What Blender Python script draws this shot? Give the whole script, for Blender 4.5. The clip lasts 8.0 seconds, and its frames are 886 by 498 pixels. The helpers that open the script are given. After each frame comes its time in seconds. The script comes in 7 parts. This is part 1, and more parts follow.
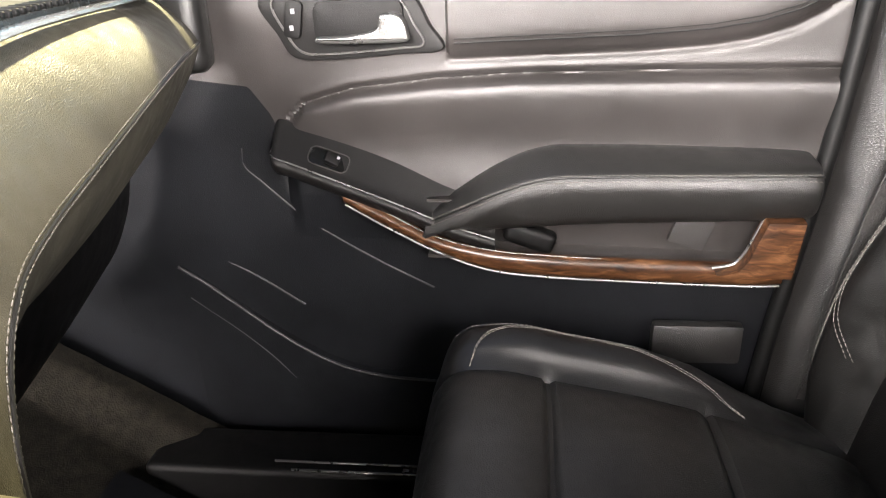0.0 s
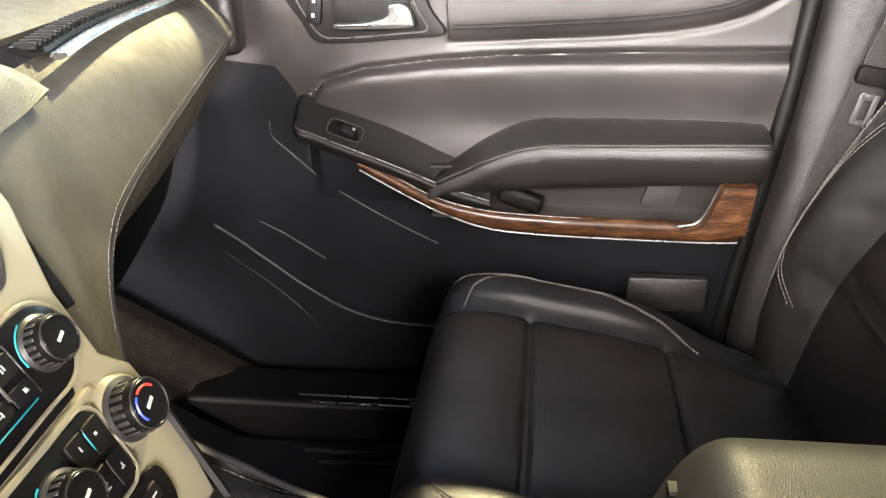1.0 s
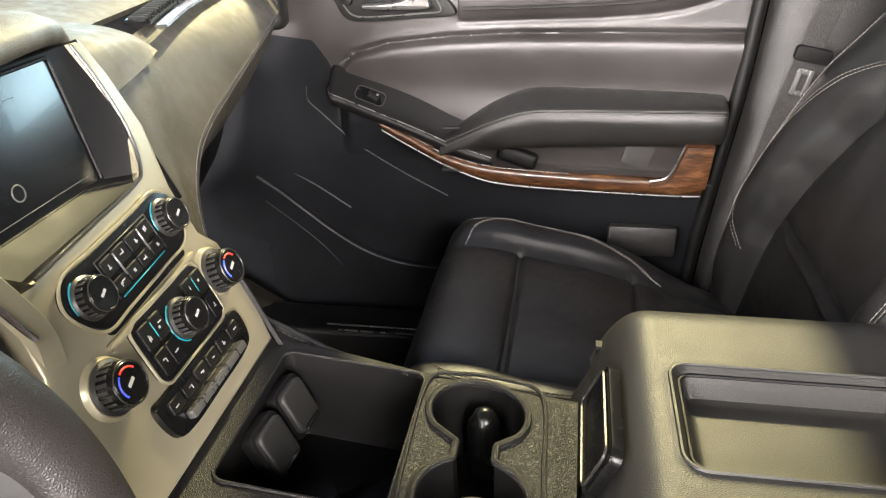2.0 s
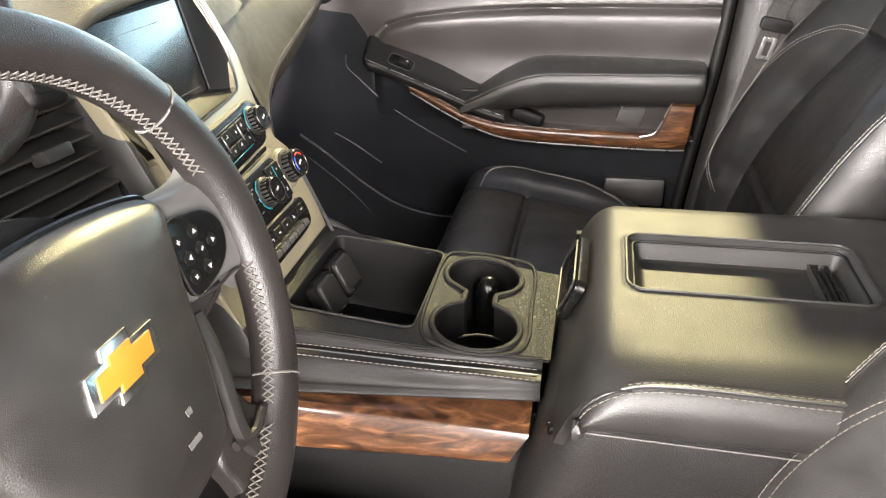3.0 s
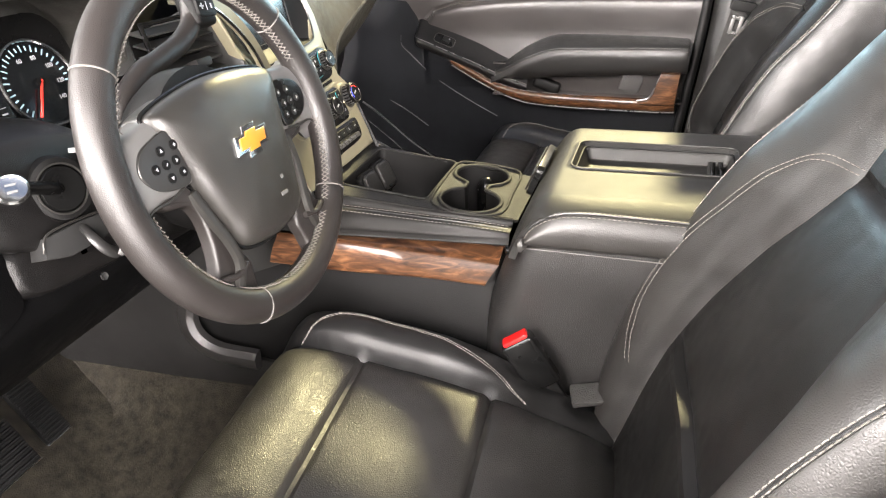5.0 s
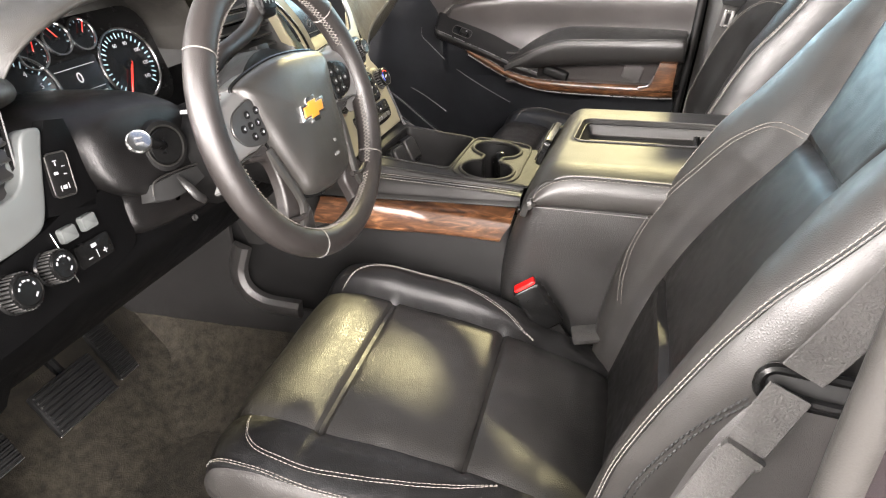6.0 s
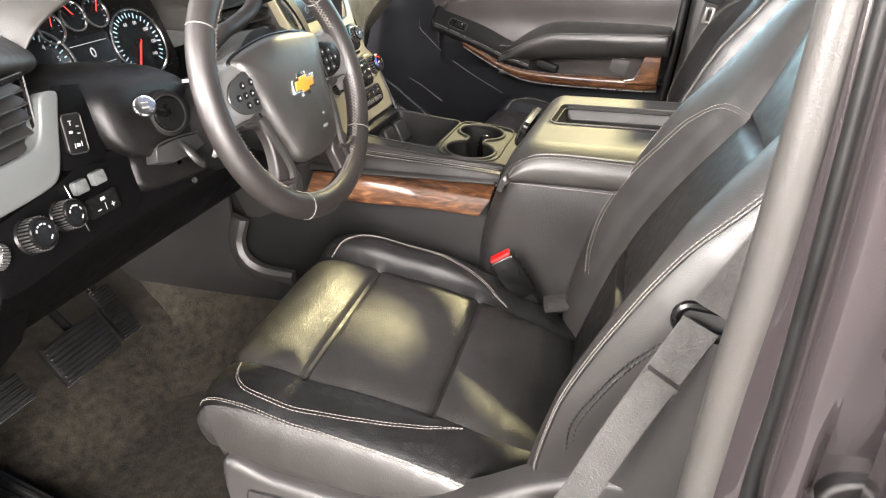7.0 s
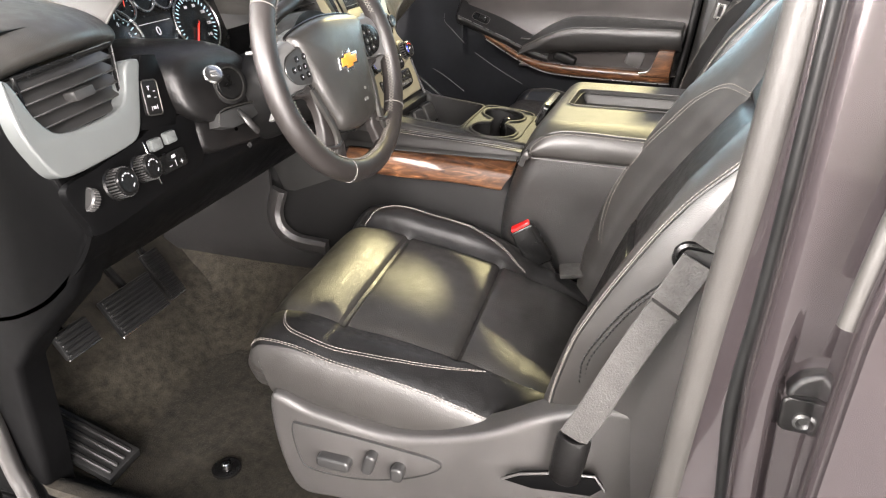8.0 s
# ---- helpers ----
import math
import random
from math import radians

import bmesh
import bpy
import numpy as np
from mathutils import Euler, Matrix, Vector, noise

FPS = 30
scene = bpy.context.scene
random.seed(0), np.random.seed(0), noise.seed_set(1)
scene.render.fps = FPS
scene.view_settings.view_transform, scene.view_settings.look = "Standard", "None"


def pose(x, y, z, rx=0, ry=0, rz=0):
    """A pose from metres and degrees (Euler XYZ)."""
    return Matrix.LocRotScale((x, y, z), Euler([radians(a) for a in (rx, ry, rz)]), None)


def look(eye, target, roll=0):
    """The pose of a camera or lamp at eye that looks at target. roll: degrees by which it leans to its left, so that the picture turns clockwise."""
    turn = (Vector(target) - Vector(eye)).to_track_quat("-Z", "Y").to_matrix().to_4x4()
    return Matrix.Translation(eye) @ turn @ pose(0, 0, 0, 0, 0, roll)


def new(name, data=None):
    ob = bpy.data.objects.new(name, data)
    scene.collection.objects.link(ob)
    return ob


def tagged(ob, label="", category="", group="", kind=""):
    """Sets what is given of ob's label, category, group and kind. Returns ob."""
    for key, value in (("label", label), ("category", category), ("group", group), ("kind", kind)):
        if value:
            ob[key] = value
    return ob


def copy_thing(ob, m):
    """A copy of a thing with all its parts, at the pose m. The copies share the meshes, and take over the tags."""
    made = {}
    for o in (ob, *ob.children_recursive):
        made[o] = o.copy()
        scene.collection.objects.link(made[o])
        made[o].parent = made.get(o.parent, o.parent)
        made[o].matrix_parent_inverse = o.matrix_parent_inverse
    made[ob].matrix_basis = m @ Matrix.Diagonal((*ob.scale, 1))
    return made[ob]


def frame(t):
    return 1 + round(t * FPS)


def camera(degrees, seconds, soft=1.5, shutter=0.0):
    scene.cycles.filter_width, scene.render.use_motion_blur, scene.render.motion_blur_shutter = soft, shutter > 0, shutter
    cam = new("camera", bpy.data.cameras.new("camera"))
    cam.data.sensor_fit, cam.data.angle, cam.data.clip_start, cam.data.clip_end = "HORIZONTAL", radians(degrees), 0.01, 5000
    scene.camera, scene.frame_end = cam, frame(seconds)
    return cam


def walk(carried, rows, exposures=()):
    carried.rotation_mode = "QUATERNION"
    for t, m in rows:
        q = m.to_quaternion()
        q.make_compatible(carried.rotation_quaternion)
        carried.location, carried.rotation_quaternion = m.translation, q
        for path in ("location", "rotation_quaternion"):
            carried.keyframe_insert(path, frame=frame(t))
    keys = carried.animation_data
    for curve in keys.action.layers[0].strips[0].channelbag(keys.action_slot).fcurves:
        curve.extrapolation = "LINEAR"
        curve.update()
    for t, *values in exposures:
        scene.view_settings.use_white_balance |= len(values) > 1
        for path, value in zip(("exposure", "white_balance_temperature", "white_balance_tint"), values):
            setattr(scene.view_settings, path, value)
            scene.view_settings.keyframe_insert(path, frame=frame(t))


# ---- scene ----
cam = camera(62.3, 8.0, 1.15)
PATH = [
    (0, (0.065, -0.094, 0.811), (-0.149, 1.716, -0.012), -2.17),
    (0.5, (0.082, -0.155, 0.830), (-0.161, 1.635, -0.029), -2.32),
    (1, (0.110, -0.227, 0.855), (-0.159, 1.542, -0.039), -2.58),
    (2.3, (0.183, -0.495, 0.892), (-0.163, 1.238, -0.043), -2.22),
    (2.5, (0.193, -0.542, 0.891), (-0.162, 1.194, -0.035), -2.20),
    (3, (0.214, -0.662, 0.882), (-0.171, 1.069, -0.042), -1.98),
    (3.5, (0.235, -0.742, 0.884), (-0.191, 0.984, -0.035), -1.74),
    (4, (0.304, -0.832, 0.872), (-0.177, 0.881, -0.040), -1.68),
    (4.5, (0.363, -0.921, 0.878), (-0.174, 0.778, -0.030), -2.02),
    (4.7, (0.374, -0.954, 0.875), (-0.175, 0.751, -0.016), -2.38),
    (5.8, (0.414, -1.161, 0.908), (-0.176, 0.527, 0.010), -2.75),
    (6, (0.424, -1.186, 0.908), (-0.166, 0.499, 0.007), -2.75),
    (6.5, (0.458, -1.237, 0.917), (-0.134, 0.448, 0.014), -2.25),
    (7, (0.494, -1.268, 0.905), (-0.111, 0.411, 0.003), -1.74),
    (7.5, (0.503, -1.325, 0.896), (-0.122, 0.348, -0.005), -1.41),
    (8, (0.514, -1.394, 0.902), (-0.123, 0.276, 0.004), -1.09),
]
walk(cam, [(t, look(eye, target, roll)) for t, eye, target, roll in PATH], [(0.0, 2.98), (1.2, 2.88), (2.3, 2.75), (4.5, 2.8), (8.0, 2.76)])

# ---- world, sun and exposure ----
world = bpy.data.worlds.new("sky")
scene.world = world
world.use_nodes = True
wn = world.node_tree.nodes
sky = wn.new("ShaderNodeTexSky")
sky.sky_type, sky.sun_disc = "NISHITA", False
SUN_ELEV = 39.0          # the sun stands beside the car (towards +y) and falls in under the roof edge through the passenger window and the windscreen
sky.sun_elevation, sky.sun_rotation = radians(SUN_ELEV), radians(0.6)
world.node_tree.links.new(sky.outputs[0], wn["Background"].inputs[0])
wn["Background"].inputs[1].default_value = 0.034
sun_data = bpy.data.lights.new("sun", "SUN")
sun_data.energy, sun_data.angle, sun_data.color = 1.4, radians(2.6), (1.0, 0.87, 0.46)
sun = new("sun", sun_data)
sd = Vector((0.01 * math.cos(radians(SUN_ELEV)), math.cos(radians(SUN_ELEV)), math.sin(radians(SUN_ELEV))))
sun.matrix_world = look(sd * 20, (0, 0, 0))

# ---- materials ----
def material(name, colour, rough=0.5, metal=0.0, grain=0.0, scale=400.0, vary=0.12, vary_scale=9.0, coat=0.0, cells=False, spec=0.5, sheen=0.0, wear=0.0):
    """A surface with a base colour varied at two scales, a fine relief and uneven gloss."""
    m = bpy.data.materials.new(name)
    m.use_nodes = True
    nt = m.node_tree
    b = nt.nodes["Principled BSDF"]
    b.inputs["Metallic"].default_value = metal
    b.inputs["Coat Weight"].default_value = coat
    b.inputs["Coat Roughness"].default_value = 0.06
    b.inputs["Specular IOR Level"].default_value = spec
    b.inputs["Sheen Weight"].default_value = sheen
    tc = nt.nodes.new("ShaderNodeTexCoord")
    big = nt.nodes.new("ShaderNodeTexNoise")
    big.inputs["Scale"].default_value, big.inputs["Detail"].default_value = vary_scale, 6
    nt.links.new(tc.outputs["Object"], big.inputs["Vector"])
    ramp = nt.nodes.new("ShaderNodeMapRange")
    ramp.inputs["From Min"].default_value, ramp.inputs["From Max"].default_value = 0.3, 0.7
    ramp.inputs["To Min"].default_value, ramp.inputs["To Max"].default_value = 1 - vary, 1 + vary
    nt.links.new(big.outputs["Fac"], ramp.inputs["Value"])
    mul = nt.nodes.new("ShaderNodeVectorMath")
    mul.operation = "SCALE"
    mul.inputs[0].default_value = colour
    nt.links.new(ramp.outputs["Result"], mul.inputs["Scale"])
    nt.links.new(mul.outputs["Vector"], b.inputs["Base Color"])
    rr = nt.nodes.new("ShaderNodeMapRange")
    rr.inputs["From Min"].default_value, rr.inputs["From Max"].default_value = 0.3, 0.7
    rr.inputs["To Min"].default_value, rr.inputs["To Max"].default_value = max(0.02, rough * (1 - vary * 0.7)), min(1, rough * (1 + vary * 0.7))
    mid = nt.nodes.new("ShaderNodeTexNoise")
    mid.inputs["Scale"].default_value, mid.inputs["Detail"].default_value = vary_scale * 4.3, 4
    nt.links.new(tc.outputs["Object"], mid.inputs["Vector"])
    nt.links.new(mid.outputs["Fac"], rr.inputs["Value"])
    nt.links.new(rr.outputs["Result"], b.inputs["Roughness"])
    if grain:
        if cells:
            fine = nt.nodes.new("ShaderNodeTexVoronoi")
            fine.feature = "DISTANCE_TO_EDGE"
            out = fine.outputs["Distance"]
        else:
            fine = nt.nodes.new("ShaderNodeTexNoise")
            fine.inputs["Detail"].default_value = 3
            out = fine.outputs["Fac"]
        fine.inputs["Scale"].default_value = scale
        nt.links.new(tc.outputs["Object"], fine.inputs["Vector"])
        bump = nt.nodes.new("ShaderNodeBump")
        bump.inputs["Strength"].default_value, bump.inputs["Distance"].default_value = grain, 0.6 / scale
        nt.links.new(out, bump.inputs["Height"])
        if wear:
            warp = nt.nodes.new("ShaderNodeTexNoise")
            warp.inputs["Scale"].default_value, warp.inputs["Detail"].default_value = 14, 4
            nt.links.new(tc.outputs["Object"], warp.inputs["Vector"])
            shift = nt.nodes.new("ShaderNodeVectorMath")
            shift.operation = "MULTIPLY_ADD"
            shift.inputs[1].default_value = (0.07, 0.07, 0.07)
            nt.links.new(warp.outputs["Color"], shift.inputs[0])
            nt.links.new(tc.outputs["Object"], shift.inputs[2])
            crease = nt.nodes.new("ShaderNodeTexVoronoi")
            crease.feature = "DISTANCE_TO_EDGE"
            crease.inputs["Scale"].default_value = 120
            nt.links.new(shift.outputs["Vector"], crease.inputs["Vector"])
            groove = nt.nodes.new("ShaderNodeMapRange")
            groove.inputs["From Max"].default_value = 0.12
            nt.links.new(crease.outputs["Distance"], groove.inputs["Value"])
            b2 = nt.nodes.new("ShaderNodeBump")
            b2.inputs["Strength"].default_value, b2.inputs["Distance"].default_value = wear, 0.0012
            nt.links.new(groove.outputs["Result"], b2.inputs["Height"])
            nt.links.new(b2.outputs["Normal"], bump.inputs["Normal"])
        nt.links.new(bump.outputs["Normal"], b.inputs["Normal"])
    return m


def burl(name):
    """Glossy brown burl wood under lacquer."""
    m = material(name, (0.2, 0.08, 0.03), rough=0.35, coat=0.25, spec=0.2)
    nt = m.node_tree
    b = nt.nodes["Principled BSDF"]
    tc = nt.nodes.new("ShaderNodeTexCoord")
    mp = nt.nodes.new("ShaderNodeMapping")
    mp.inputs["Scale"].default_value = (1.0, 2.6, 4.6)
    nt.links.new(tc.outputs["Object"], mp.inputs["Vector"])
    n1 = nt.nodes.new("ShaderNodeTexNoise")
    n1.inputs["Scale"].default_value, n1.inputs["Detail"].default_value, n1.inputs["Distortion"].default_value = 26, 9, 1.1
    nt.links.new(mp.outputs["Vector"], n1.inputs["Vector"])
    cr_ = nt.nodes.new("ShaderNodeValToRGB")
    cr_.color_ramp.elements[0].position, cr_.color_ramp.elements[0].color = 0.30, (0.010, 0.0042, 0.0023, 1)
    cr_.color_ramp.elements[1].position, cr_.color_ramp.elements[1].color = 0.72, (0.125, 0.059, 0.026, 1)
    e = cr_.color_ramp.elements.new(0.52)
    e.color = (0.050, 0.021, 0.0092, 1)
    nt.links.new(n1.outputs["Fac"], cr_.inputs["Fac"])
    nt.links.new(cr_.outputs["Color"], b.inputs["Base Color"])
    b.inputs["Coat Roughness"].default_value = 0.08
    return m


LEATHER = material("black leather", (0.0058, 0.0056, 0.0056), rough=0.4, spec=0.62, grain=0.3, scale=640, cells=True, vary=0.3, vary_scale=12)
LEATHER_WORN = material("creased worn black leather", (0.0055, 0.0053, 0.0053), rough=0.4, spec=0.45, grain=0.3, scale=520, cells=True, vary=0.4, vary_scale=24, wear=0.1)
LEATHER_SEAT = material("smooth seat leather", (0.0128, 0.0121, 0.0112), rough=0.4, spec=0.5, grain=0.4, scale=420, cells=True, vary=0.3, vary_scale=14, wear=0.07)
LEATHER_PANEL = material("grained black leather", (0.0098, 0.0092, 0.0087), rough=0.4, spec=0.62, grain=0.4, scale=480, cells=True, vary=0.28, vary_scale=14)
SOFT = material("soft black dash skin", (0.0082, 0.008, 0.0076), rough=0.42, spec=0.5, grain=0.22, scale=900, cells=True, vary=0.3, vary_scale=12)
DOORSKIN = material("dark grey door vinyl", (0.0275, 0.0245, 0.0235), rough=0.36, spec=0.58, grain=0.35, scale=720, cells=True, vary=0.3, vary_scale=7)
PLASTIC = material("grained black plastic", (0.0032, 0.0031, 0.0031), rough=0.5, spec=0.18, grain=0.4, scale=700, cells=True, vary=0.2)
GREYPLASTIC = material("grained grey plastic", (0.027, 0.0252, 0.0243), rough=0.4, spec=0.7, grain=0.45, scale=640, cells=True, vary=0.2)
SMOOTH = material("smooth black plastic", (0.0034, 0.0034, 0.0034), rough=0.25, vary=0.2, vary_scale=20, spec=0.24)
# silver trim whose base colour is yellowed to stand in for sunlight
SATIN_SUNLIT = material("satin silver trim in a sun-yellowed tone", (0.235, 0.212, 0.145), rough=0.36, metal=0.45, grain=0.06, scale=1500, vary=0.08)
# black dash skin, lightened and yellowed to stand in for sunlight
DASH_LIT = material("soft black dash leather in a sunlit tone", (0.050, 0.046, 0.034), rough=0.5, spec=0.3, grain=0.45, scale=520, cells=True, vary=0.3, vary_scale=14, wear=0.06)
SILVERGREY = material("silver grey paint", (0.095, 0.101, 0.1), rough=0.38, metal=0.4, grain=0.05, scale=1800, vary=0.08)
CHROME = material("chrome", (0.6, 0.6, 0.6), rough=0.2, metal=1.0, vary=0.05)
CARPET = material("dark carpet", (0.0112, 0.0096, 0.007), rough=0.95, spec=0.1, grain=1.0, scale=420, vary=0.6, vary_scale=60, sheen=0.02)
MATRUBBER = material("black floor mat", (0.0064, 0.0069, 0.0082), rough=0.5, grain=0.6, scale=800, vary=0.3, spec=0.14)
RUBBER = material("black rubber", (0.0045, 0.0045, 0.0045), rough=0.42, spec=0.22, grain=0.2, scale=600, vary=0.3)
BELT = material("grey belt webbing", (0.022, 0.0208, 0.0195), rough=0.7, grain=1.0, scale=420, vary=0.22, vary_scale=30)
THREAD = material("pale thread", (0.118, 0.108, 0.097), rough=0.8, vary=0.2, vary_scale=90)
LACE = material("grey-beige wheel thread", (0.07, 0.064, 0.058), rough=0.8, vary=0.2, vary_scale=90)
WOOD = burl("brown burl wood")
BOXSIDE = material("grained dark grey box plastic", (0.0135, 0.0128, 0.0124), rough=0.38, spec=0.62, grain=0.55, scale=430, cells=True, vary=0.25)
GOLD = material("gold emblem", (0.38, 0.155, 0.018), rough=0.35, metal=0.2, vary=0.1)
RED = material("red plastic", (0.55, 0.006, 0.006), rough=0.3, vary=0.1)
ICON = material("pale print", (0.23, 0.23, 0.24), rough=0.5, vary=0.05)
# backlit lines and rings given as plain cyan colour, without any glow
CYAN = material("cyan print for backlight", (0.008, 0.17, 0.2), rough=0.4, vary=0.05)
BLUE = material("blue print", (0.03, 0.06, 0.6), rough=0.4, vary=0.05)
REDP = material("red print", (0.7, 0.03, 0.02), rough=0.4, vary=0.05)
GLASSY = material("dark screen glass", (0.003, 0.0035, 0.004), rough=0.24, coat=0.15, vary=0.1)
FUNNEL = material("matte black screen surround", (0.0035, 0.0035, 0.0036), rough=0.55, vary=0.1, spec=0.2)
PAINT = material("dark plum grey car paint", (0.030, 0.0246, 0.026), rough=0.26, metal=0.5, vary=0.06, coat=1.0)
LINER = material("dark grey headliner", (0.17, 0.165, 0.158), rough=0.95, grain=0.5, scale=900)
CONCRETE = material("dark sealed concrete", (0.04, 0.039, 0.037), rough=0.6, grain=0.5, scale=60, vary=0.25, vary_scale=1.5)
SATIN_DECK = material("grained black deck", (0.0095, 0.0092, 0.0086), rough=0.5, spec=0.2, grain=0.8, scale=560, cells=True, vary=0.1, vary_scale=20)
SATIN_LID = material("grained black lid vinyl", (0.013, 0.0126, 0.0118), rough=0.46, spec=0.28, grain=0.35, scale=620, cells=True, vary=0.1)
TICK = material("pale blue print", (0.2, 0.3, 0.34), rough=0.5, vary=0.05)
LEATHER_RIM = material("polished black wheel leather", (0.0125, 0.0108, 0.0102), rough=0.4, spec=0.42, grain=0.35, scale=650, cells=True, vary=0.2)
THREAD_DIM = material("grey seam", (0.09, 0.085, 0.08), rough=0.6, vary=0.1)
PRINT_DIM = material("grey print", (0.07, 0.07, 0.07), rough=0.5, vary=0.1)
SILVERBLACK = material("dark satin spoke plastic", (0.075, 0.074, 0.073), rough=0.3, vary=0.12)
SATINDARK = material("satin grey inlay", (0.16, 0.157, 0.153), rough=0.28, metal=0.75, vary=0.1)
WHITEWALL = material("pale painted wall", (0.34, 0.335, 0.325), rough=0.8, grain=0.2, scale=40, vary=0.06, vary_scale=0.6)
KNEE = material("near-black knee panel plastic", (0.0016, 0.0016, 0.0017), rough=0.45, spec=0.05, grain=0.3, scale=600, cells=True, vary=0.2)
SLAT = material("dark vent plastic", (0.016, 0.0157, 0.0155), rough=0.4, vary=0.15)
SEAM_RECESS_DARK = material("dark seam thread and recess shade", (0.004, 0.004, 0.004), rough=0.7, vary=0.1)
TUNNEL = material("smooth dark grey tunnel plastic", (0.0062, 0.0059, 0.0058), rough=0.45, spec=0.26, grain=0.5, scale=700, cells=True, vary=0.2)
COLUMN = material("black column plastic", (0.0034, 0.0032, 0.0032), rough=0.36, spec=0.3, grain=0.5, scale=700, cells=True, vary=0.2)
# the same black skin, lightened less, where less light falls
DASH_HALF_LIT = material("black dash skin in a half-lit tone", (0.0185, 0.0172, 0.0152), rough=0.46, spec=0.5, grain=0.4, scale=560, cells=True, vary=0.25, vary_scale=14)
# side leather lightened in colour, as lit from the driver's open side
LEATHER_SIDE_LIT = material("grained seat side leather in a lit tone", (0.0185, 0.0172, 0.016), rough=0.45, spec=0.45, grain=0.22, scale=420, cells=True, vary=0.25, vary_scale=10)
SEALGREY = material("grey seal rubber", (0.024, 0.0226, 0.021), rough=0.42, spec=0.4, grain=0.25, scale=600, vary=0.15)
# backrest and bolster: one black leather in a shaded and a lit tone
LEATHER_BACK_SHADED = material("smooth backrest leather in a shaded tone", (0.0058, 0.0055, 0.0053), rough=0.36, spec=0.38, grain=0.28, scale=520, cells=True, vary=0.3, vary_scale=14)
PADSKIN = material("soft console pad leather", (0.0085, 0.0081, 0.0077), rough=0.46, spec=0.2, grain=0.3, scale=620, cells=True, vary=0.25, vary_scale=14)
LEATHER_BOLSTER_LIT = material("bolster leather in a lit tone", (0.0135, 0.0126, 0.0117), rough=0.4, spec=0.66, grain=0.3, scale=520, cells=True, vary=0.28, vary_scale=12)
AIRBAG = material("soft black airbag skin", (0.0165, 0.0155, 0.0142), rough=0.38, spec=0.6, grain=0.3, scale=800, cells=True, vary=0.3, vary_scale=12)
SPOKE = material("satin gunmetal spoke trim", (0.055, 0.053, 0.05), rough=0.36, metal=0.75, vary=0.1)


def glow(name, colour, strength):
    """A glowing surface that stands in for daylight."""
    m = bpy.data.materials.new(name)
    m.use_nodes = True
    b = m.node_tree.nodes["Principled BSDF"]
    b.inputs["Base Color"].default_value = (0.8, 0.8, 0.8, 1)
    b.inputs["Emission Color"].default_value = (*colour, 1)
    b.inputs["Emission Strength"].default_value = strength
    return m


# driver-side panes follow a reflection in the paint; the front pane is added fill
PANE = glow("glowing frosted window pane", (1.0, 0.92, 0.89), 17.0)
PANE_FILL = glow("glowing frosted front pane", (1.0, 0.97, 0.95), 6.0)

BLUE_GLOW = glow("pale blue glow for reflections", (0.44, 0.78, 0.92), 2.2)

# ---- building tools ----
def arr(p):
    return np.array(p, float)


def curve_through(points, n):
    """n points on a smooth curve through the given ones."""
    p = arr(points)
    if len(p) == 2:
        return p[0] + (p[1] - p[0]) * np.linspace(0, 1, n)[:, None]
    q = np.vstack([2 * p[0] - p[1], p, 2 * p[-1] - p[-2]])
    t = np.linspace(0, len(p) - 1 - 1e-9, n)
    i = t.astype(int)
    w = (t - i)[:, None]
    a, b, c, d = q[i], q[i + 1], q[i + 2], q[i + 3]
    return 0.5 * (2 * b + (c - a) * w + (2 * a - 5 * b + 4 * c - d) * w ** 2 + (3 * b - a - 3 * c + d) * w ** 3)


def even(points, step):
    """Points a given distance apart along a line."""
    p = arr(points)
    d = np.r_[0, np.cumsum(np.linalg.norm(np.diff(p, axis=0), axis=1))]
    n = max(2, int(round(d[-1] / step)) + 1)
    s = np.linspace(0, d[-1], n)
    return np.stack([np.interp(s, d, p[:, k]) for k in range(3)], 1)


def surface(sections, nu, nv):
    """A grid of nv rows by nu columns, smooth through sections of equally many points each."""
    rows = np.stack([curve_through(s, nu) for s in sections])
    return np.stack([curve_through(rows[:, k], nv) for k in range(nu)], 1)


CAMERA_SIDE = arr((0.25, -0.5, 0.9))   # a place on the camera's path: faces turn towards it


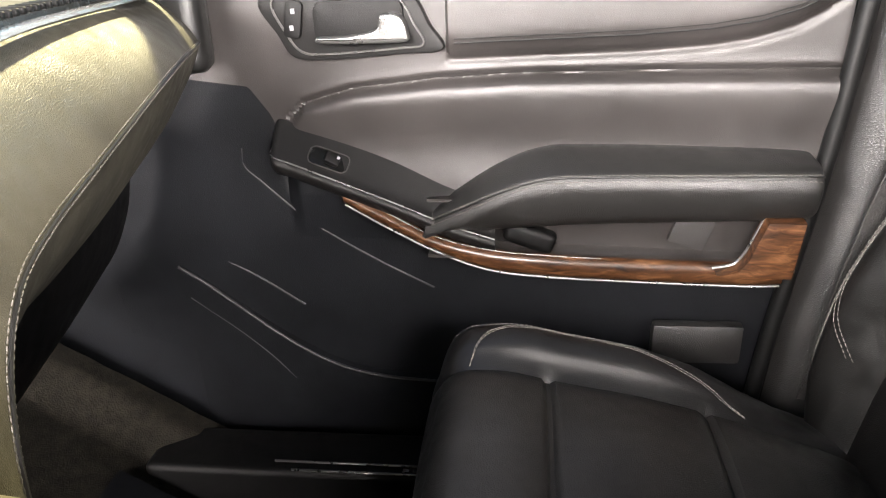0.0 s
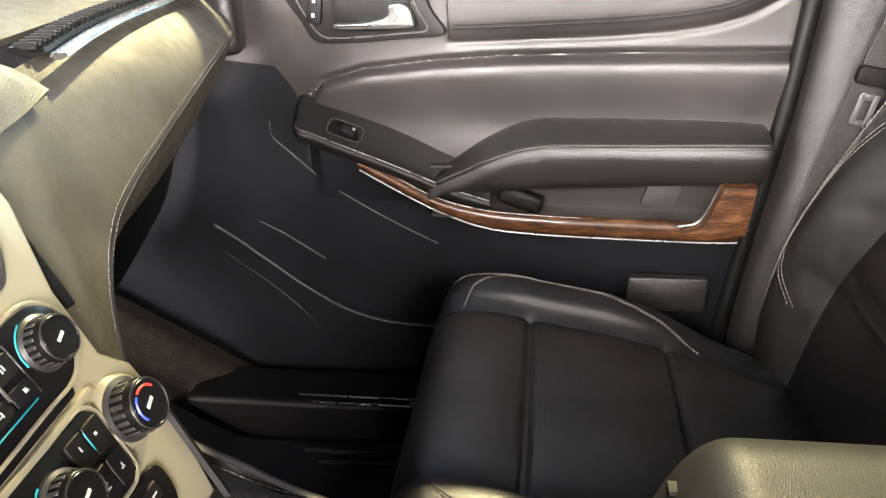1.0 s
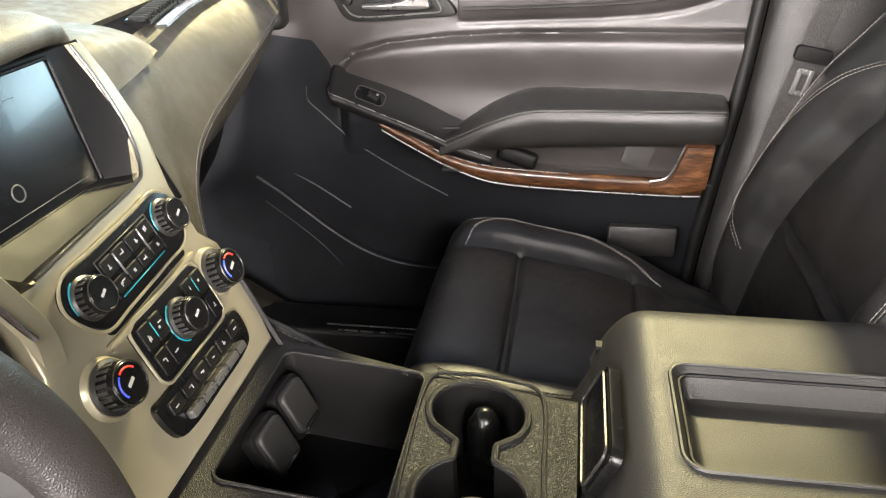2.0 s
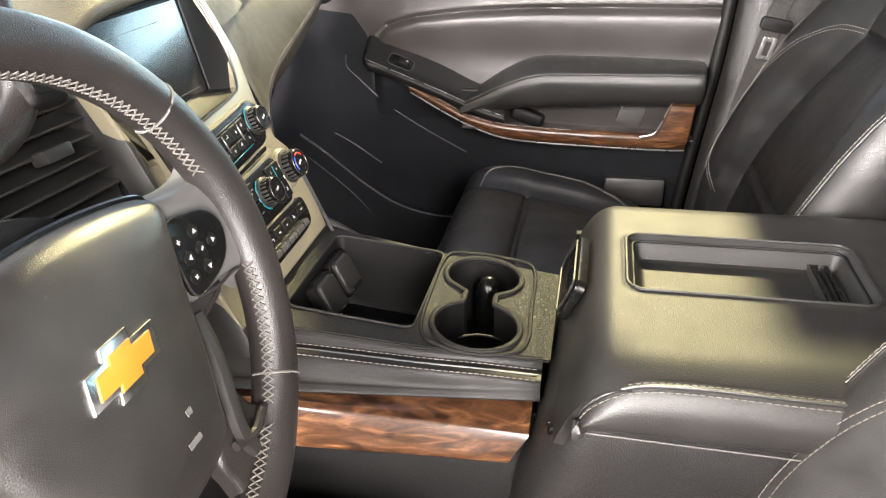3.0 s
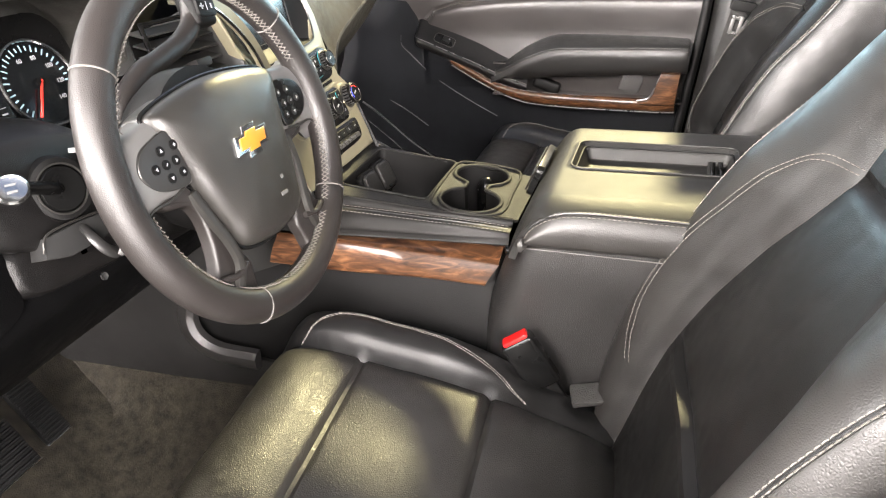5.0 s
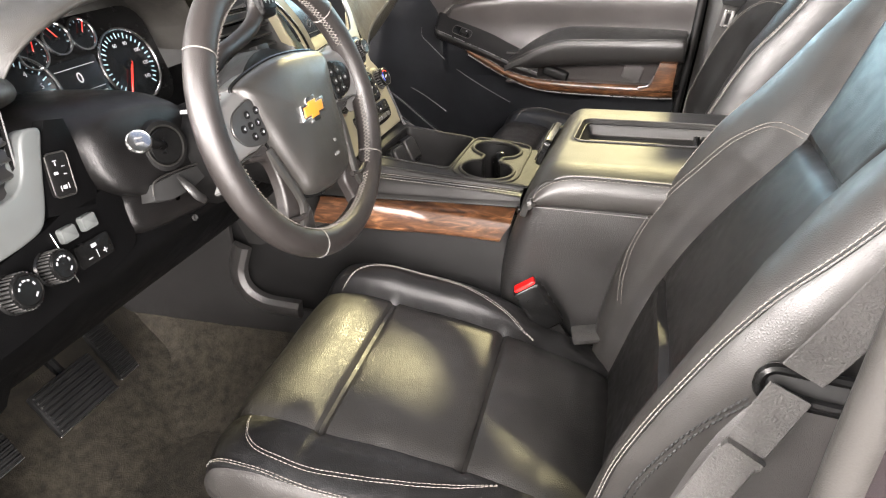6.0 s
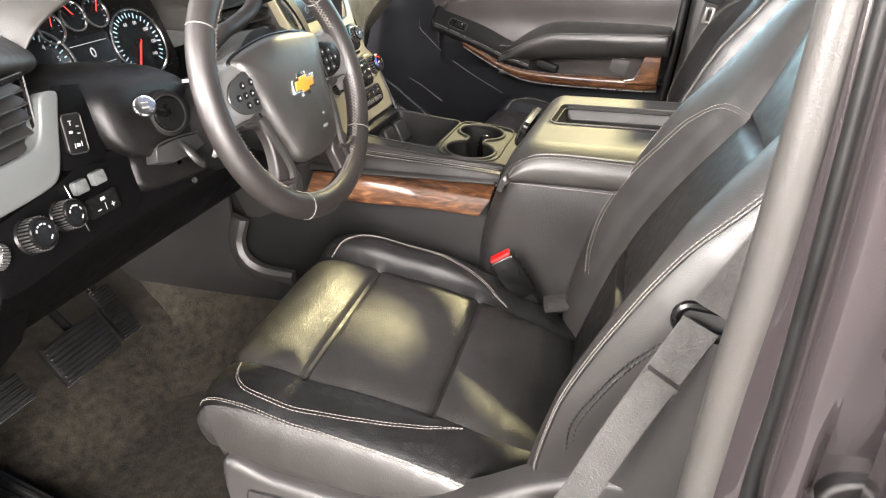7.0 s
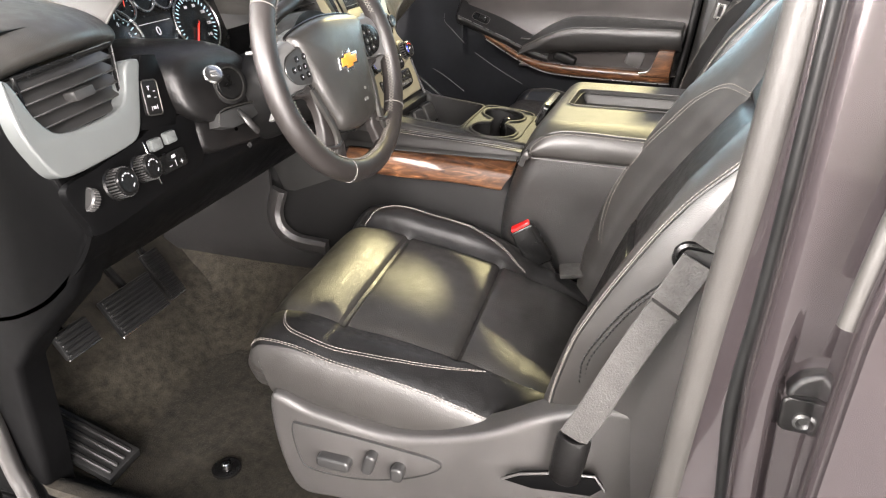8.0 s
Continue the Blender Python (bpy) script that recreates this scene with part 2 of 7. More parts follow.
def grid_bm(g, closed=False, thick=0.0, towards=CAMERA_SIDE):
    """A mesh from a grid of points; closed joins the last column to the first; thick gives it depth behind the face
    that looks towards, by default at the camera's path.
    """
    g = arr(g)
    bm = bmesh.new()
    nv, nu = g.shape[:2]

    def layer(q):
        return [[bm.verts.new(p) for p in row] for row in q]

    def faces(v, flip):
        for r in range(nv - 1):
            for c in range(nu if closed else nu - 1):
                k = (c + 1) % nu
                f = (v[r][c], v[r][k], v[r + 1][k], v[r + 1][c])
                bm.faces.new(f[::-1] if flip else f)

    du = np.roll(g, -1, 1) - np.roll(g, 1, 1) if closed else np.gradient(g, axis=1)
    n = np.cross(du, np.gradient(g, axis=0))
    n /= np.linalg.norm(n, axis=2)[:, :, None] + 1e-12
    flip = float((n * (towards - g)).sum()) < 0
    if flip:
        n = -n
    a = layer(g)
    faces(a, flip)
    if thick:
        b = layer(g - n * thick)
        faces(b, not flip)
        edge = []
        if not closed:
            edge += [((r, 0), (r + 1, 0)) for r in range(nv - 1)] + [((r + 1, nu - 1), (r, nu - 1)) for r in range(nv - 1)]
        cols = range(nu if closed else nu - 1)
        edge += [((0, (c + 1) % nu), (0, c)) for c in cols] + [((nv - 1, c), (nv - 1, (c + 1) % nu)) for c in cols]
        for (r0, c0), (r1, c1) in edge:
            f = (a[r0][c0], a[r1][c1], b[r1][c1], b[r0][c0])
            bm.faces.new(f[::-1] if flip else f)
    bm.normal_update()
    return bm


def sweep(path, profile, up=(0, 0, 1), closed=False, cap=True):
    """A profile (side, up) carried along a path."""
    p = arr(path)
    t = np.gradient(p, axis=0) if not closed else np.roll(p, -1, 0) - np.roll(p, 1, 0)
    t /= np.linalg.norm(t, axis=1)[:, None]
    s = np.cross(t, arr(up))
    s /= np.linalg.norm(s, axis=1)[:, None] + 1e-12
    u = np.cross(s, t)
    bm = bmesh.new()
    rings = [[bm.verts.new(p[i] + s[i] * a + u[i] * b) for a, b in profile] for i in range(len(p))]
    m = len(profile)
    for i in range(len(p) if closed else len(p) - 1):
        for k in range(m):
            bm.faces.new((rings[i][k], rings[i][(k + 1) % m], rings[(i + 1) % len(p)][(k + 1) % m], rings[(i + 1) % len(p)][k]))
    if cap and not closed:
        bm.faces.new(rings[0][::-1])
        bm.faces.new(rings[-1])
    bmesh.ops.recalc_face_normals(bm, faces=bm.faces[:])
    return bm


def ring(r, n=10, flat=1.0):
    return [(r * math.cos(2 * math.pi * k / n), flat * r * math.sin(2 * math.pi * k / n)) for k in range(n)]


def tube(path, r, n=8, up=(0, 0, 1), closed=False, flat=1.0):
    return sweep(path, ring(r, n, flat), up, closed)


def plate(outline, depth, bevel=0.002, segs=2):
    """An outline in x and y, its face at z = 0 and its back at z = -depth, with rounded edges."""
    bm = bmesh.new()
    vs = [bm.verts.new((x, y, 0)) for x, y in outline]
    f = bm.faces.new(vs)
    if f.normal.z < 0 or sum(a[0] * b[1] - b[0] * a[1] for a, b in zip(outline, outline[1:] + outline[:1])) < 0:
        f.normal_flip()
    r = bmesh.ops.extrude_face_region(bm, geom=[f])
    for g in r["geom"]:
        if isinstance(g, bmesh.types.BMVert):
            g.co.z = 0
    for v in vs:
        v.co.z = -depth
    bmesh.ops.recalc_face_normals(bm, faces=bm.faces[:])
    if bevel:
        bmesh.ops.bevel(bm, geom=[e for e in bm.edges if abs(e.verts[0].co.z) < 1e-9 and abs(e.verts[1].co.z) < 1e-9], offset=bevel, segments=segs, affect="EDGES", profile=0.6)
    return bm


def rounded(w, h, r, n=5, cx=0.0, cy=0.0):
    """The outline of a rectangle with round corners."""
    out = []
    for sx, sy, a in ((1, 1, 0), (-1, 1, 90), (-1, -1, 180), (1, -1, 270)):
        for k in range(n + 1):
            t = radians(a + 90 * k / n)
            out.append((cx + sx * (w / 2 - r) + r * math.cos(t), cy + sy * (h / 2 - r) + r * math.sin(t)))
    return out


def smooth_outline(points, n=60):
    p = arr(points + points[:3])
    q = curve_through(p, int(n * (len(p) - 1) / len(points)) + 1)
    k = int(n / len(points))
    return [tuple(v) for v in q[k:k + n]]


def cut_corners(points, times=2, share=0.22):
    """An outline whose corners are rounded by cutting them off again and again."""
    for _ in range(times):
        points = [p for a, b in zip(points, points[1:] + points[:1]) for p in ((a[0] + (b[0] - a[0]) * share, a[1] + (b[1] - a[1]) * share), (b[0] + (a[0] - b[0]) * share, b[1] + (a[1] - b[1]) * share))]
    return points


def rbox(w, d, h, bevel=0.004, segs=2):
    bm = bmesh.new()
    bmesh.ops.create_cube(bm, size=1)
    bmesh.ops.scale(bm, vec=(w, d, h), verts=bm.verts[:])
    bmesh.ops.bevel(bm, geom=bm.edges[:], offset=bevel, segments=segs, affect="EDGES", profile=0.6)
    return bm


def lathe(profile, n=32):
    """A profile of (radius, height) turned about z."""
    bm = bmesh.new()
    rings = [[bm.verts.new((r * math.cos(2 * math.pi * k / n), r * math.sin(2 * math.pi * k / n), z)) for k in range(n)] for r, z in profile]
    for a, b in zip(rings, rings[1:]):
        for k in range(n):
            bm.faces.new((a[k], a[(k + 1) % n], b[(k + 1) % n], b[k]))
    bm.faces.new(rings[0][::-1])
    bm.faces.new(rings[-1])
    bmesh.ops.recalc_face_normals(bm, faces=bm.faces[:])
    return bm


def moved(bm, m):
    bmesh.ops.transform(bm, matrix=m, verts=bm.verts[:])
    return bm


def joined(*bms):
    out = bmesh.new()
    for b in bms:
        me = bpy.data.meshes.new("tmp")
        b.to_mesh(me)
        b.free()
        out.from_mesh(me)
        bpy.data.meshes.remove(me)
    return out


def axes(origin, x, y):
    """A frame at origin: x along x, z at right angles to x and y."""
    x, y = Vector(x).normalized(), Vector(y)
    z = x.cross(y).normalized()
    y = z.cross(x)
    m = Matrix((x, y, z)).transposed().to_4x4()
    m.translation = origin
    return m


def stitches(path, normals, length=0.0055, gap=0.0025, r=0.0007, lift=0.0006, slant=0.0):
    """A row of single thread stitches along a line on a surface."""
    p = even(path, length + gap)
    nn = arr(normals)
    bm = bmesh.new()
    for i in range(len(p) - 1):
        t = p[i + 1] - p[i]
        l = np.linalg.norm(t)
        if l < 1e-6:
            continue
        t /= l
        n = nn if nn.ndim == 1 else nn[min(len(nn) - 1, int(i / max(1, len(p) - 1) * len(nn)))]
        s = np.cross(t, n)
        s /= np.linalg.norm(s) + 1e-9
        n = np.cross(s, t)
        a = p[i] + n * lift - s * slant
        b = p[i] + t * length + n * lift + s * slant
        vs = []
        for q, k in ((a, 0.55), ((a + b) / 2 + n * r * 0.6, 1.0), (b, 0.55)):
            vs.append([bm.verts.new(q + s * r * k), bm.verts.new(q + n * r * k), bm.verts.new(q - s * r * k), bm.verts.new(q - n * r * k)])
        for u, v in zip(vs, vs[1:]):
            for k in range(4):
                bm.faces.new((u[k], u[(k + 1) % 4], v[(k + 1) % 4], v[k]))
        bm.faces.new(vs[0][::-1])
        bm.faces.new(vs[-1])
    return bm


def mesh_object(name, bm, mat, smooth=True):
    me = bpy.data.meshes.new(name)
    bm.to_mesh(me)
    bm.free()
    me.materials.append(mat)
    if smooth:
        me.polygons.foreach_set("use_smooth", [True] * len(me.polygons))
        me.set_sharp_from_angle(angle=radians(38))
    return new(name, me)


def thing(name, label, category, group="", kind="", at=None):
    ob = new(name)
    if at is not None:
        ob.matrix_world = at
    ob.empty_display_size = 0.05
    return tagged(ob, label, category, group, kind)


def part(name, bm, mat, parent, label="", smooth=True):
    ob = mesh_object(name, bm, mat, smooth)
    ob.parent = parent
    if label:
        tagged(ob, label)
    return ob

# ---- ground, body shell, carpets ----
def sheet(x0, x1, y0, y1, z, nx, ny, f=None):
    g = np.zeros((nx, ny, 3))
    for i, x in enumerate(np.linspace(x0, x1, nx)):
        for j, y in enumerate(np.linspace(y0, y1, ny)):
            g[i, j] = (x, y, z + (f(x, y) if f else 0))
    return g[:, ::-1]


def setting(name, bm, mat, label, category, smooth=True):
    return tagged(mesh_object(name, bm, mat, smooth), label, category, kind="structure")


ground = setting("ground", grid_bm(sheet(-300, 300, -300, 300, -0.62, 9, 9), thick=0.2), CONCRETE, "grey concrete ground around the parked car", "ground")


def carpet_rise(x, y):
    toe = 0.62 * max(0, -0.40 - x) ** 1.0
    sill_ = 0.05 * max(0, min(1, (abs(y - 0.01) - 0.74) / 0.05))
    return toe + sill_ + 0.0025 * noise.noise((x * 18, y * 18, 0.3)) + 0.0015 * noise.noise((x * 60, y * 60, 1.3))


carpet = setting("floor", grid_bm(sheet(-0.95, 1.3, -0.80, 0.84, 0.0, 170, 130, carpet_rise), thick=0.02), CARPET, "worn dark grey-brown car carpet", "carpet")
firewall = setting("wall_front", moved(rbox(0.04, 1.66, 1.0, 0.01), pose(-0.98, 0.0, 0.3)), PLASTIC, "dark bulkhead below the dashboard", "bulkhead")
underbody = setting("floor_pan", moved(rbox(2.6, 1.72, 0.12, 0.02), pose(0.3, 0.01, -0.09)), PLASTIC, "dark steel floor pan of the car", "floor pan")
rear_wall = setting("wall_rear", moved(rbox(0.06, 1.6, 0.85, 0.03), pose(1.55, 0.0, 0.4)), LEATHER, "dark rear seat row", "rear seats")
# roof lining from the windscreen header back; unseen forward strips added to shade the dash
def strip_of(points):
    return moved(plate(points, 0.03, 0.004), pose(0, 0, 1.285))


ROOF = [(0.022, 1.7, -0.74, 0.726), (-0.34, 0.0215, -0.74, 0.27), (-0.34, -0.10, 0.2705, 0.42)]
roof = setting("roof", joined(*[strip_of([(a, c), (a, d), (b, d), (b, c)]) for a, b, c, d in ROOF]), LINER, "dark grey headliner", "roof")
# closed rear part of the passenger side: unseen opaque sheet, front edge set to shade the lid
rear_side = setting("wall_rear_side", moved(plate([(0.397, 0.805), (0.392, 1.29), (1.7, 1.29), (1.7, 0.805)], 0.03, 0.004), axes((0, 0.83, 0), (1, 0, 0), (0, 0, 1))), PLASTIC, "unseen opaque panel for pillar and rear window, cutting off the sun", "pillar")
# unseen pale wall, added to bounce fill light into the open side
setting("wall_yard_1", moved(rbox(40, 0.3, 5.5, 0.02), pose(2, -5.0, 2.1)), WHITEWALL, "unseen pale wall beside the car, added to bounce fill light", "wall")
# unseen glowing panel, added to lay blue reflections on leather and wheel
setting("backdrop", moved(rbox(40, 0.3, 3.8, 0.02), pose(2, 9.0, 1.2)), BLUE_GLOW, "unseen pale blue glowing panel, added for blue reflections", "backdrop")


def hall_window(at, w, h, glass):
    win = thing("window", "tall white framed window out of view, glowing as fill light", "window", "workshop windows", at=at)
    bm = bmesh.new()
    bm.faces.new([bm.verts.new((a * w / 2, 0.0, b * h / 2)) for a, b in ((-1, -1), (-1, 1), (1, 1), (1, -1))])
    part("glass", bm, glass, win, "frosted pane that glows as fill light", False)
    for i in range(4):
        part("mullion", moved(rbox(0.06, 0.06, h, 0.008, 1), pose((i - 1.5) * w / 3, 0.01, 0)), WHITEWALL, win)
    for k in range(5):
        part("rail", moved(rbox(w, 0.05, 0.06, 0.008, 1), pose(0, 0.01, (k - 2) * h / 4)), WHITEWALL, win)
    return win


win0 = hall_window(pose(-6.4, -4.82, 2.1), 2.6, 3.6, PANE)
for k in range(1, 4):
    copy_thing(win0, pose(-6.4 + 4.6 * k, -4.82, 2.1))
# front window, unseen, added to lay highlights on the seat bolsters
win1 = hall_window(pose(-5.0, -3.0, 3.4, 0, 0, -90), 2.6, 3.6, PANE_FILL)
# unseen wall, added to back the front fill window
setting("wall_yard_3", moved(rbox(0.3, 12, 7, 0.02), pose(-5.18, 1.0, 2.9)), WHITEWALL, "unseen pale wall ahead of the car, added behind the glowing window", "wall")
# unseen slab for the wide open driver's door, added to shade the footwell
open_door = setting("door_2", moved(rbox(1.12, 0.09, 1.0, 0.03, 3), pose(-0.36, -0.92, 0.22, 0, 0, -65) @ pose(0.56, 0, 0)), PLASTIC, "dark slab for the open driver's door, out of view", "car door")
side_fill = setting("trim_side", moved(plate([(-0.98, 0.0), (-0.36, 0.0), (-0.34, 0.30), (-0.31, 0.56), (-0.36, 0.70), (-0.98, 0.76)], 0.03, 0.004), axes((0, 0.872, 0), (1, 0, 0), (0, 0, 1))), MATRUBBER, "dark kick panel beside the passenger footwell", "kick panel")
RAIL_1 = [(-0.62, -0.742, 0.80), (-0.35, -0.728, 0.98), (-0.02, -0.70, 1.2), (0.3, -0.686, 1.26), (1.6, -0.672, 1.26)]
# out of view: kinked and thickened to cast the wanted shade on deck and lid
SHADE_RAIL = [(-0.62, 0.775, 0.80), (-0.35, 0.765, 0.82), (-0.14, 0.75, 0.865), (-0.05, 0.74, 1.03), (0.0, 0.735, 1.11), (0.10, 0.735, 1.145), (0.17, 0.73, 1.18), (0.25, 0.725, 1.285), (0.42, 0.715, 1.30), (1.6, 0.70, 1.30)]
for k, (rail, r) in enumerate(((RAIL_1, 0.032), (SHADE_RAIL, 0.048))):
    setting("roof_rail_%d" % (k + 1), tube(curve_through(rail, 50), r, 12), LINER, "unseen grey trimmed pillar and roof rail", "pillar")

body_side = setting("wall_side", moved(rbox(2.7, 0.04, 0.95, 0.01), pose(0.3, 0.915, 0.30)), PLASTIC, "dark body side behind the door panel", "body side")
scuff = thing("sill_plate", "black passenger sill plate with two bright lines and raised lettering blanks", "sill plate")
part("plate", moved(rbox(1.0, 0.10, 0.10, 0.012, 3), pose(0.0, 0.775, 0.025)), PLASTIC, scuff)
for y, z, x0, x1 in ((0.728, 0.077, -0.27, 0.02), (0.745, 0.078, -0.30, -0.03)):
    part("line", moved(rbox(x1 - x0, 0.004, 0.003, 0.001, 1), pose((x0 + x1) / 2, y, z)), SATINDARK, scuff)
for k in range(7):
    part("bar", moved(rbox(0.010, 0.008, 0.002, 0.0006, 1), pose(-0.10 + 0.016 * k, 0.737, 0.0765)), SATINDARK, scuff)

# footwell mat of the passenger with raised ribs, a moulded foot area
mat_ = thing("floor_mat", "black moulded floor mat in the passenger footwell", "floor mat")
part("mat", grid_bm(sheet(-0.52, 0.30, 0.24, 0.70, 0.014, 60, 40, lambda x, y: carpet_rise(x, y) + 0.003 * math.sin(y * 260) ** 4 * (x < 0)), thick=0.008), MATRUBBER, mat_)
for x0, y0, x1, y1 in ((-0.27, 0.665, 0.02, 0.672), (-0.24, 0.640, -0.05, 0.642)):
    part("rib", tube(arr([(x0, y0, 0.028), ((x0 + x1) / 2, y0, 0.029), (x1, y1, 0.028)]), 0.004, 8), MATRUBBER, mat_)

# ---- passenger door ----
door = thing("door_1", "grey and black passenger door panel with burl wood trim, closed", "car door", kind="structure")


def dy(x):
    return 0.832 - 0.075 * x


def zgroove(x):
    return float(np.interp(x, [-0.262, -0.25, -0.225, -0.158, -0.05, 0.06, 0.25, 0.43], [0.535, 0.566, 0.588, 0.607, 0.620, 0.627, 0.631, 0.632]))


def zpad(x):
    return float(np.interp(x, [-0.5, -0.03, 0.20, 0.28, 0.33, 0.37, 0.40, 0.43], [0.648, 0.655, 0.664, 0.670, 0.678, 0.690, 0.706, 0.73]))


def door_surface():
    xs, zs = np.linspace(-0.56, 0.43, 220), np.linspace(0.06, 0.80, 260)
    g = np.zeros((len(zs), len(xs), 3))
    for j, x in enumerate(xs):
        for i, z in enumerate(zs):
            y = dy(x)
            zg, zp = zgroove(x), zpad(x)
            out_ = 0.0
            if x > -0.03:
                out_ += 0.015 * (1 / (1 + math.exp(-(z - zp - 0.006) / 0.006)))
                out_ -= 0.005 * math.exp(-((z - zp + 0.005) / 0.006) ** 2)
            if x > -0.262:
                on_ = min(1.0, (x + 0.262) / 0.02) * min(1.0, max(0.0, (z - 0.40) / 0.07))
                out_ += on_ * 0.016 * (1 / (1 + math.exp((z - zg) / 0.006)))
                out_ -= on_ * 0.012 * math.exp(-((z - zg - 0.004) / 0.005) ** 2)
                out_ -= 0.010 * math.exp(-((z - 0.54) / 0.05) ** 2) * (z < zg)
            # the panel falls back towards the bottom and swells towards the front edge
            out_ -= 0.10 * max(0, 0.40 - z) ** 1.2
            out_ += 0.05 * max(0, -0.26 - x)
            g[i, j] = (x - 0.11 * max(0, 0.63 - z) * max(0, (x - 0.1) / 0.33), y - out_, z)
    return g


dsf = door_surface()
def zsplit(x):
    """Height at which the grey skin gives way to black: the lower plastic, and at the front painted shade."""
    return float(np.interp(x, [-0.42, -0.30, -0.272, -0.262, -0.17, -0.10, -0.03, 0.02, 0.10, 0.43], [0.63, 0.615, 0.575, 0.535, 0.478, 0.447, 0.416, 0.40, 0.392, 0.392]))


zz = np.linspace(0, 1, 180)
upper, lower = [], []
for c in range(dsf.shape[1]):
    zs_, zc = dsf[:, c, 2], zsplit(dsf[0, c, 0])
    for out, lo, hi in ((upper, zc, 0.80), (lower, 0.06, zc)):
        q = lo + (hi - lo) * zz
        out.append(np.stack([np.interp(q, zs_, dsf[:, c, k]) for k in range(3)], 1))
part("panel", grid_bm(arr(upper).transpose(1, 0, 2), thick=0.03), DOORSKIN, door, "dark grey vinyl door panel")
part("lower_panel", grid_bm(arr(lower).transpose(1, 0, 2), thick=0.03), MATRUBBER, door, "black plastic lower panel, with the skin's front shade painted in")
for k, r in ((0.016, 0.0011), (0.021, 0.0008)):
    part("pad_seam", tube([(x, dy(x) - 0.0152, zpad(x) + k) for x in np.linspace(-0.02, 0.40, 60)], r, 6), SEAM_RECESS_DARK, door, "dark seam of the upper pad")
# ledge with the window switch, sloping down to the rear; its shade is put into a dark colour
rows = []
for x, z in ((-0.262, 0.530), (-0.235, 0.520), (-0.17, 0.496), (-0.10, 0.470), (-0.03, 0.442), (0.03, 0.424)):
    y = dy(x)
    rows.append([(x, y - 0.002, z + 0.042 + 0.06 * (x + 0.262)), (x, y - 0.022, z + 0.024 + 0.03 * (x + 0.262)), (x, y - 0.040, z + 0.010), (x, y - 0.052, z + 0.001), (x, y - 0.052, z - 0.008), (x, y - 0.040, z - 0.02), (x, y - 0.008, z - 0.028)])
rows.insert(0, [(-0.272, dy(-0.272) - 0.003 - 0.012 * math.sin(math.pi * k / 6), 0.556 - 0.007 * k) for k in range(7)])
lg = surface(rows, 30, 56)
part("ledge", grid_bm(lg[::-1], thick=0.004), TUNNEL, door, "smooth switch ledge, darkened to stand for its shade")
part("ledge_edge", tube(lg[1:, 13], 0.0012, 6), SATINDARK, door, "thin bright edge")
SW = axes((-0.190, dy(-0.19) - 0.030, 0.525), (0.93, 0.05, -0.36), (0.15, 0.75, 0.6))
sw = part("window_switch", moved(plate(rounded(0.052, 0.026, 0.008), 0.008, 0.002), SW), SMOOTH, door, "window switch in a bright bezel")
part("bezel", moved(tube([(x, y, 0.001) for x, y in rounded(0.054, 0.028, 0.009)], 0.0009, 6, closed=True), SW), GREYPLASTIC, sw)
part("rocker", moved(rbox(0.02, 0.016, 0.01, 0.003), SW @ pose(0.004, 0.0, 0.003, 0, 14, 0)), PLASTIC, sw)
part("mark", moved(rbox(0.004, 0.004, 0.001, 0.0003), SW @ pose(0.012, 0.002, 0.009)), ICON, sw)
# armrest: a padded beam with double stitching
rows = []
for x, zs, zt, zb, o in ((-0.062, 0.445, 0.452, 0.424, 0.050), (-0.02, 0.466, 0.480, 0.432, 0.056), (0.03, 0.492, 0.512, 0.441, 0.062), (0.09, 0.514, 0.537, 0.450, 0.066), (0.16, 0.520, 0.541, 0.457, 0.068), (0.28, 0.5235, 0.541, 0.464, 0.068), (0.395, 0.526, 0.538, 0.470, 0.066), (0.408, 0.520, 0.53, 0.474, 0.05)):
    y = dy(x)
    rows.append([(x, y + 0.006, zt + 0.004), (x, y - 0.02, zt + 0.003), (x, y - o + 0.012, zs + 0.010), (x, y - o, zs), (x, y - o - 0.004, zs - 0.018), (x, y - o + 0.006, zb + 0.008), (x, y - o + 0.03, zb - 0.004), (x, y + 0.006, zb + 0.004)])
ag = surface(rows, 42, 70)
part("armrest", grid_bm(ag[::-1], thick=0.005), LEATHER_PANEL, door, "padded black leather armrest with double stitching")
for c in (16, 19):
    part("stitching", stitches(ag[2:-2, c], (0, -0.7, 0.7), 0.0042, 0.0013, 0.0006), THREAD, door)
part("welt", tube(ag[1:-1, 17] + arr((0, -0.001, 0.001)), 0.0013, 6), LEATHER, door)
# burl wood sweep below, with a bright lower edge and a riser at its rear
rows = []
for x, zt, zb, o in ((-0.172, 0.482, 0.468, 0.046), (-0.11, 0.452, 0.436, 0.050), (-0.05, 0.424, 0.408, 0.053), (0.02, 0.409, 0.386, 0.056), (0.10, 0.405, 0.380, 0.058), (0.22, 0.404, 0.379, 0.058), (0.34, 0.405, 0.379, 0.056), (0.386, 0.407, 0.380, 0.052)):
    y = dy(x) + 0.002
    rows.append([(x, y - o + 0.016, zt + 0.002), (x, y - o + 0.006, zt + 0.003), (x, y - o, (zt * 0.7 + zb * 0.3)), (x, y - o + 0.003, zb + 0.002), (x, y - o + 0.012, zb - 0.002)])
wg = surface(rows, 20, 70)
part("wood_trim", grid_bm(wg[::-1], thick=0.004), WOOD, door, "glossy brown burl wood sweep")
part("bright_edge", tube(wg[:, 18] + arr((0, -0.001, -0.003)), 0.0016, 6), SATINDARK, door, "thin bright edge")
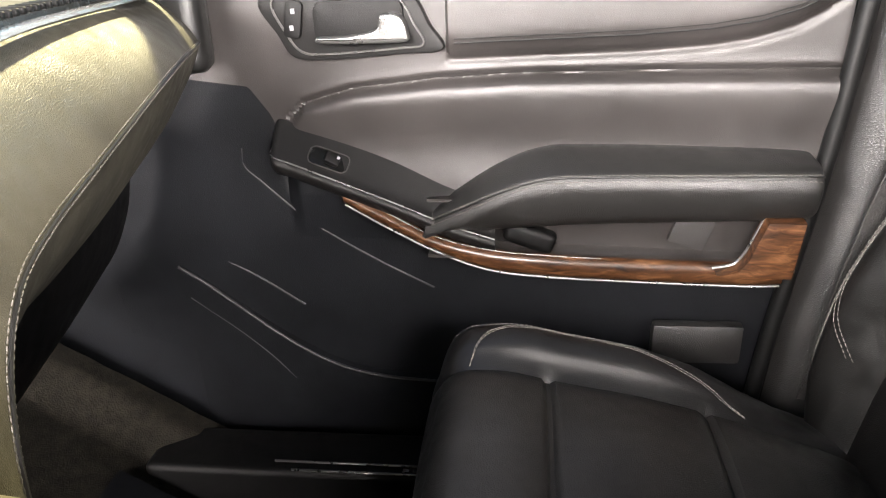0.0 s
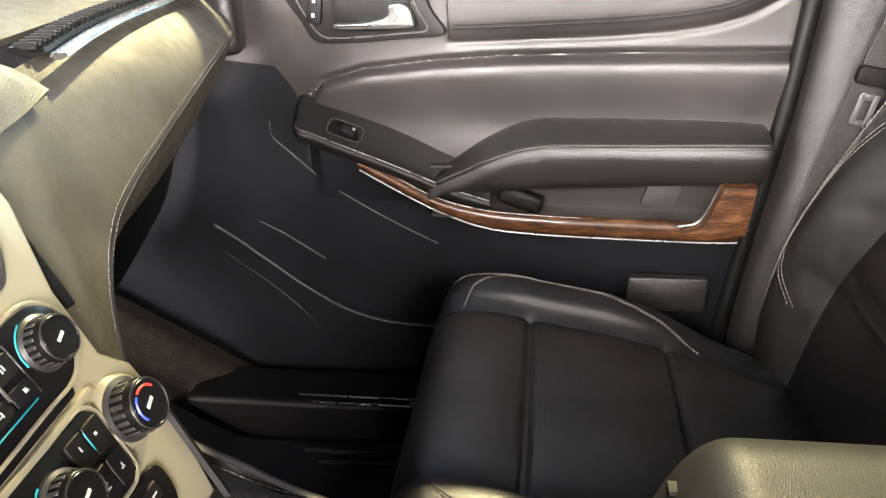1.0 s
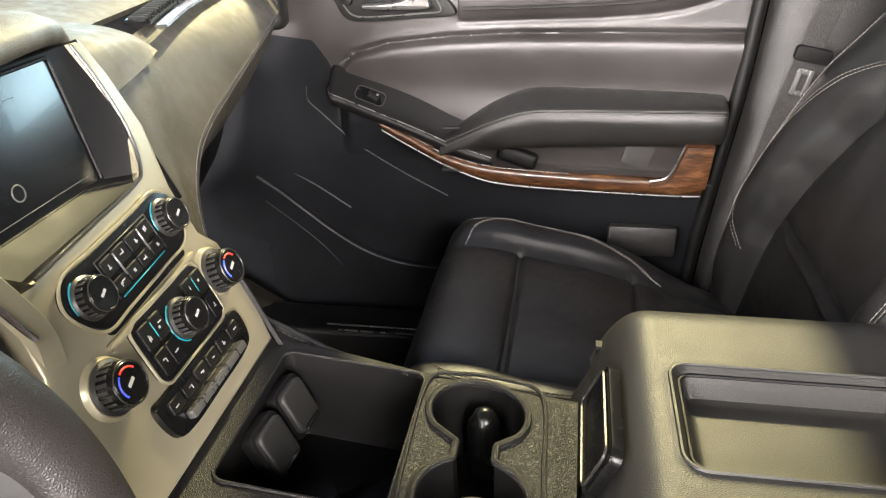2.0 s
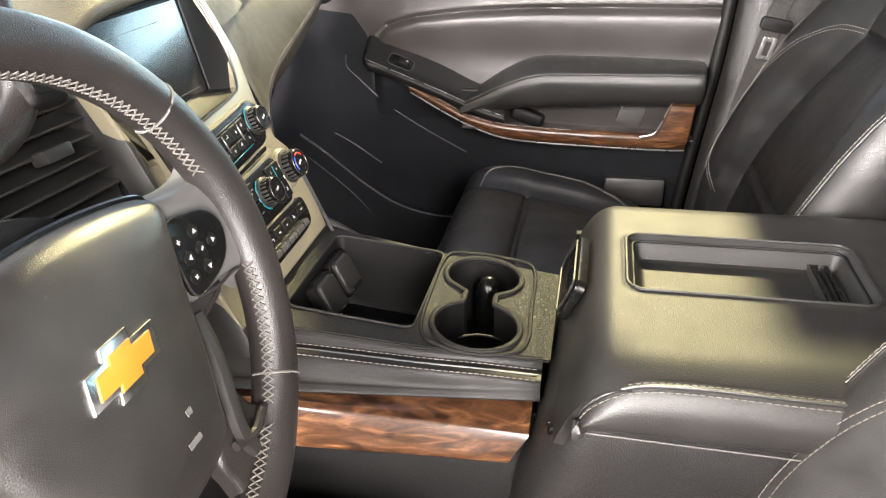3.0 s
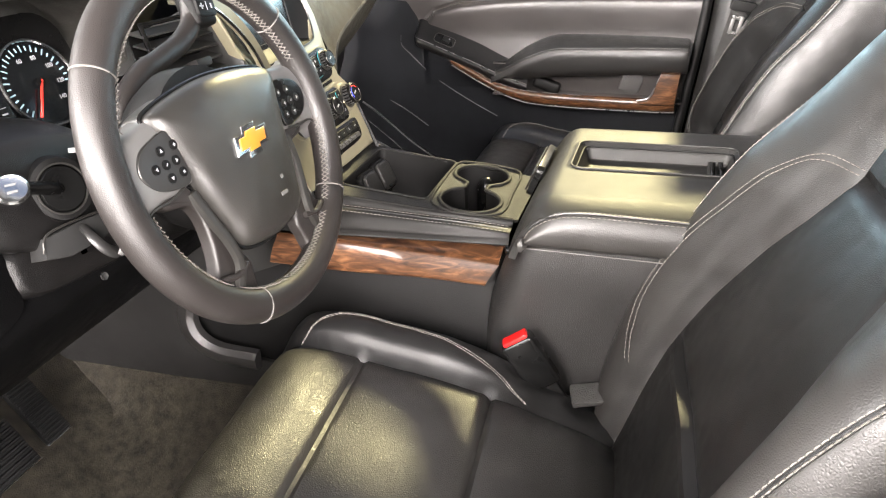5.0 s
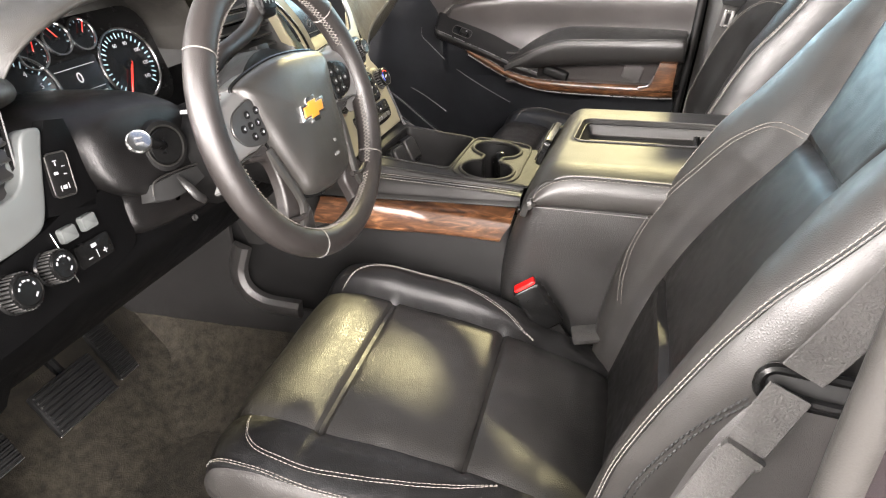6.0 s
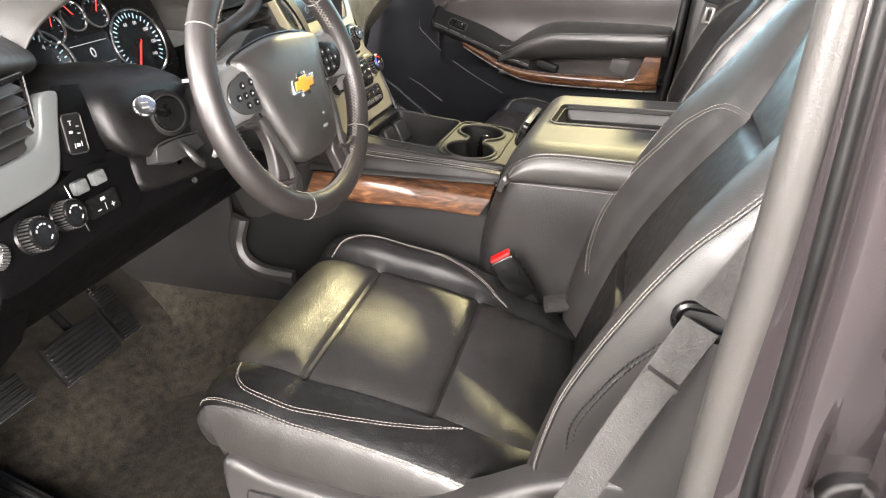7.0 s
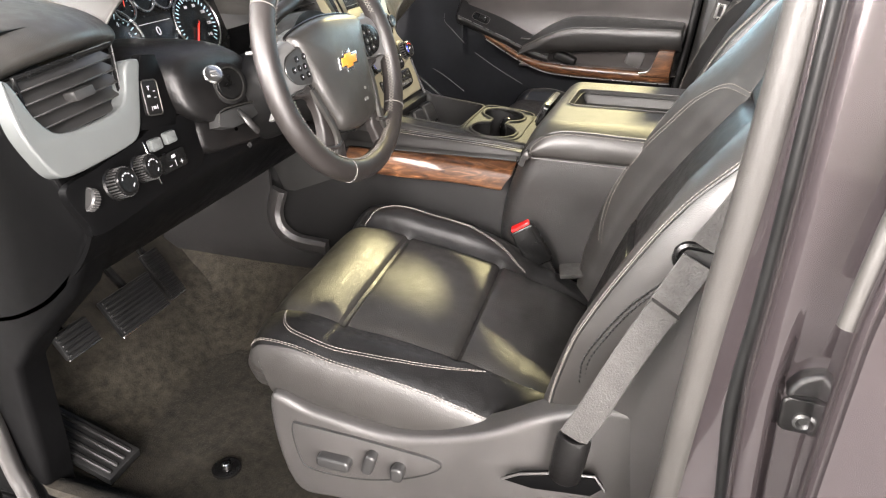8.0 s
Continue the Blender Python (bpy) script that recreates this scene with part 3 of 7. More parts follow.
part("bright_line", tube(wg[3:46, 5] + arr((0, -0.001, 0.001)), 0.0008, 6), SATINDARK, door)
ry = dy(0.37) - 0.05
part("wood_riser", moved(plate([(0.302, 0.402), (0.325, 0.409), (0.336, 0.425), (0.342, 0.445), (0.352, 0.474), (0.394, 0.474), (0.391, 0.44), (0.387, 0.402)], 0.03, 0.003), axes((0, ry, 0), (1, -0.075, 0), (0, 0, 1))), WOOD, door)
part("riser_edge", tube(curve_through([(0.300, ry - 0.001, 0.404), (0.324, ry - 0.002, 0.410), (0.336, ry - 0.003, 0.427), (0.343, ry - 0.004, 0.446), (0.353, ry - 0.004, 0.472)], 24), 0.0022, 8), SATINDARK, door, "bright curved edge")
# pull pocket between armrest and wood
rows = [[(x, dy(x) - 0.036, 0.472), (x, dy(x) + 0.005, 0.468), (x, dy(x) + 0.008, 0.43), (x, dy(x) - 0.004, 0.402), (x, dy(x) - 0.045, 0.400)] for x in (-0.06, 0.06, 0.2, 0.36, 0.40)]
part("pull_pocket", grid_bm(surface(rows, 20, 20)[::-1], thick=0.004), DOORSKIN, door)
part("pull_block", moved(rbox(0.07, 0.03, 0.03, 0.01, 3), pose(0.075, dy(0.07) - 0.012, 0.42, 0, 20, 0)), PLASTIC, door)
part("pull_insert", moved(rbox(0.05, 0.012, 0.07, 0.006), pose(0.285, dy(0.28) - 0.008, 0.445, 0, 18, 0)), GREYPLASTIC, door)
# lower map pocket: its rim falls towards the rear, ridges run along the door below it
def low_y(x, z):
    return dy(x) + 0.10 * max(0, 0.40 - z) ** 1.2


def ridge(name, pts, r, mat_r, proud=0.004):
    part(name, tube([(x, low_y(x, z) - proud, z) for x, _, z in curve_through([(x, 0, z) for x, z in pts], 40)], r, 8), mat_r, door)


rim_c = [(-0.45, 0.345), (-0.41, 0.318), (-0.36, 0.278), (-0.303, 0.232), (-0.235, 0.190), (-0.16, 0.168), (-0.05, 0.163), (0.16, 0.163), (0.33, 0.166)]
rows = [[(x, low_y(x, z) + 0.004, z + 0.004), (x, low_y(x, z) - 0.010, z + 0.001), (x, low_y(x, z) - 0.014, z - 0.006), (x, low_y(x, z) - 0.010, z * 0.72), (x, low_y(x, z) - 0.004, 0.04)] for x, z in rim_c]
part("map_pocket", grid_bm(surface(rows, 24, 60), thick=0.005), MATRUBBER, door, "smooth dark door pocket")
# rim and ridges in lighter plastics, standing in for light caught on their edges
ridge("pocket_rim", rim_c, 0.0022, BOXSIDE, 0.014)
ridge("pocket_ridge", [(-0.44, 0.292), (-0.415, 0.272), (-0.37, 0.236), (-0.325, 0.193), (-0.29, 0.150)], 0.0020, SLAT, 0.014)
ridge("pocket_ridge", [(-0.41, 0.252), (-0.365, 0.218), (-0.325, 0.178), (-0.30, 0.148)], 0.0016, BOXSIDE, 0.013)
ridge("arc_moulding", [(-0.435, 0.372), (-0.39, 0.362), (-0.33, 0.332), (-0.26, 0.285)], 0.0016, BOXSIDE)
ridge("moulding", [(-0.322, 0.53), (-0.322, 0.505), (-0.30, 0.482), (-0.235, 0.425), (-0.145, 0.370), (-0.06, 0.326)], 0.0014, BOXSIDE, 0.002)
part("lower_grip", moved(rbox(0.12, 0.02, 0.06, 0.008), pose(0.30, dy(0.3) - 0.02, 0.275)), BOXSIDE, door)
# handle bezel, lever and lock buttons
HB = axes((-0.15, dy(-0.15) - 0.012, 0.690), (1, -0.075, 0.03), (-0.03, 0.0, 1))
bz = part("handle_bezel", moved(plate(smooth_outline([(-0.118, 0.036), (-0.098, -0.004), (-0.078, -0.034), (-0.03, -0.038), (0.06, -0.034), (0.115, -0.030), (0.10, 0.0), (0.075, 0.040), (0.0, 0.06), (-0.08, 0.060)], 60), 0.012, 0.004), HB), TUNNEL, door, "dark grey handle bezel with a thin rim")
part("rim", moved(tube([(x, y, 0.002) for x, y in smooth_outline([(-0.098, 0.034), (-0.084, -0.002), (-0.066, -0.026), (-0.03, -0.030), (0.06, -0.026), (0.092, -0.022), (0.082, 0.002), (0.062, 0.034), (0.0, 0.05), (-0.07, 0.050)], 60)], 0.0016, 6, closed=True), HB), SATINDARK, bz)
part("cup", moved(plate(rounded(0.115, 0.052, 0.014), 0.004, 0.002), HB @ pose(0.012, 0.008, 0.004)), PLASTIC, bz)
lever = part("handle_lever", moved(plate(smooth_outline([(-0.052, -0.012), (-0.048, -0.019), (0.0, -0.021), (0.058, -0.021), (0.064, -0.012), (0.056, 0.010), (0.032, 0.012), (0.026, -0.004), (0.0, -0.010), (-0.03, -0.012)], 50), 0.012, 0.004, 3), HB @ pose(0.012, 0.004, 0.018)), SATINDARK, door, "satin chrome door lever")
lb = part("lock_switch", moved(plate(rounded(0.022, 0.046, 0.006), 0.004, 0.0015), HB @ pose(-0.072, 0.014, 0.005, 0, 0, -12)), PLASTIC, door, "lock buttons with pale marks")
for k in (-0.010, 0.010):
    part("mark", moved(rbox(0.005, 0.006, 0.0012, 0.0004), HB @ pose(-0.072 + k * 0.2, 0.014 + k, 0.0065)), ICON, lb)
# far pillar: door seal, trim
pillar = thing("pillar_1", "grey trimmed centre pillar behind the passenger door", "pillar", kind="structure")
seal = curve_through([(0.452, 0.792, 0.86), (0.440, 0.792, 0.70), (0.428, 0.79, 0.55), (0.405, 0.788, 0.38), (0.385, 0.785, 0.22), (0.375, 0.782, 0.06)], 40)
part("door_seal", tube(seal, 0.011, 10), RUBBER, pillar, "black rubber door seal")
rows = [[(x + 0.012, 0.80, z), (x + 0.028, 0.778, z), (x + 0.06, 0.764, z), (x + 0.14, 0.762, z), (x + 0.24, 0.78, z)] for x, z in ((0.462, 1.0), (0.446, 0.74), (0.432, 0.55), (0.410, 0.38), (0.392, 0.22), (0.382, 0.02))]
part("trim", grid_bm(surface(rows, 24, 40), thick=0.01), BOXSIDE, pillar, "smooth grey pillar trim")

# ---- driver's side opening: pillar, seals, rear door ----
pl = thing("pillar_2", "grey seal, black gasket and plum paint of the open door frame", "pillar", kind="structure")
LEANX = [(0.568, 1.0), (0.562, 0.85), (0.549, 0.675), (0.536, 0.545), (0.519, 0.32), (0.505, 0.10), (0.49, -0.05)]


def upright(dx, y, r, flat=1.0, n=12, name="seal", mat=RUBBER, label="", straight=0.0):
    path = curve_through([(x * (1 - straight) + straight * 0.58 + dx, y, z) for x, z in LEANX], 60)
    return part(name, sweep(path, ring(r, n, flat), up=(0, -1, 0)), mat, pl, label)


upright(0.006, -0.782, 0.0155, 0.9, 14, "seal_bead", SEALGREY, "smooth grey rounded door seal")
rows = [[(x + 0.045, -0.70, z), (x + 0.028, -0.745, z), (x + 0.012, -0.772, z)] for x, z in LEANX]
part("trim", grid_bm(surface(rows, 12, 30)[:, ::-1], thick=0.01), GREYPLASTIC, pl, "grey inner pillar trim")
def gasket_x(z):
    return float(np.interp(z, [-0.05, 0.25, 0.36, 0.47, 0.57, 0.68, 1.0], [0.590, 0.586, 0.579, 0.571, 0.5785, 0.583, 0.592]))


def ridge_x(z):
    return float(np.interp(z, [-0.05, 0.25, 0.41, 0.51, 0.60, 0.69, 1.0], [0.597, 0.592, 0.584, 0.582, 0.587, 0.591, 0.600]))


rows = []
for x, z in zip(np.interp(np.linspace(-0.05, 1.0, 90), [p[1] for p in LEANX[::-1]], [p[0] for p in LEANX[::-1]]), np.linspace(-0.05, 1.0, 90)):
    g_, r_ = gasket_x(z), ridge_x(z)
    # the face behind the ridge drops into a pocket for the striker
    deep = 0.014 / (1 + math.exp((z - 0.565) / 0.012))
    p0 = r_ + 0.010 + 0.010 * max(0.0, 0.57 - z)
    rows.append(curve_through([(x + 0.014, -0.784, z), (x + 0.020, -0.790, z), (g_ - 0.009, -0.797, z), (g_ - 0.003, -0.795, z), (r_ - 0.006, -0.800, z), (r_ - 0.005, -0.815, z), (r_ - 0.003, -0.826, z), (r_ + 0.002, -0.832, z), (p0, -0.834, z), (p0 + 0.006, -0.8345 + deep * 0.7, z), (p0 + 0.012, -0.835 + deep, z), (p0 + 0.034, -0.838 + deep, z), (0.67, -0.842 + deep, z)], 90))
part("jamb", grid_bm(arr(rows), thick=0.004), PAINT, pl, "glossy plum grey painted jamb")
# thin bead added along the ridge so that it always shows a highlight
part("highlight_bead", sweep(arr([(ridge_x(z) - 0.0005, -0.8305, z) for z in np.linspace(-0.05, 1.0, 40)]), ring(0.0026, 12), up=(0, -1, 0)), PAINT, pl, "added painted bead that catches a highlight")
for dx, y, r, flat in ((-0.0035, -0.803, 0.0065, 0.8), (0.0045, -0.804, 0.0045, 0.9)):
    path = curve_through([(gasket_x(z) + dx, y, z) for z in np.linspace(-0.05, 1.0, 24)], 70)
    part("gasket", sweep(path, ring(r, 10, flat), up=(0, -1, 0)), RUBBER, pl, "black rubber gasket")
st = part("striker", moved(plate(rounded(0.030, 0.036, 0.008), 0.014, 0.003, 3), axes((0.619, -0.829, 0.490), (1, 0, 0), (0, 0, 1))), COLUMN, pl, "dark door striker plate with a bolt")
part("bolt", moved(lathe([(0.0085, 0), (0.0085, 0.003), (0.006, 0.0045), (0.0035, 0.002)], 20), pose(0.623, -0.829, 0.486, 90, 0, 0)), SLAT, st)
part("catch", moved(plate(smooth_outline([(-0.020, -0.013), (-0.017, 0.002), (-0.006, 0.012), (0.012, 0.017), (0.034, 0.018), (0.036, -0.006), (0.01, -0.013)], 42), 0.018, 0.005, 3), axes((0.626, -0.842, 0.528), (1, 0, 0), (0, 0, 1))), COLUMN, st)
rear = thing("rear_door", "plum grey painted rear door, closed", "car door")


def rear_x(z):
    return float(np.interp(z, [-0.1, 0.30, 0.47, 0.53, 0.62, 0.70, 1.0], [0.626, 0.620, 0.622, 0.6245, 0.629, 0.640, 0.700]))


def bulge(z):
    return float(np.interp(z, [-0.1, 0.2, 0.42, 0.60, 0.80, 1.0], [-0.01, 0.014, 0.018, 0.012, 0.0, -0.02]))


rows = []
for z in np.linspace(-0.1, 1.0, 60):
    x, b = rear_x(z), bulge(z)
    rows.append(curve_through([(x + 0.012, -0.872 - b, z), (x + 0.0125, -0.886 - b, z), (x + 0.0165, -0.893 - b, z), (x + 0.03, -0.898 - b, z), (0.9, -0.925 - b, z), (1.5, -0.93 - b, z)], 50))
part("skin", grid_bm(arr(rows), thick=0.004), PAINT, rear, "glossy plum grey painted skin")
rows = []
for z in np.linspace(-0.1, 1.0, 60):
    x, b = rear_x(z), bulge(z)
    rows.append(curve_through([(x + 0.002, -0.852, z), (x, -0.872 - b, z), (x + 0.001, -0.885 - b, z), (x + 0.004, -0.890 - b, z), (x + 0.008, -0.889 - b, z), (x + 0.0095, -0.880 - b, z)], 24))
part("edge_fold", grid_bm(arr(rows), thick=0.0015), PAINT, rear, "bright folded front edge")
part("edge_seal", sweep(arr([(rear_x(z) + 0.0108, -0.884 - bulge(z), z) for z in np.linspace(-0.1, 1.0, 30)]), ring(0.0022, 8), up=(0, -1, 0)), RUBBER, rear)
part("window_seal", sweep(arr([(rear_x(z) - 0.004, -0.874 - bulge(z), z) for z in np.linspace(0.615, 1.0, 20)]), ring(0.0075, 10), up=(0, -1, 0)), SEALGREY, rear, "grey rubber window seal")

# ---- centre console ----
console = thing("centre_console", "black centre console with cup holders, open bin and burl wood flank", "console")
# top deck with its openings: a frame of strips around bin and cups, the deck falls a little to the rear
def deck_z(x):
    return 0.472 - 0.11 * (x + 0.1)


def edge_fall(x):
    """How far the far edge of the deck rolls down."""
    return 0.030 * min(1.0, max(0.0, (x + 0.15) / 0.07))


def seam_y(x):
    """Where the stitched seam runs along the driver's side of the deck."""
    return float(np.interp(x, [-0.17, -0.065, 0.054, 0.17, 0.2], [-0.098, -0.0885, -0.0815, -0.0645, -0.060]))


def near_edge(x):
    return seam_y(x) + 0.006


BIN = dict(x0=-0.098, x1=0.042, y0=-0.046, y1=0.124)


def deck():
    """The deck as a fine sheet with the bin and the joined cup wells cut out."""
    bm = bmesh.new()
    nx, ny = 142, 124
    xs, ys = np.linspace(-0.17, 0.186, nx), np.linspace(-0.092, 0.216, ny)

    def edge(x):
        return np.interp(x, [-0.17, -0.125, -0.06, 0.05, 0.19], [0.176, 0.169, 0.166, 0.152, 0.147])

    def hole(x, y):
        cx = (BIN["x0"] + BIN["x1"]) / 2 + 0.0 * y
        w, h = (BIN["x1"] - BIN["x0"]) / 2, (BIN["y1"] - BIN["y0"]) / 2
        qx, qy = abs(x - cx) - w + 0.012, abs(y - (BIN["y0"] + BIN["y1"]) / 2) - h + 0.012
        if math.hypot(max(qx, 0), max(qy, 0)) < 0.012:
            return True
        return cup_gap(x, y) < 0

    vv = {}
    for i, x in enumerate(xs):
        for j, y in enumerate(ys):
            yy = near_edge(x) + (y + 0.092) * (edge(x) - near_edge(x)) / 0.308
            z = deck_z(x) - edge_fall(x) * (max(0, yy - edge(x) + 0.034) / 0.034) ** 2
            d = abs(cup_gap(x, yy))
            z += 0.0025 * math.exp(-(d / 0.003) ** 2)
            vv[i, j] = (x, yy, z)
    made = {}
    for i in range(nx - 1):
        for j in range(ny - 1):
            q = [(i, j), (i + 1, j), (i + 1, j + 1), (i, j + 1)]
            c = np.mean([vv[k] for k in q], 0)
            if hole(c[0], c[1]):
                continue
            bm.faces.new([made.setdefault(k, bm.verts.new(vv[k])) if k not in made else made[k] for k in q])
    for v in [v for v in bm.verts if not v.link_faces]:
        bm.verts.remove(v)
    bm.normal_update()
    bmesh.ops.smooth_vert(bm, verts=[v for v in bm.verts if v.is_boundary], factor=0.5, use_axis_x=True, use_axis_y=True)
    bmesh.ops.smooth_vert(bm, verts=[v for v in bm.verts if v.is_boundary], factor=0.5, use_axis_x=True, use_axis_y=True)
    bmesh.ops.solidify(bm, geom=bm.faces[:], thickness=0.004)
    return bm


CUP_A, CUP_B, CUP_R = (0.097, 0.082), (0.104, -0.020), 0.0435


def cup_gap(x, y):
    """How far a place lies outside the outline of the two joined cup wells."""
    da = math.hypot((x - CUP_A[0]) / 1.02, (y - CUP_A[1]) / 0.98) - CUP_R
    db = math.hypot(x - CUP_B[0], y - CUP_B[1]) - CUP_R - 0.003
    slot = max(abs(x - 0.1) - 0.017, abs(y - 0.03) - 0.06)
    return min(da, db, slot)


part("deck", deck(), SATIN_DECK, console, "black grained deck with a pale sheen")


def well(outline, z_top, depth, taper=0.93, thick=0.003):
    """A cup-shaped recess under an outline of (x, y)."""
    c = np.mean(arr(outline), 0)
    rows = []
    for k, q in ((1.0, 0.0), (0.995, -0.02), (0.97, -depth * 0.5), (taper, -depth + 0.012), (taper * 0.93, -depth + 0.002), (taper * 0.5, -depth), (0.02, -depth)):
        rows.append([(c[0] + (x - c[0]) * k, c[1] + (y - c[1]) * k, z_top(x) + q) for x, y in outline])
    g = arr(rows)
    return grid_bm(g[:, ::-1], closed=True)


def cup_outline(n=96):
    out = []
    c = (0.1, 0.031)
    for k in range(n):
        a = 2 * math.pi * k / n
        lo, hi = 0.0, 0.14
        d = (math.cos(a), math.sin(a))
        hi = 0.0
        while cup_gap(c[0] + d[0] * hi, c[1] + d[1] * hi) < 0 and hi < 0.14:
            hi += 0.0005
        out.append((c[0] + d[0] * hi, c[1] + d[1] * hi))
    return out


def round_well(c, r, depth):
    n = 40
    return well([(c[0] + r * math.cos(2 * math.pi * k / n), c[1] + r * math.sin(2 * math.pi * k / n)) for k in range(n)], lambda x: deck_z(x) - 0.018, depth, 0.9)


def cup_wall(depth=0.085):
    """The wall that follows the joined outline of the cups, and its floor."""
    o = cup_outline()
    rows = [[(x, y, deck_z(x) + 0.001) for x, y in o], [(x, y, deck_z(x) - 0.004) for x, y in o], [(0.1 + (x - 0.1) * 0.97, 0.031 + (y - 0.031) * 0.985, deck_z(x) - depth * 0.6) for x, y in o],
            [(0.1 + (x - 0.1) * 0.92, 0.031 + (y - 0.031) * 0.96, deck_z(x) - depth) for x, y in o], [(0.1 + (x - 0.1) * 0.5, 0.031 + (y - 0.031) * 0.6, deck_z(x) - depth - 0.001) for x, y in o], [(0.1, 0.031 + (y - 0.031) * 0.3, deck_z(x) - depth - 0.001) for x, y in o]]
    return grid_bm(arr(rows)[:, ::-1], closed=True)


part("cup_holder", cup_wall(), PLASTIC, console, "black plastic twin cup holder")
rim = [(x, y, deck_z(x) + 0.0015) for x, y in cup_outline(140)]
part("cup_rim", tube(rim, 0.0034, 8, closed=True), SATIN_DECK, console, "bright moulded rim")
part("cup_finger", moved(lathe([(0.017, -0.085), (0.0165, -0.04), (0.0145, -0.026), (0.009, -0.016), (0.003, -0.013)], 20), pose(0.100, 0.098, 0.455)), SMOOTH, console)
# bin
bo = rounded(BIN["x1"] - BIN["x0"], BIN["y1"] - BIN["y0"], 0.012, 5, (BIN["x0"] + BIN["x1"]) / 2, (BIN["y0"] + BIN["y1"]) / 2)
part("bin", well(bo, deck_z, 0.095, 0.95), PLASTIC, console, "deep open storage bin")
bin_rim = [(x, y, deck_z(x) + 0.001) for x, y in bo]
part("bin_rim", tube(bin_rim, 0.0016, 6, closed=True), SATIN_DECK, console)
for y in (0.084, 0.030):
    SF = axes((-0.076, y, 0.440), (0.10, 1, 0), (-0.42, 0, 0.90))
    f = part("socket_flap", moved(plate(rounded(0.038, 0.046, 0.008), 0.012, 0.004, 3), SF @ pose(0, 0, 0.006)), SATIN_LID, console, "black socket cover")
    part("socket_frame", moved(plate(rounded(0.046, 0.054, 0.010), 0.012, 0.003), SF), PLASTIC, f)
    part("flap_lip", moved(rbox(0.026, 0.004, 0.004, 0.0012, 1), SF @ pose(0, -0.019, 0.007)), SMOOTH, f)
plate_o = smooth_outline([(0.046, 0.118), (0.075, 0.134), (0.11, 0.136), (0.145, 0.130), (0.156, 0.10), (0.158, 0.03), (0.160, -0.030), (0.148, -0.056), (0.112, -0.0695), (0.074, -0.066), (0.050, -0.044), (0.044, 0.03)], 96)
part("plate_edge", tube([(x, y, deck_z(x) + 0.0008) for x, y in plate_o], 0.0022, 8, closed=True), SATIN_DECK, console, "moulded edge round the cup holders")
for k in (0.72, 0.45):
    ridge_ = [(CUP_B[0] + (CUP_R - 0.004) * math.cos(a), CUP_B[1] + (CUP_R - 0.004) * math.sin(a), deck_z(CUP_B[0]) - 0.085 * k) for a in np.linspace(0, 2 * math.pi, 41)[:-1]]
    part("cup_step", tube(ridge_, 0.0016, 6, closed=True), PLASTIC, console)
# leather pads along both sides of the deck, with double stitching, wood flank below on the driver side
rows = []
for x, zs, ye, ze, yt, zt in ((-0.17, 0.463, -0.135, 0.439, -0.142, 0.428), (-0.055, 0.4545, -0.120, 0.431, -0.1255, 0.4235), (0.059, 0.4465, -0.1045, 0.4265, -0.109, 0.4195), (0.12, 0.440, -0.095, 0.4235, -0.099, 0.4165), (0.178, 0.432, -0.085, 0.4205, -0.089, 0.413)):
    u = seam_y(x)
    rows.append([(x, u + 0.009, deck_z(x) + 0.0008), (x, u + 0.004, zs * 0.4 + deck_z(x) * 0.6), (x, u, zs), (x, u - 0.0165, zs - 0.001), (x, ye * 0.8 + (u - 0.0165) * 0.2, ze + 0.004), (x, ye - 0.002, ze), (x, yt - 0.001, zt + 0.002), (x, yt + 0.004, zt - 0.002)])
fg = surface(rows, 43, 60)
part("side_pad", grid_bm(fg, thick=0.004), PADSKIN, console, "padded black leather edge")
for c in (12, 18):
    part("stitching", stitches(fg[1:-1, c], (0, -0.35, 0.93), 0.0048, 0.0014, 0.0007), THREAD, console, "pale double stitching")
part("welt", tube(fg[1:-1, 15] + arr((0, 0, 0.0004)), 0.0012, 6), LEATHER, console)
# burl wood below: a narrow upper slope, a rounded crease and the upright face, then the dark side
rows = []
for tx, ty, tz, cx, cy, cz, bx, by, bz_ in ((-0.16, -0.141, 0.427, -0.155, -0.158, 0.431, -0.165, -0.170, 0.392), (-0.05, -0.125, 0.4225, -0.048, -0.146, 0.424, -0.055, -0.157, 0.3835), (0.059, -0.1085, 0.419, 0.067, -0.136, 0.414, 0.064, -0.1455, 0.380), (0.172, -0.088, 0.4125, 0.171, -0.122, 0.4005, 0.153, -0.130, 0.369)):
    rows.append([(tx, ty + 0.006, tz), (tx, ty, tz + 0.0005), (tx * 0.5 + cx * 0.5, ty * 0.5 + cy * 0.5, tz * 0.5 + cz * 0.5 + 0.0012), (cx, cy + 0.005, cz + 0.0015), (cx, cy - 0.0005, cz - 0.003), (cx * 0.5 + bx * 0.5, cy * 0.5 + by * 0.5 - 0.002, cz * 0.5 + bz_ * 0.5), (bx, by, bz_), (bx, by + 0.008, bz_ - 0.003)])
part("wood_trim", grid_bm(surface(rows, 36, 40), thick=0.004), WOOD, console, "glossy brown burl wood panel")
rows = [[(x, -0.090, 0.40), (x, -0.112, 0.33), (x, -0.136, 0.2), (x, -0.148, 0.0)] for x in (-0.45, -0.2, 0.0, 0.18)]
part("lower_side", grid_bm(surface(rows, 12, 12), thick=0.01), PLASTIC, console)
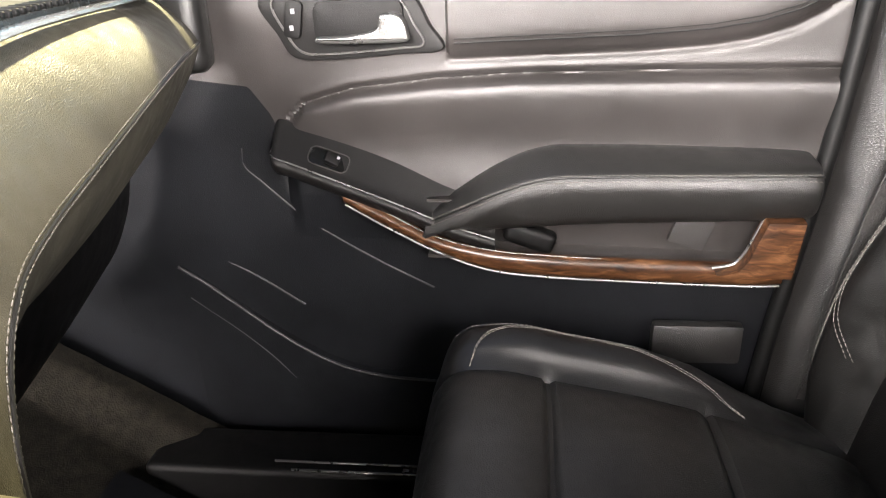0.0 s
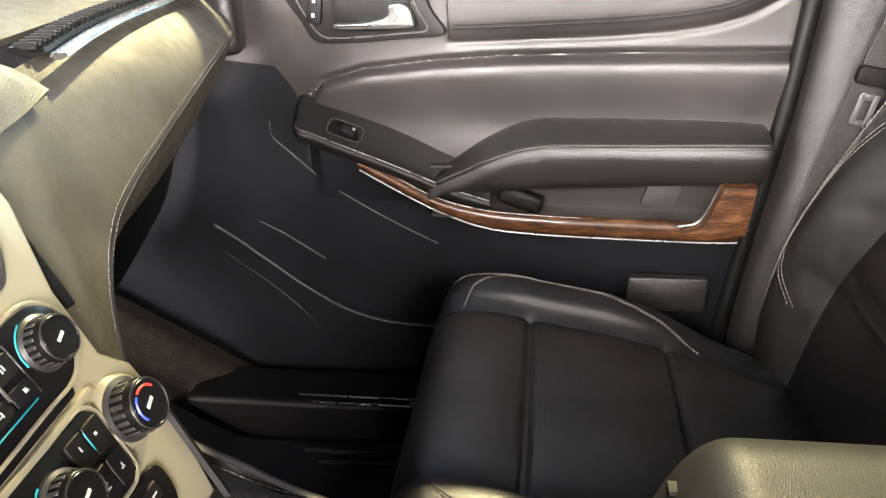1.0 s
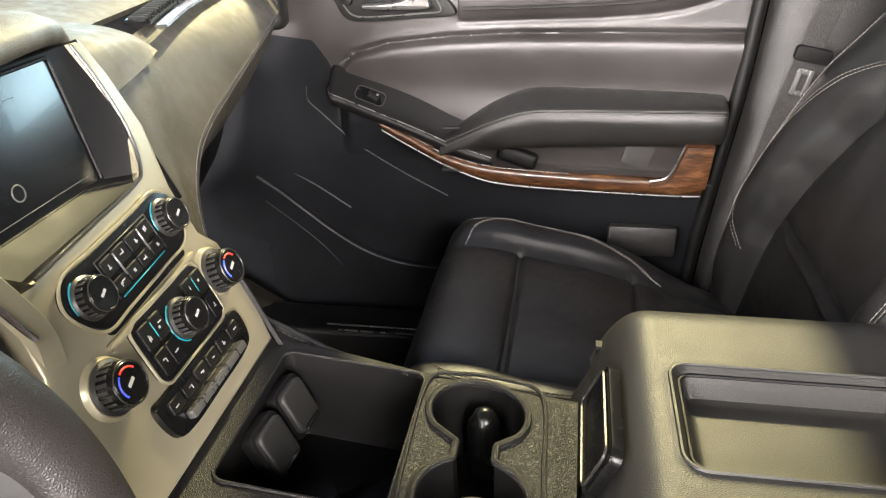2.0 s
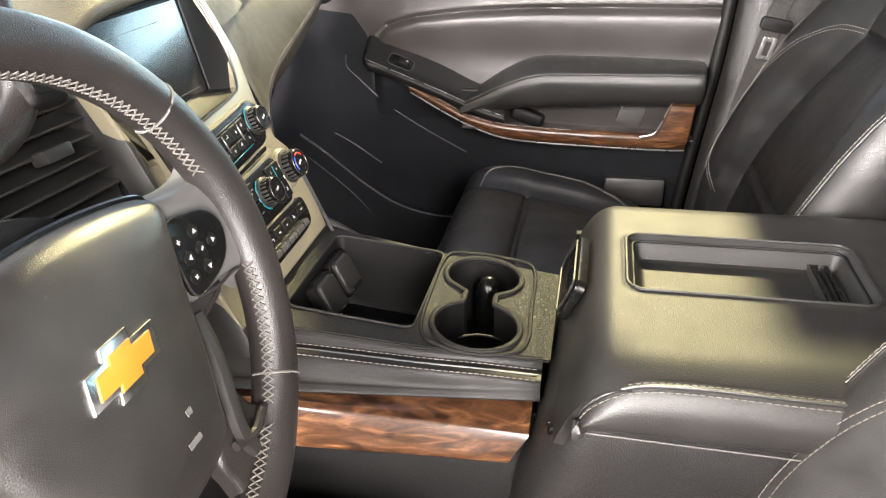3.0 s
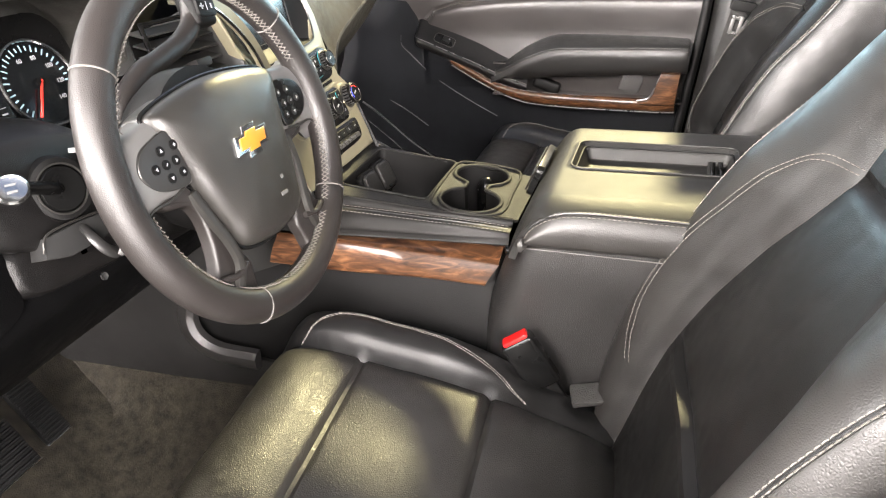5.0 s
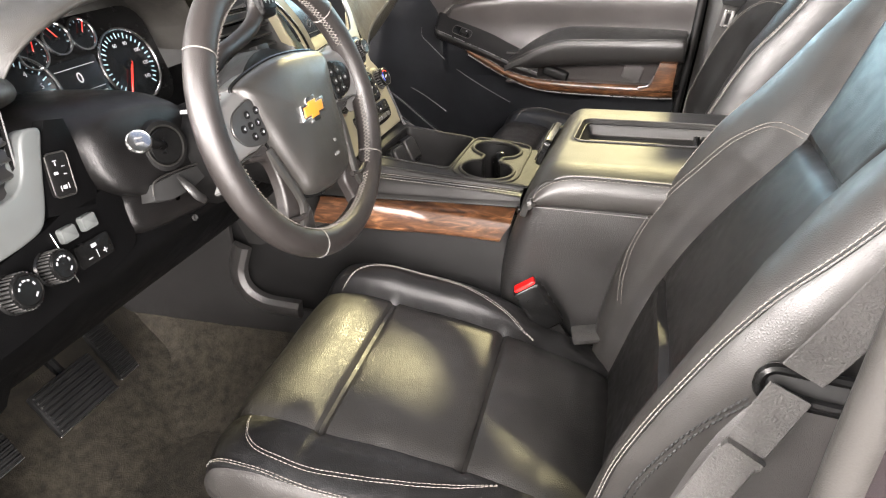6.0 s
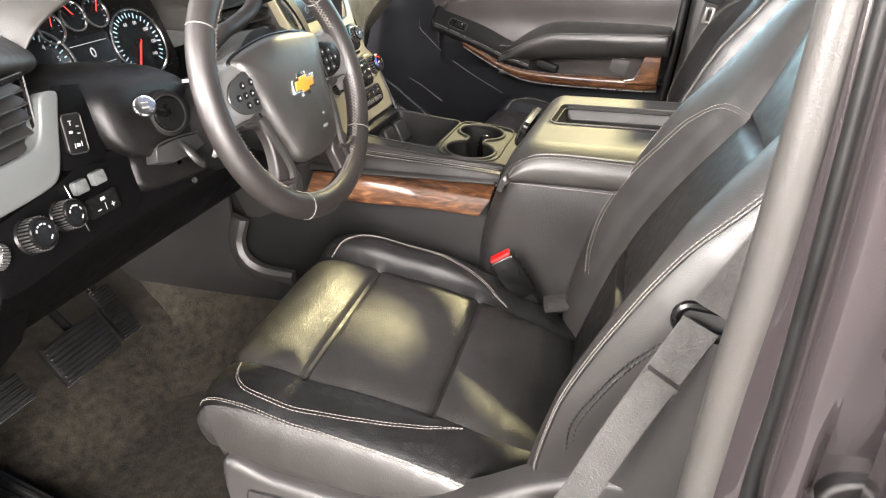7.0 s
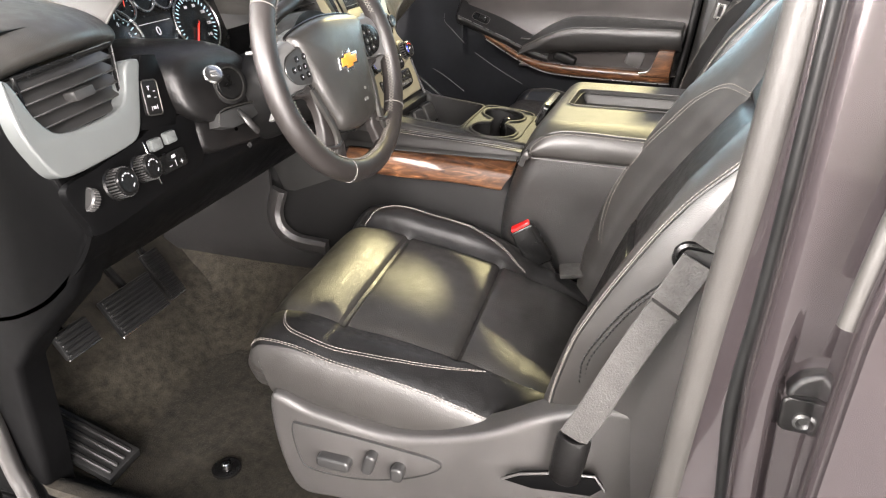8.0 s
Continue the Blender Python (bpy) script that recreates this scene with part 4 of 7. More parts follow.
rows = [[(x, e, z), (x, e + 0.012, z - 0.012), (x, e + 0.014, z - 0.10), (x, e + 0.016, 0.0)] for x, e, z in ((-0.40, 0.20, 0.46), (-0.2, 0.178, 0.478), (-0.13, 0.168, 0.466), (-0.06, 0.163, 0.436), (0.05, 0.149, 0.423), (0.19, 0.144, 0.408))]
part("far_side", grid_bm(surface(rows, 16, 30)[:, ::-1], thick=0.006), SOFT, console)
edge_line = curve_through([(x, e - 0.006, deck_z(x) - edge_fall(x) * 0.66 + 0.0008) for x, e in ((-0.165, 0.175), (-0.125, 0.169), (-0.09, 0.1675), (-0.06, 0.166), (0.0, 0.158), (0.05, 0.152), (0.18, 0.1475))], 90)
part("stitching", stitches(edge_line, (0, 0.3, 0.95), 0.005, 0.002, 0.0007), THREAD, console)

# armrest box behind it: lid with a tray, padded stitched flank, body below
box = thing("armrest_box", "black padded armrest box with a recessed tray in its lid", "armrest")
LID_Z = 0.517
TR = dict(x0=0.256, x1=0.480, y0=-0.034, y1=0.084)


def lid():
    xs = np.unique(np.r_[np.linspace(0.196, 0.26, 26), np.linspace(0.26, 0.49, 90), np.linspace(0.49, 0.60, 24)])
    ys = np.unique(np.r_[np.linspace(-0.172, -0.04, 50), np.linspace(-0.04, 0.09, 56), np.linspace(0.09, 0.195, 40)])
    g = np.zeros((len(xs), len(ys), 3))
    for i, x in enumerate(xs):
        for j, y in enumerate(ys):
            z = LID_Z
            z -= 0.062 * max(0, (0.252 - x) / 0.056) ** 2.6
            z -= 0.018 * max(0, (y - 0.145) / 0.05) ** 2
            z -= 0.016 * max(0, (-0.125 - y) / 0.047) ** 2
            z -= 0.02 * max(0, (x - 0.53) / 0.07) ** 2
            w, h = (TR["x1"] - TR["x0"]) / 2, (TR["y1"] - TR["y0"]) / 2
            qx, qy = abs(x - (TR["x0"] + TR["x1"]) / 2) - w + 0.016, abs(y - (TR["y0"] + TR["y1"]) / 2) - h + 0.016
            d = math.hypot(max(qx, 0), max(qy, 0)) - 0.016 if max(qx, qy) > 0 else max(qx, qy) - 0.016
            lipd = 0.004 * math.exp(-((d - 0.001) / 0.004) ** 2)
            deep = np.interp(d, [-0.018, -0.013, -0.006, -0.002, 0.002], [0.024, 0.022, 0.006, 0.003, 0.0])
            if d < 0.004:
                z = z - deep + 0
            z += lipd * 0.6
            if deep > 0.02 and abs(x - 0.452) < 0.010:
                z += 0.006 * (1 if abs(abs(x - 0.452) - 0.006) < 0.003 else 0)
            g[i, j] = (x + 0.004 * (y < -9), y, z)
    return grid_bm(g[:, ::-1], thick=0.01)


part("lid", lid(), SATIN_LID, box, "black grained lid with a tray")
tray_rim = [(x, y, LID_Z + 0.002) for x, y in rounded(TR["x1"] - TR["x0"] + 0.003, TR["y1"] - TR["y0"] + 0.003, 0.017, 6, (TR["x0"] + TR["x1"]) / 2, (TR["y0"] + TR["y1"]) / 2)]
part("tray_rim", tube(tray_rim, 0.0018, 6, closed=True), SATIN_LID, box)
inner = [(x, y, LID_Z - 0.004) for x, y in rounded(TR["x1"] - TR["x0"] - 0.011, TR["y1"] - TR["y0"] - 0.011, 0.012, 6, (TR["x0"] + TR["x1"]) / 2, (TR["y0"] + TR["y1"]) / 2)]
part("tray_rim", tube(inner, 0.0015, 6, closed=True), PLASTIC, box)
for x in (0.446, 0.458):
    part("tray_rib", moved(rbox(0.004, 0.09, 0.010, 0.0015), pose(x, 0.025, LID_Z - 0.019)), SMOOTH, box)
# near flank of the lid: a stitched leather pad
rows = []
for x, zt in ((0.212, 0.462), (0.225, 0.486), (0.255, 0.505), (0.30, 0.5105), (0.40, 0.5085), (0.60, 0.505)):
    zb = 0.458
    rows.append([(x, -0.164, zt), (x, -0.173, zt - 0.006), (x, -0.181, zt - (zt - zb) * 0.35 - 0.004), (x, -0.180, zb + 0.008), (x, -0.172, zb)])
sp = surface(rows, 18, 60)
part("lid_flank", grid_bm(sp, thick=0.006), LEATHER_SIDE_LIT, box, "padded black leather flank with double stitching")
for c in (1, 4):
    part("stitching", stitches(sp[:, c], (0, -0.6, 0.8), 0.0048, 0.0014, 0.0007), THREAD, box)
part("welt", tube(sp[5:, 2] + arr((0, -0.001, 0.001)), 0.0016, 6), LEATHER, box)
# body of the box: front and near side in one sweep round the corner
BODY_X = [(0.462, 0.202), (0.440, 0.192), (0.40, 0.176), (0.34, 0.158), (0.27, 0.150), (0.18, 0.152), (0.0, 0.16)]
CORNER = 0.052


def body_row(z, fx):
    side_y = -0.1685 + 0.010 * min(1, max(0, (0.42 - z) / 0.1))
    row = [(fx, y, z) for y in (0.165, 0.08, 0.0, side_y + CORNER + 0.03)]
    for a in np.linspace(0, 90, 7):
        row.append((fx + CORNER - CORNER * math.cos(radians(a)), side_y + CORNER - CORNER * math.sin(radians(a)), z))
    return row + [(x, side_y, z) for x in (fx + CORNER + 0.03, 0.3, 0.42, 0.55, 0.62)]


rows = [body_row(z, fx) for z, fx in BODY_X]
part("body", grid_bm(surface(rows, 70, 50), thick=0.006), BOXSIDE, box, "grained dark grey plastic body")
rows = [[(x, 0.165, 0.47), (x, 0.170, 0.45), (x, 0.172, 0.2), (x, 0.17, 0.0)] for x in (0.2, 0.4, 0.62)]
part("far_side", grid_bm(surface(rows, 10, 10), thick=0.006), PLASTIC, box)
part("seam", tube(curve_through([(0.212, -0.176, 0.457), (0.4, -0.178, 0.455), (0.6, -0.176, 0.452)], 30), 0.0007, 6), THREAD_DIM, box, "thin seam line")
# latch at the front of the lid
LM = axes((0.197, 0.035, 0.489), (0, -1, 0), (0.40, 0, 0.92))
lt = part("latch", moved(plate(rounded(0.112, 0.050, 0.010), 0.010, 0.003), LM), SMOOTH, box, "black latch with a bright frame")
part("latch_frame", moved(tube([(x, y, 0.002) for x, y in rounded(0.102, 0.040, 0.008)], 0.0014, 6, up=(0, 0, 1), closed=True), LM), SPOKE, lt)
part("key_dot", moved(lathe([(0.006, 0), (0.006, 0.003), (0.004, 0.004)], 16), pose(0.193, -0.158, 0.443, 0, 90, 205)), SMOOTH, box)

# ---- dashboard ----
dash = thing("dashboard", "black stitched dashboard with silver vents and screen", "dashboard")
STITCH = [(-0.150, 0.140, 0.490), (-0.180, 0.165, 0.545), (-0.207, 0.208, 0.592), (-0.219, 0.250, 0.628), (-0.229, 0.305, 0.644), (-0.236, 0.370, 0.657), (-0.243, 0.482, 0.683), (-0.258, 0.585, 0.697), (-0.290, 0.680, 0.691), (-0.322, 0.772, 0.685)]
rows = []
for x, y, z in STITCH:
    lowx, lowz = x - 0.03, z - 0.06
    zt = 0.748
    k = min(1.0, max(0.0, (z - 0.5) / 0.18))
    def back(px_, pz):
        """Keeps the pad behind the sloping silver bezel beside it."""
        return min(px_, -0.1167 - 0.411 * (pz - 0.4932) - 0.022) if y < 0.2 else px_

    up = [(x - 0.055 * k - 0.012, 0.98), (x - 0.030 * k - 0.006, 0.70), (x - 0.010 * k - 0.003, 0.34)]
    rows.append([(back(a, z + (zt - z) * f), max(0.124, y - 0.012 * (1 - k)), z + (zt - z) * f) for a, f in up] + [(x, y, z), (x - 0.004, y + 0.004 * (1 - k), z - 0.012), (x - 0.022, y + 0.012 * (1 - k), z - 0.045), (x - 0.065, y + 0.03 * (1 - k), z - 0.085 * k - 0.02), (x - 0.12, y + 0.04 * (1 - k), z - 0.13 * k - 0.03)])
dg = surface(rows, 64, 110)
pad = part("dash_pad", grid_bm(dg, thick=0.006), DASH_LIT, dash, "padded black dash face with a double stitched seam")
sc = 27
for c in (sc - 1, sc + 2):
    part("stitching", stitches(dg[2:, c], (0.75, 0, 0.65), 0.0042, 0.0013, 0.0006), THREAD, pad)
part("welt", tube(dg[2:, sc] + arr((0.001, 0, 0.0005)), 0.0014, 6), SOFT, pad)
# lower dash and glove box on the passenger side
rows = []
for y, x0, z0 in ((0.22, -0.26, 0.56), (0.40, -0.335, 0.545), (0.60, -0.37, 0.56), (0.80, -0.43, 0.55)):
    rows.append([(x0 - 0.02, y, z0 + 0.02), (x0 - 0.03, y, z0 - 0.03), (x0 - 0.05, y, z0 - 0.10), (x0 - 0.10, y, z0 - 0.18), (x0 - 0.2, y, z0 - 0.24)])
part("glove_box", grid_bm(surface(rows, 24, 24), thick=0.006), PLASTIC, dash, "dark lower dash with the glove box")
# upper dash, chrome strip and slotted vent
rows = []
for y, x, z in ((0.12, -0.245, 0.752), (0.32, -0.282, 0.748), (0.50, -0.302, 0.748), (0.66, -0.32, 0.748), (0.80, -0.36, 0.745)):
    rows.append([(x - 0.55, y, z + 0.02), (x - 0.35, y, z + 0.035), (x - 0.18, y, z + 0.030), (x - 0.085, y, z + 0.018), (x - 0.045, y, z + 0.008)])
part("upper_pad", grid_bm(surface(rows, 30, 30), thick=0.006), DASH_LIT, dash, "black upper dash pad")
strip = curve_through([(-0.262, 0.30, 0.747), (-0.285, 0.40, 0.750), (-0.300, 0.50, 0.750), (-0.313, 0.62, 0.749), (-0.335, 0.74, 0.746)], 50)
part("bright_strip", sweep(strip, [(-0.007, 0), (-0.006, 0.003), (0.006, 0.003), (0.007, 0), (0, -0.003)]), CHROME, dash, "bright trim strip")
vent = part("slot_vent", sweep(strip - arr((0.026, 0, -0.004)), [(-0.014, 0), (-0.013, 0.004), (0.013, 0.002), (0.014, -0.002), (0, -0.006)]), SMOOTH, dash, "dark slotted air outlet")
for p in even(strip - arr((0.026, 0, -0.008)), 0.011):
    part("slat", moved(rbox(0.022, 0.004, 0.006, 0.001, 1), pose(*p, 0, 0, -10)), PLASTIC, vent)
rows = [[(-0.215, 0.118, 0.725), (-0.226, 0.118, 0.748), (-0.238, 0.118, 0.763), (-0.262, 0.118, 0.772), (-0.31, 0.118, 0.775)], [(-0.220, 0.16, 0.728), (-0.231, 0.16, 0.750), (-0.243, 0.16, 0.762), (-0.268, 0.16, 0.770), (-0.315, 0.16, 0.773)],
        [(-0.230, 0.205, 0.730), (-0.243, 0.205, 0.748), (-0.256, 0.205, 0.757), (-0.282, 0.205, 0.764), (-0.325, 0.205, 0.768)], [(-0.245, 0.255, 0.733), (-0.262, 0.255, 0.745), (-0.276, 0.255, 0.751), (-0.30, 0.255, 0.757), (-0.34, 0.255, 0.762)]]
part("corner_pad", grid_bm(surface(rows, 24, 24), thick=0.004), DASH_LIT, dash, "padded corner beside the screen")
# side window demister block by the door
part("end_cap", moved(rbox(0.10, 0.05, 0.11, 0.02, 3), pose(-0.37, 0.795, 0.70)), SOFT, dash)

# ---- centre stack ----
stack = thing("centre_stack", "satin silver centre stack with a dark touchscreen, radio and climate controls", "centre stack")
SM = axes((-0.1167, 0.012, 0.4932), (0, 1, 0), (-0.38, 0, 0.925))


def on(m, bm, u, v, n=0.0, turn=0.0):
    return moved(bm, m @ pose(u, v, n, 0, 0, turn))


frame_out = [(-0.124, -0.012), (-0.128, 0.05), (-0.124, 0.098), (-0.108, 0.118), (-0.100, 0.165), (-0.126, 0.20), (-0.138, 0.30), (-0.130, 0.30), (-0.122, 0.22), (-0.112, 0.176), (-0.07, 0.172), (0.064, 0.183), (0.084, 0.190), (0.098, 0.225), (0.098, 0.270), (0.093, 0.302), (0.110, 0.302), (0.118, 0.270), (0.122, 0.22), (0.108, 0.165), (0.108, 0.118), (0.124, 0.098), (0.128, 0.05), (0.118, -0.012)]
part("bezel", moved(plate(frame_out, 0.016, 0.0035, 3), SM), SATIN_SUNLIT, stack, "satin silver bezel")
# the screen sits deep in a black funnel
def loop_of(corners, n=12):
    """Points round a four-cornered outline, n to a side."""
    c = arr(corners)
    return [c[k] * (1 - w) + c[(k + 1) % 4] * w for k in range(4) for w in np.linspace(0, 1, n, endpoint=False)]


mouth = [(-0.112, 0.174, 0.0), (0.094, 0.186, 0.0), (0.106, 0.303, 0.0), (-0.126, 0.303, 0.0)]
deep = [(-0.110, 0.198, -0.018), (0.064, 0.198, -0.018), (0.064, 0.300, -0.004), (-0.110, 0.300, -0.004)]
funnel = [loop_of(mouth), loop_of([0.7 * a + 0.3 * b + arr((0, 0, -0.002)) for a, b in zip(arr(mouth), arr(deep))]), loop_of(deep), loop_of(arr(deep) + arr((0, 0, -0.01)))]
part("screen_surround", moved(grid_bm(arr(funnel), closed=True, towards=arr((-0.03, 0.24, 0.4))), SM), FUNNEL, stack, "black screen surround")
part("screen_edge", moved(tube(curve_through([(-0.07, 0.172, 0.002), (0.0, 0.178, 0.002), (0.064, 0.1835, 0.002), (0.084, 0.191, 0.002), (0.098, 0.225, 0.002), (0.098, 0.270, 0.002), (0.093, 0.300, 0.002)], 50), 0.0016, 6), SM), SPOKE, stack, "thin chrome edge")
SC = SM @ pose(-0.025, 0.248, -0.0105, math.degrees(math.atan2(0.02, 0.1)), 0, 0)
scr = part("screen", moved(plate(rounded(0.180, 0.104, 0.003), 0.006, 0.001), SC), GLASSY, stack, "dark glossy touchscreen")
part("screen_frame", moved(tube([(x, y, 0.0005) for x, y in rounded(0.178, 0.102, 0.004)], 0.0016, 6, closed=True), SC), PLASTIC, scr)
part("home_button", moved(tube([(0.004 + 0.006 * math.cos(a), -0.026 + 0.006 * math.sin(a), 0.0002) for a in np.linspace(0, 2 * math.pi, 25)[:-1]], 0.0006, 5, closed=True), SC), PRINT_DIM, scr)
part("status_line", moved(rbox(0.12, 0.0005, 0.0004, 0.0001, 1), SC @ pose(-0.02, 0.034, 0.0002)), PRINT_DIM, scr)
part("status_line", moved(rbox(0.15, 0.0005, 0.0004, 0.0001, 1), SC @ pose(0.0, -0.042, 0.0002)), PRINT_DIM, scr)
hood_rows = []
for y, x, z in ((-0.16, -0.200, 0.768), (-0.10, -0.196, 0.790), (0.0, -0.205, 0.794), (0.09, -0.225, 0.790), (0.135, -0.25, 0.775)):
    hood_rows.append([(x - 0.5, y, z + 0.012), (x - 0.2, y, z + 0.020), (x - 0.06, y, z + 0.014), (x - 0.012, y, z + 0.006), (x, y, z - 0.006), (x - 0.012, y, z - 0.016), (x - 0.06, y, z - 0.012)])
part("screen_hood", grid_bm(surface(hood_rows, 40, 40), thick=0.005), DASH_LIT, stack, "padded black hood over the screen")


def knob(parent, m, r, h, name="knob", label="black knob with a chrome rim", dot=True):
    k = part(name, moved(lathe([(r * 1.0, 0), (r * 1.0, h * 0.7), (r * 0.97, h * 0.86), (r * 0.86, h * 0.94), (r * 0.84, h * 0.9), (r * 0.5, h * 0.88), (0.001, h * 0.88)], 36), m), SMOOTH, parent, label)
    part("knob_rim", moved(tube([(r * 0.93 * math.cos(a), r * 0.93 * math.sin(a), h * 0.9) for a in np.linspace(0, 2 * math.pi, 37)[:-1]], r * 0.035, 6, closed=True), m), SPOKE, k)
    if dot:
        part("knob_mark", moved(rbox(r * 0.5, r * 0.16, 0.0008, 0.0002, 1), m @ pose(0, 0, h * 0.89 + 0.0004, 0, 0, 20)), ICON, k)
    return k


# radio panel
UC = 0.014       # the controls' middle line
RT = 4.0         # degrees by which the radio row is turned to fit the camera's view


def tilt(u, v, n=0.0, turn=0.0):
    """A place on the stack given from the middle of the radio row, which is turned to fit the camera's view."""
    return SM @ pose(UC, 0.142, 0, 0, 0, RT) @ pose(u, v, n, 0, 0, turn)


rp = part("radio_panel", moved(plate(smooth_outline([(-0.062, -0.024), (-0.078, -0.006), (-0.080, 0.012), (-0.064, 0.024), (-0.03, 0.024), (0.03, 0.024), (0.064, 0.024), (0.080, 0.012), (0.078, -0.006), (0.062, -0.024), (0.03, -0.025), (-0.03, -0.025)], 72), 0.006, 0.003), tilt(0, 0, 0.006)), SMOOTH, stack, "gloss black radio panel with buttons")
part("panel_rim", moved(tube([(x, y, 0) for x, y in smooth_outline([(-0.063, -0.0255), (-0.0795, -0.006), (-0.0815, 0.012), (-0.065, 0.0255), (-0.03, 0.0255), (0.03, 0.0255), (0.065, 0.0255), (0.0815, 0.012), (0.0795, -0.006), (0.063, -0.0255), (0.03, -0.0265), (-0.03, -0.0265)], 72)], 0.0014, 6, closed=True), tilt(0, 0, 0.0045)), SATIN_SUNLIT, rp, "satin silver rim")


def grip_knob(parent, at, r, h, name, label):
    """A round knob: a ribbed collar, a bright rim, a black cap with a pale mark."""
    k = knob(parent, at, r, h, name, label)
    for q in range(20):
        a = 2 * math.pi * q / 20
        part("ridge", moved(rbox(0.0012, r * 0.16, h * 0.6, 0.0003, 1), at @ pose(r * math.cos(a), r * math.sin(a), h * 0.36, 0, 0, math.degrees(a))), SLAT, k)
    part("collar", moved(lathe([(r * 1.22, -0.002), (r * 1.2, 0.003), (r * 1.05, 0.0045), (r * 1.0, 0.004)], 32), at), SPOKE, k, "satin collar")
    return k


for sg in (-1, 1):
    grip_knob(stack, tilt(sg * 0.059, 0.002, 0.004), 0.0142, 0.017, "radio_knob", "black radio knob with a bright rim")
    part("knob_ring", moved(tube([(0.0185 * math.cos(a), 0.0185 * math.sin(a), 0.0) for a in np.linspace(1.9, 3.3, 14)], 0.0006, 6), tilt(sg * 0.059, 0.002, 0.0072)), CYAN, rp)
rnd = random.Random(4)


def button(parent, at, w, h, mark=True):
    """A flat key with a small printed sign of two or three strokes."""
    b = part("button", moved(plate(rounded(w, h, 0.0016, 3), 0.003, 0.0006, 1), at), PLASTIC, parent)
    if mark:
        for _ in range(rnd.choice((1, 2, 2, 3))):
            mw, mh = rnd.choice(((0.0048, 0.0010), (0.0030, 0.0012), (0.0010, 0.0036), (0.0022, 0.0022)))
            part("mark", moved(rbox(mw, mh, 0.0005, 0.0001, 1), at @ pose(rnd.uniform(-0.12, 0.12) * w, rnd.uniform(-0.14, 0.14) * h, 0.0002)), ICON, b)
    return b


for row, hgt in ((0.0085, 0.0135), (-0.0075, 0.0105)):
    for k, u in enumerate((-0.027, -0.009, 0.009, 0.027)):
        button(rp, tilt(u, row, 0.0085), 0.0165, hgt)
part("light_line", moved(rbox(0.066, 0.0011, 0.0008, 0.0003, 1), tilt(0.0, -0.0165, 0.0066)), CYAN, rp)
for u in (-0.018, 0.018):
    part("divider", moved(rbox(0.0018, 0.020, 0.002, 0.0006, 1), tilt(u, 0.004, 0.0085)), SATINDARK, rp)
for du, dv, w, h in ((0, 0.0175, 0.074, 0.0012), (-0.037, 0.001, 0.0012, 0.033), (0.037, 0.001, 0.0012, 0.033)):
    part("rim_line", moved(rbox(w, h, 0.0012, 0.0003, 1), tilt(du, dv, 0.0068)), SPOKE, rp)
part("disc_slot", on(SM, plate(rounded(0.118, 0.009, 0.004), 0.004, 0.001), UC, 0.1135, 0.0035, 3), SMOOTH, stack, "dark disc slot")
part("disc_slot_lip", on(SM, plate(rounded(0.136, 0.005, 0.0022), 0.006, 0.0015), UC, 0.1045, 0.0055, 3), SATIN_SUNLIT, stack, "satin lip below the slot")
# climate panel
CU = UC + 0.006
cp = part("climate_panel", on(SM, plate(rounded(0.106, 0.056, 0.011), 0.006, 0.003), CU, 0.076, 0.006), SMOOTH, stack, "gloss black climate panel with dials")
part("panel_rim", on(SM, tube([(x, y, 0) for x, y in rounded(0.109, 0.059, 0.012)], 0.0014, 6, closed=True), CU, 0.076, 0.0045), SATIN_SUNLIT, cp, "satin silver rim")
for sg in (-1, 1):
    base = SM @ pose(UC - 0.004 + sg * 0.084, 0.081, -0.004)
    part("dial_seat", moved(lathe([(0.0245, -0.01), (0.024, 0.006), (0.0215, 0.009), (0.001, 0.009)], 36), base), SATIN_SUNLIT, stack)
    k = grip_knob(stack, base @ pose(0, 0, 0.007), 0.0172, 0.021, "temperature_dial", "black temperature dial with red and blue arcs")
    for mat_c, a0, a1 in ((REDP, 35, 115), (BLUE, 125, 215)):
        part("arc", moved(tube([(0.0112 * math.cos(radians(a)), 0.0112 * math.sin(radians(a)), 0.0190) for a in np.linspace(a0, a1, 16)], 0.0008, 5), base @ pose(0, 0, 0.007)), mat_c, k)
grip_knob(stack, SM @ pose(CU + 0.001, 0.077, 0.006), 0.0148, 0.018, "fan_dial", "black fan dial with a ring painted as lit")
part("ring", moved(tube([(CU + 0.001 + 0.0190 * math.cos(a), 0.077 + 0.0190 * math.sin(a), 0.0072) for a in np.linspace(2.0, 4.4, 20)], 0.0007, 5), SM), CYAN, cp)
for du in (-0.042, -0.026, 0.026, 0.042):
    for v in (0.088, 0.064):
        button(cp, SM @ pose(CU + du, v, 0.0085), 0.0148, 0.0205)
for du in (-0.034, 0.034):
    part("light_line", on(SM, rbox(0.0011, 0.013, 0.0006, 0.0002, 1), CU + du, 0.089, 0.0088), CYAN, cp)
lp_ = part("lower_panel", on(SM, plate(smooth_outline([(-0.070, 0.017), (-0.066, -0.012), (-0.045, -0.019), (0.0, -0.019), (0.05, -0.018), (0.070, -0.010), (0.072, 0.016), (0.05, 0.019), (0.0, 0.019), (-0.05, 0.019)], 60), 0.006, 0.003), UC, 0.026, 0.006), SMOOTH, stack, "row of small lower switches")
for k in range(6):
    button(lp_, SM @ pose(UC + (k - 2.5) * 0.0205, 0.034, 0.0085), 0.0178, 0.0115)
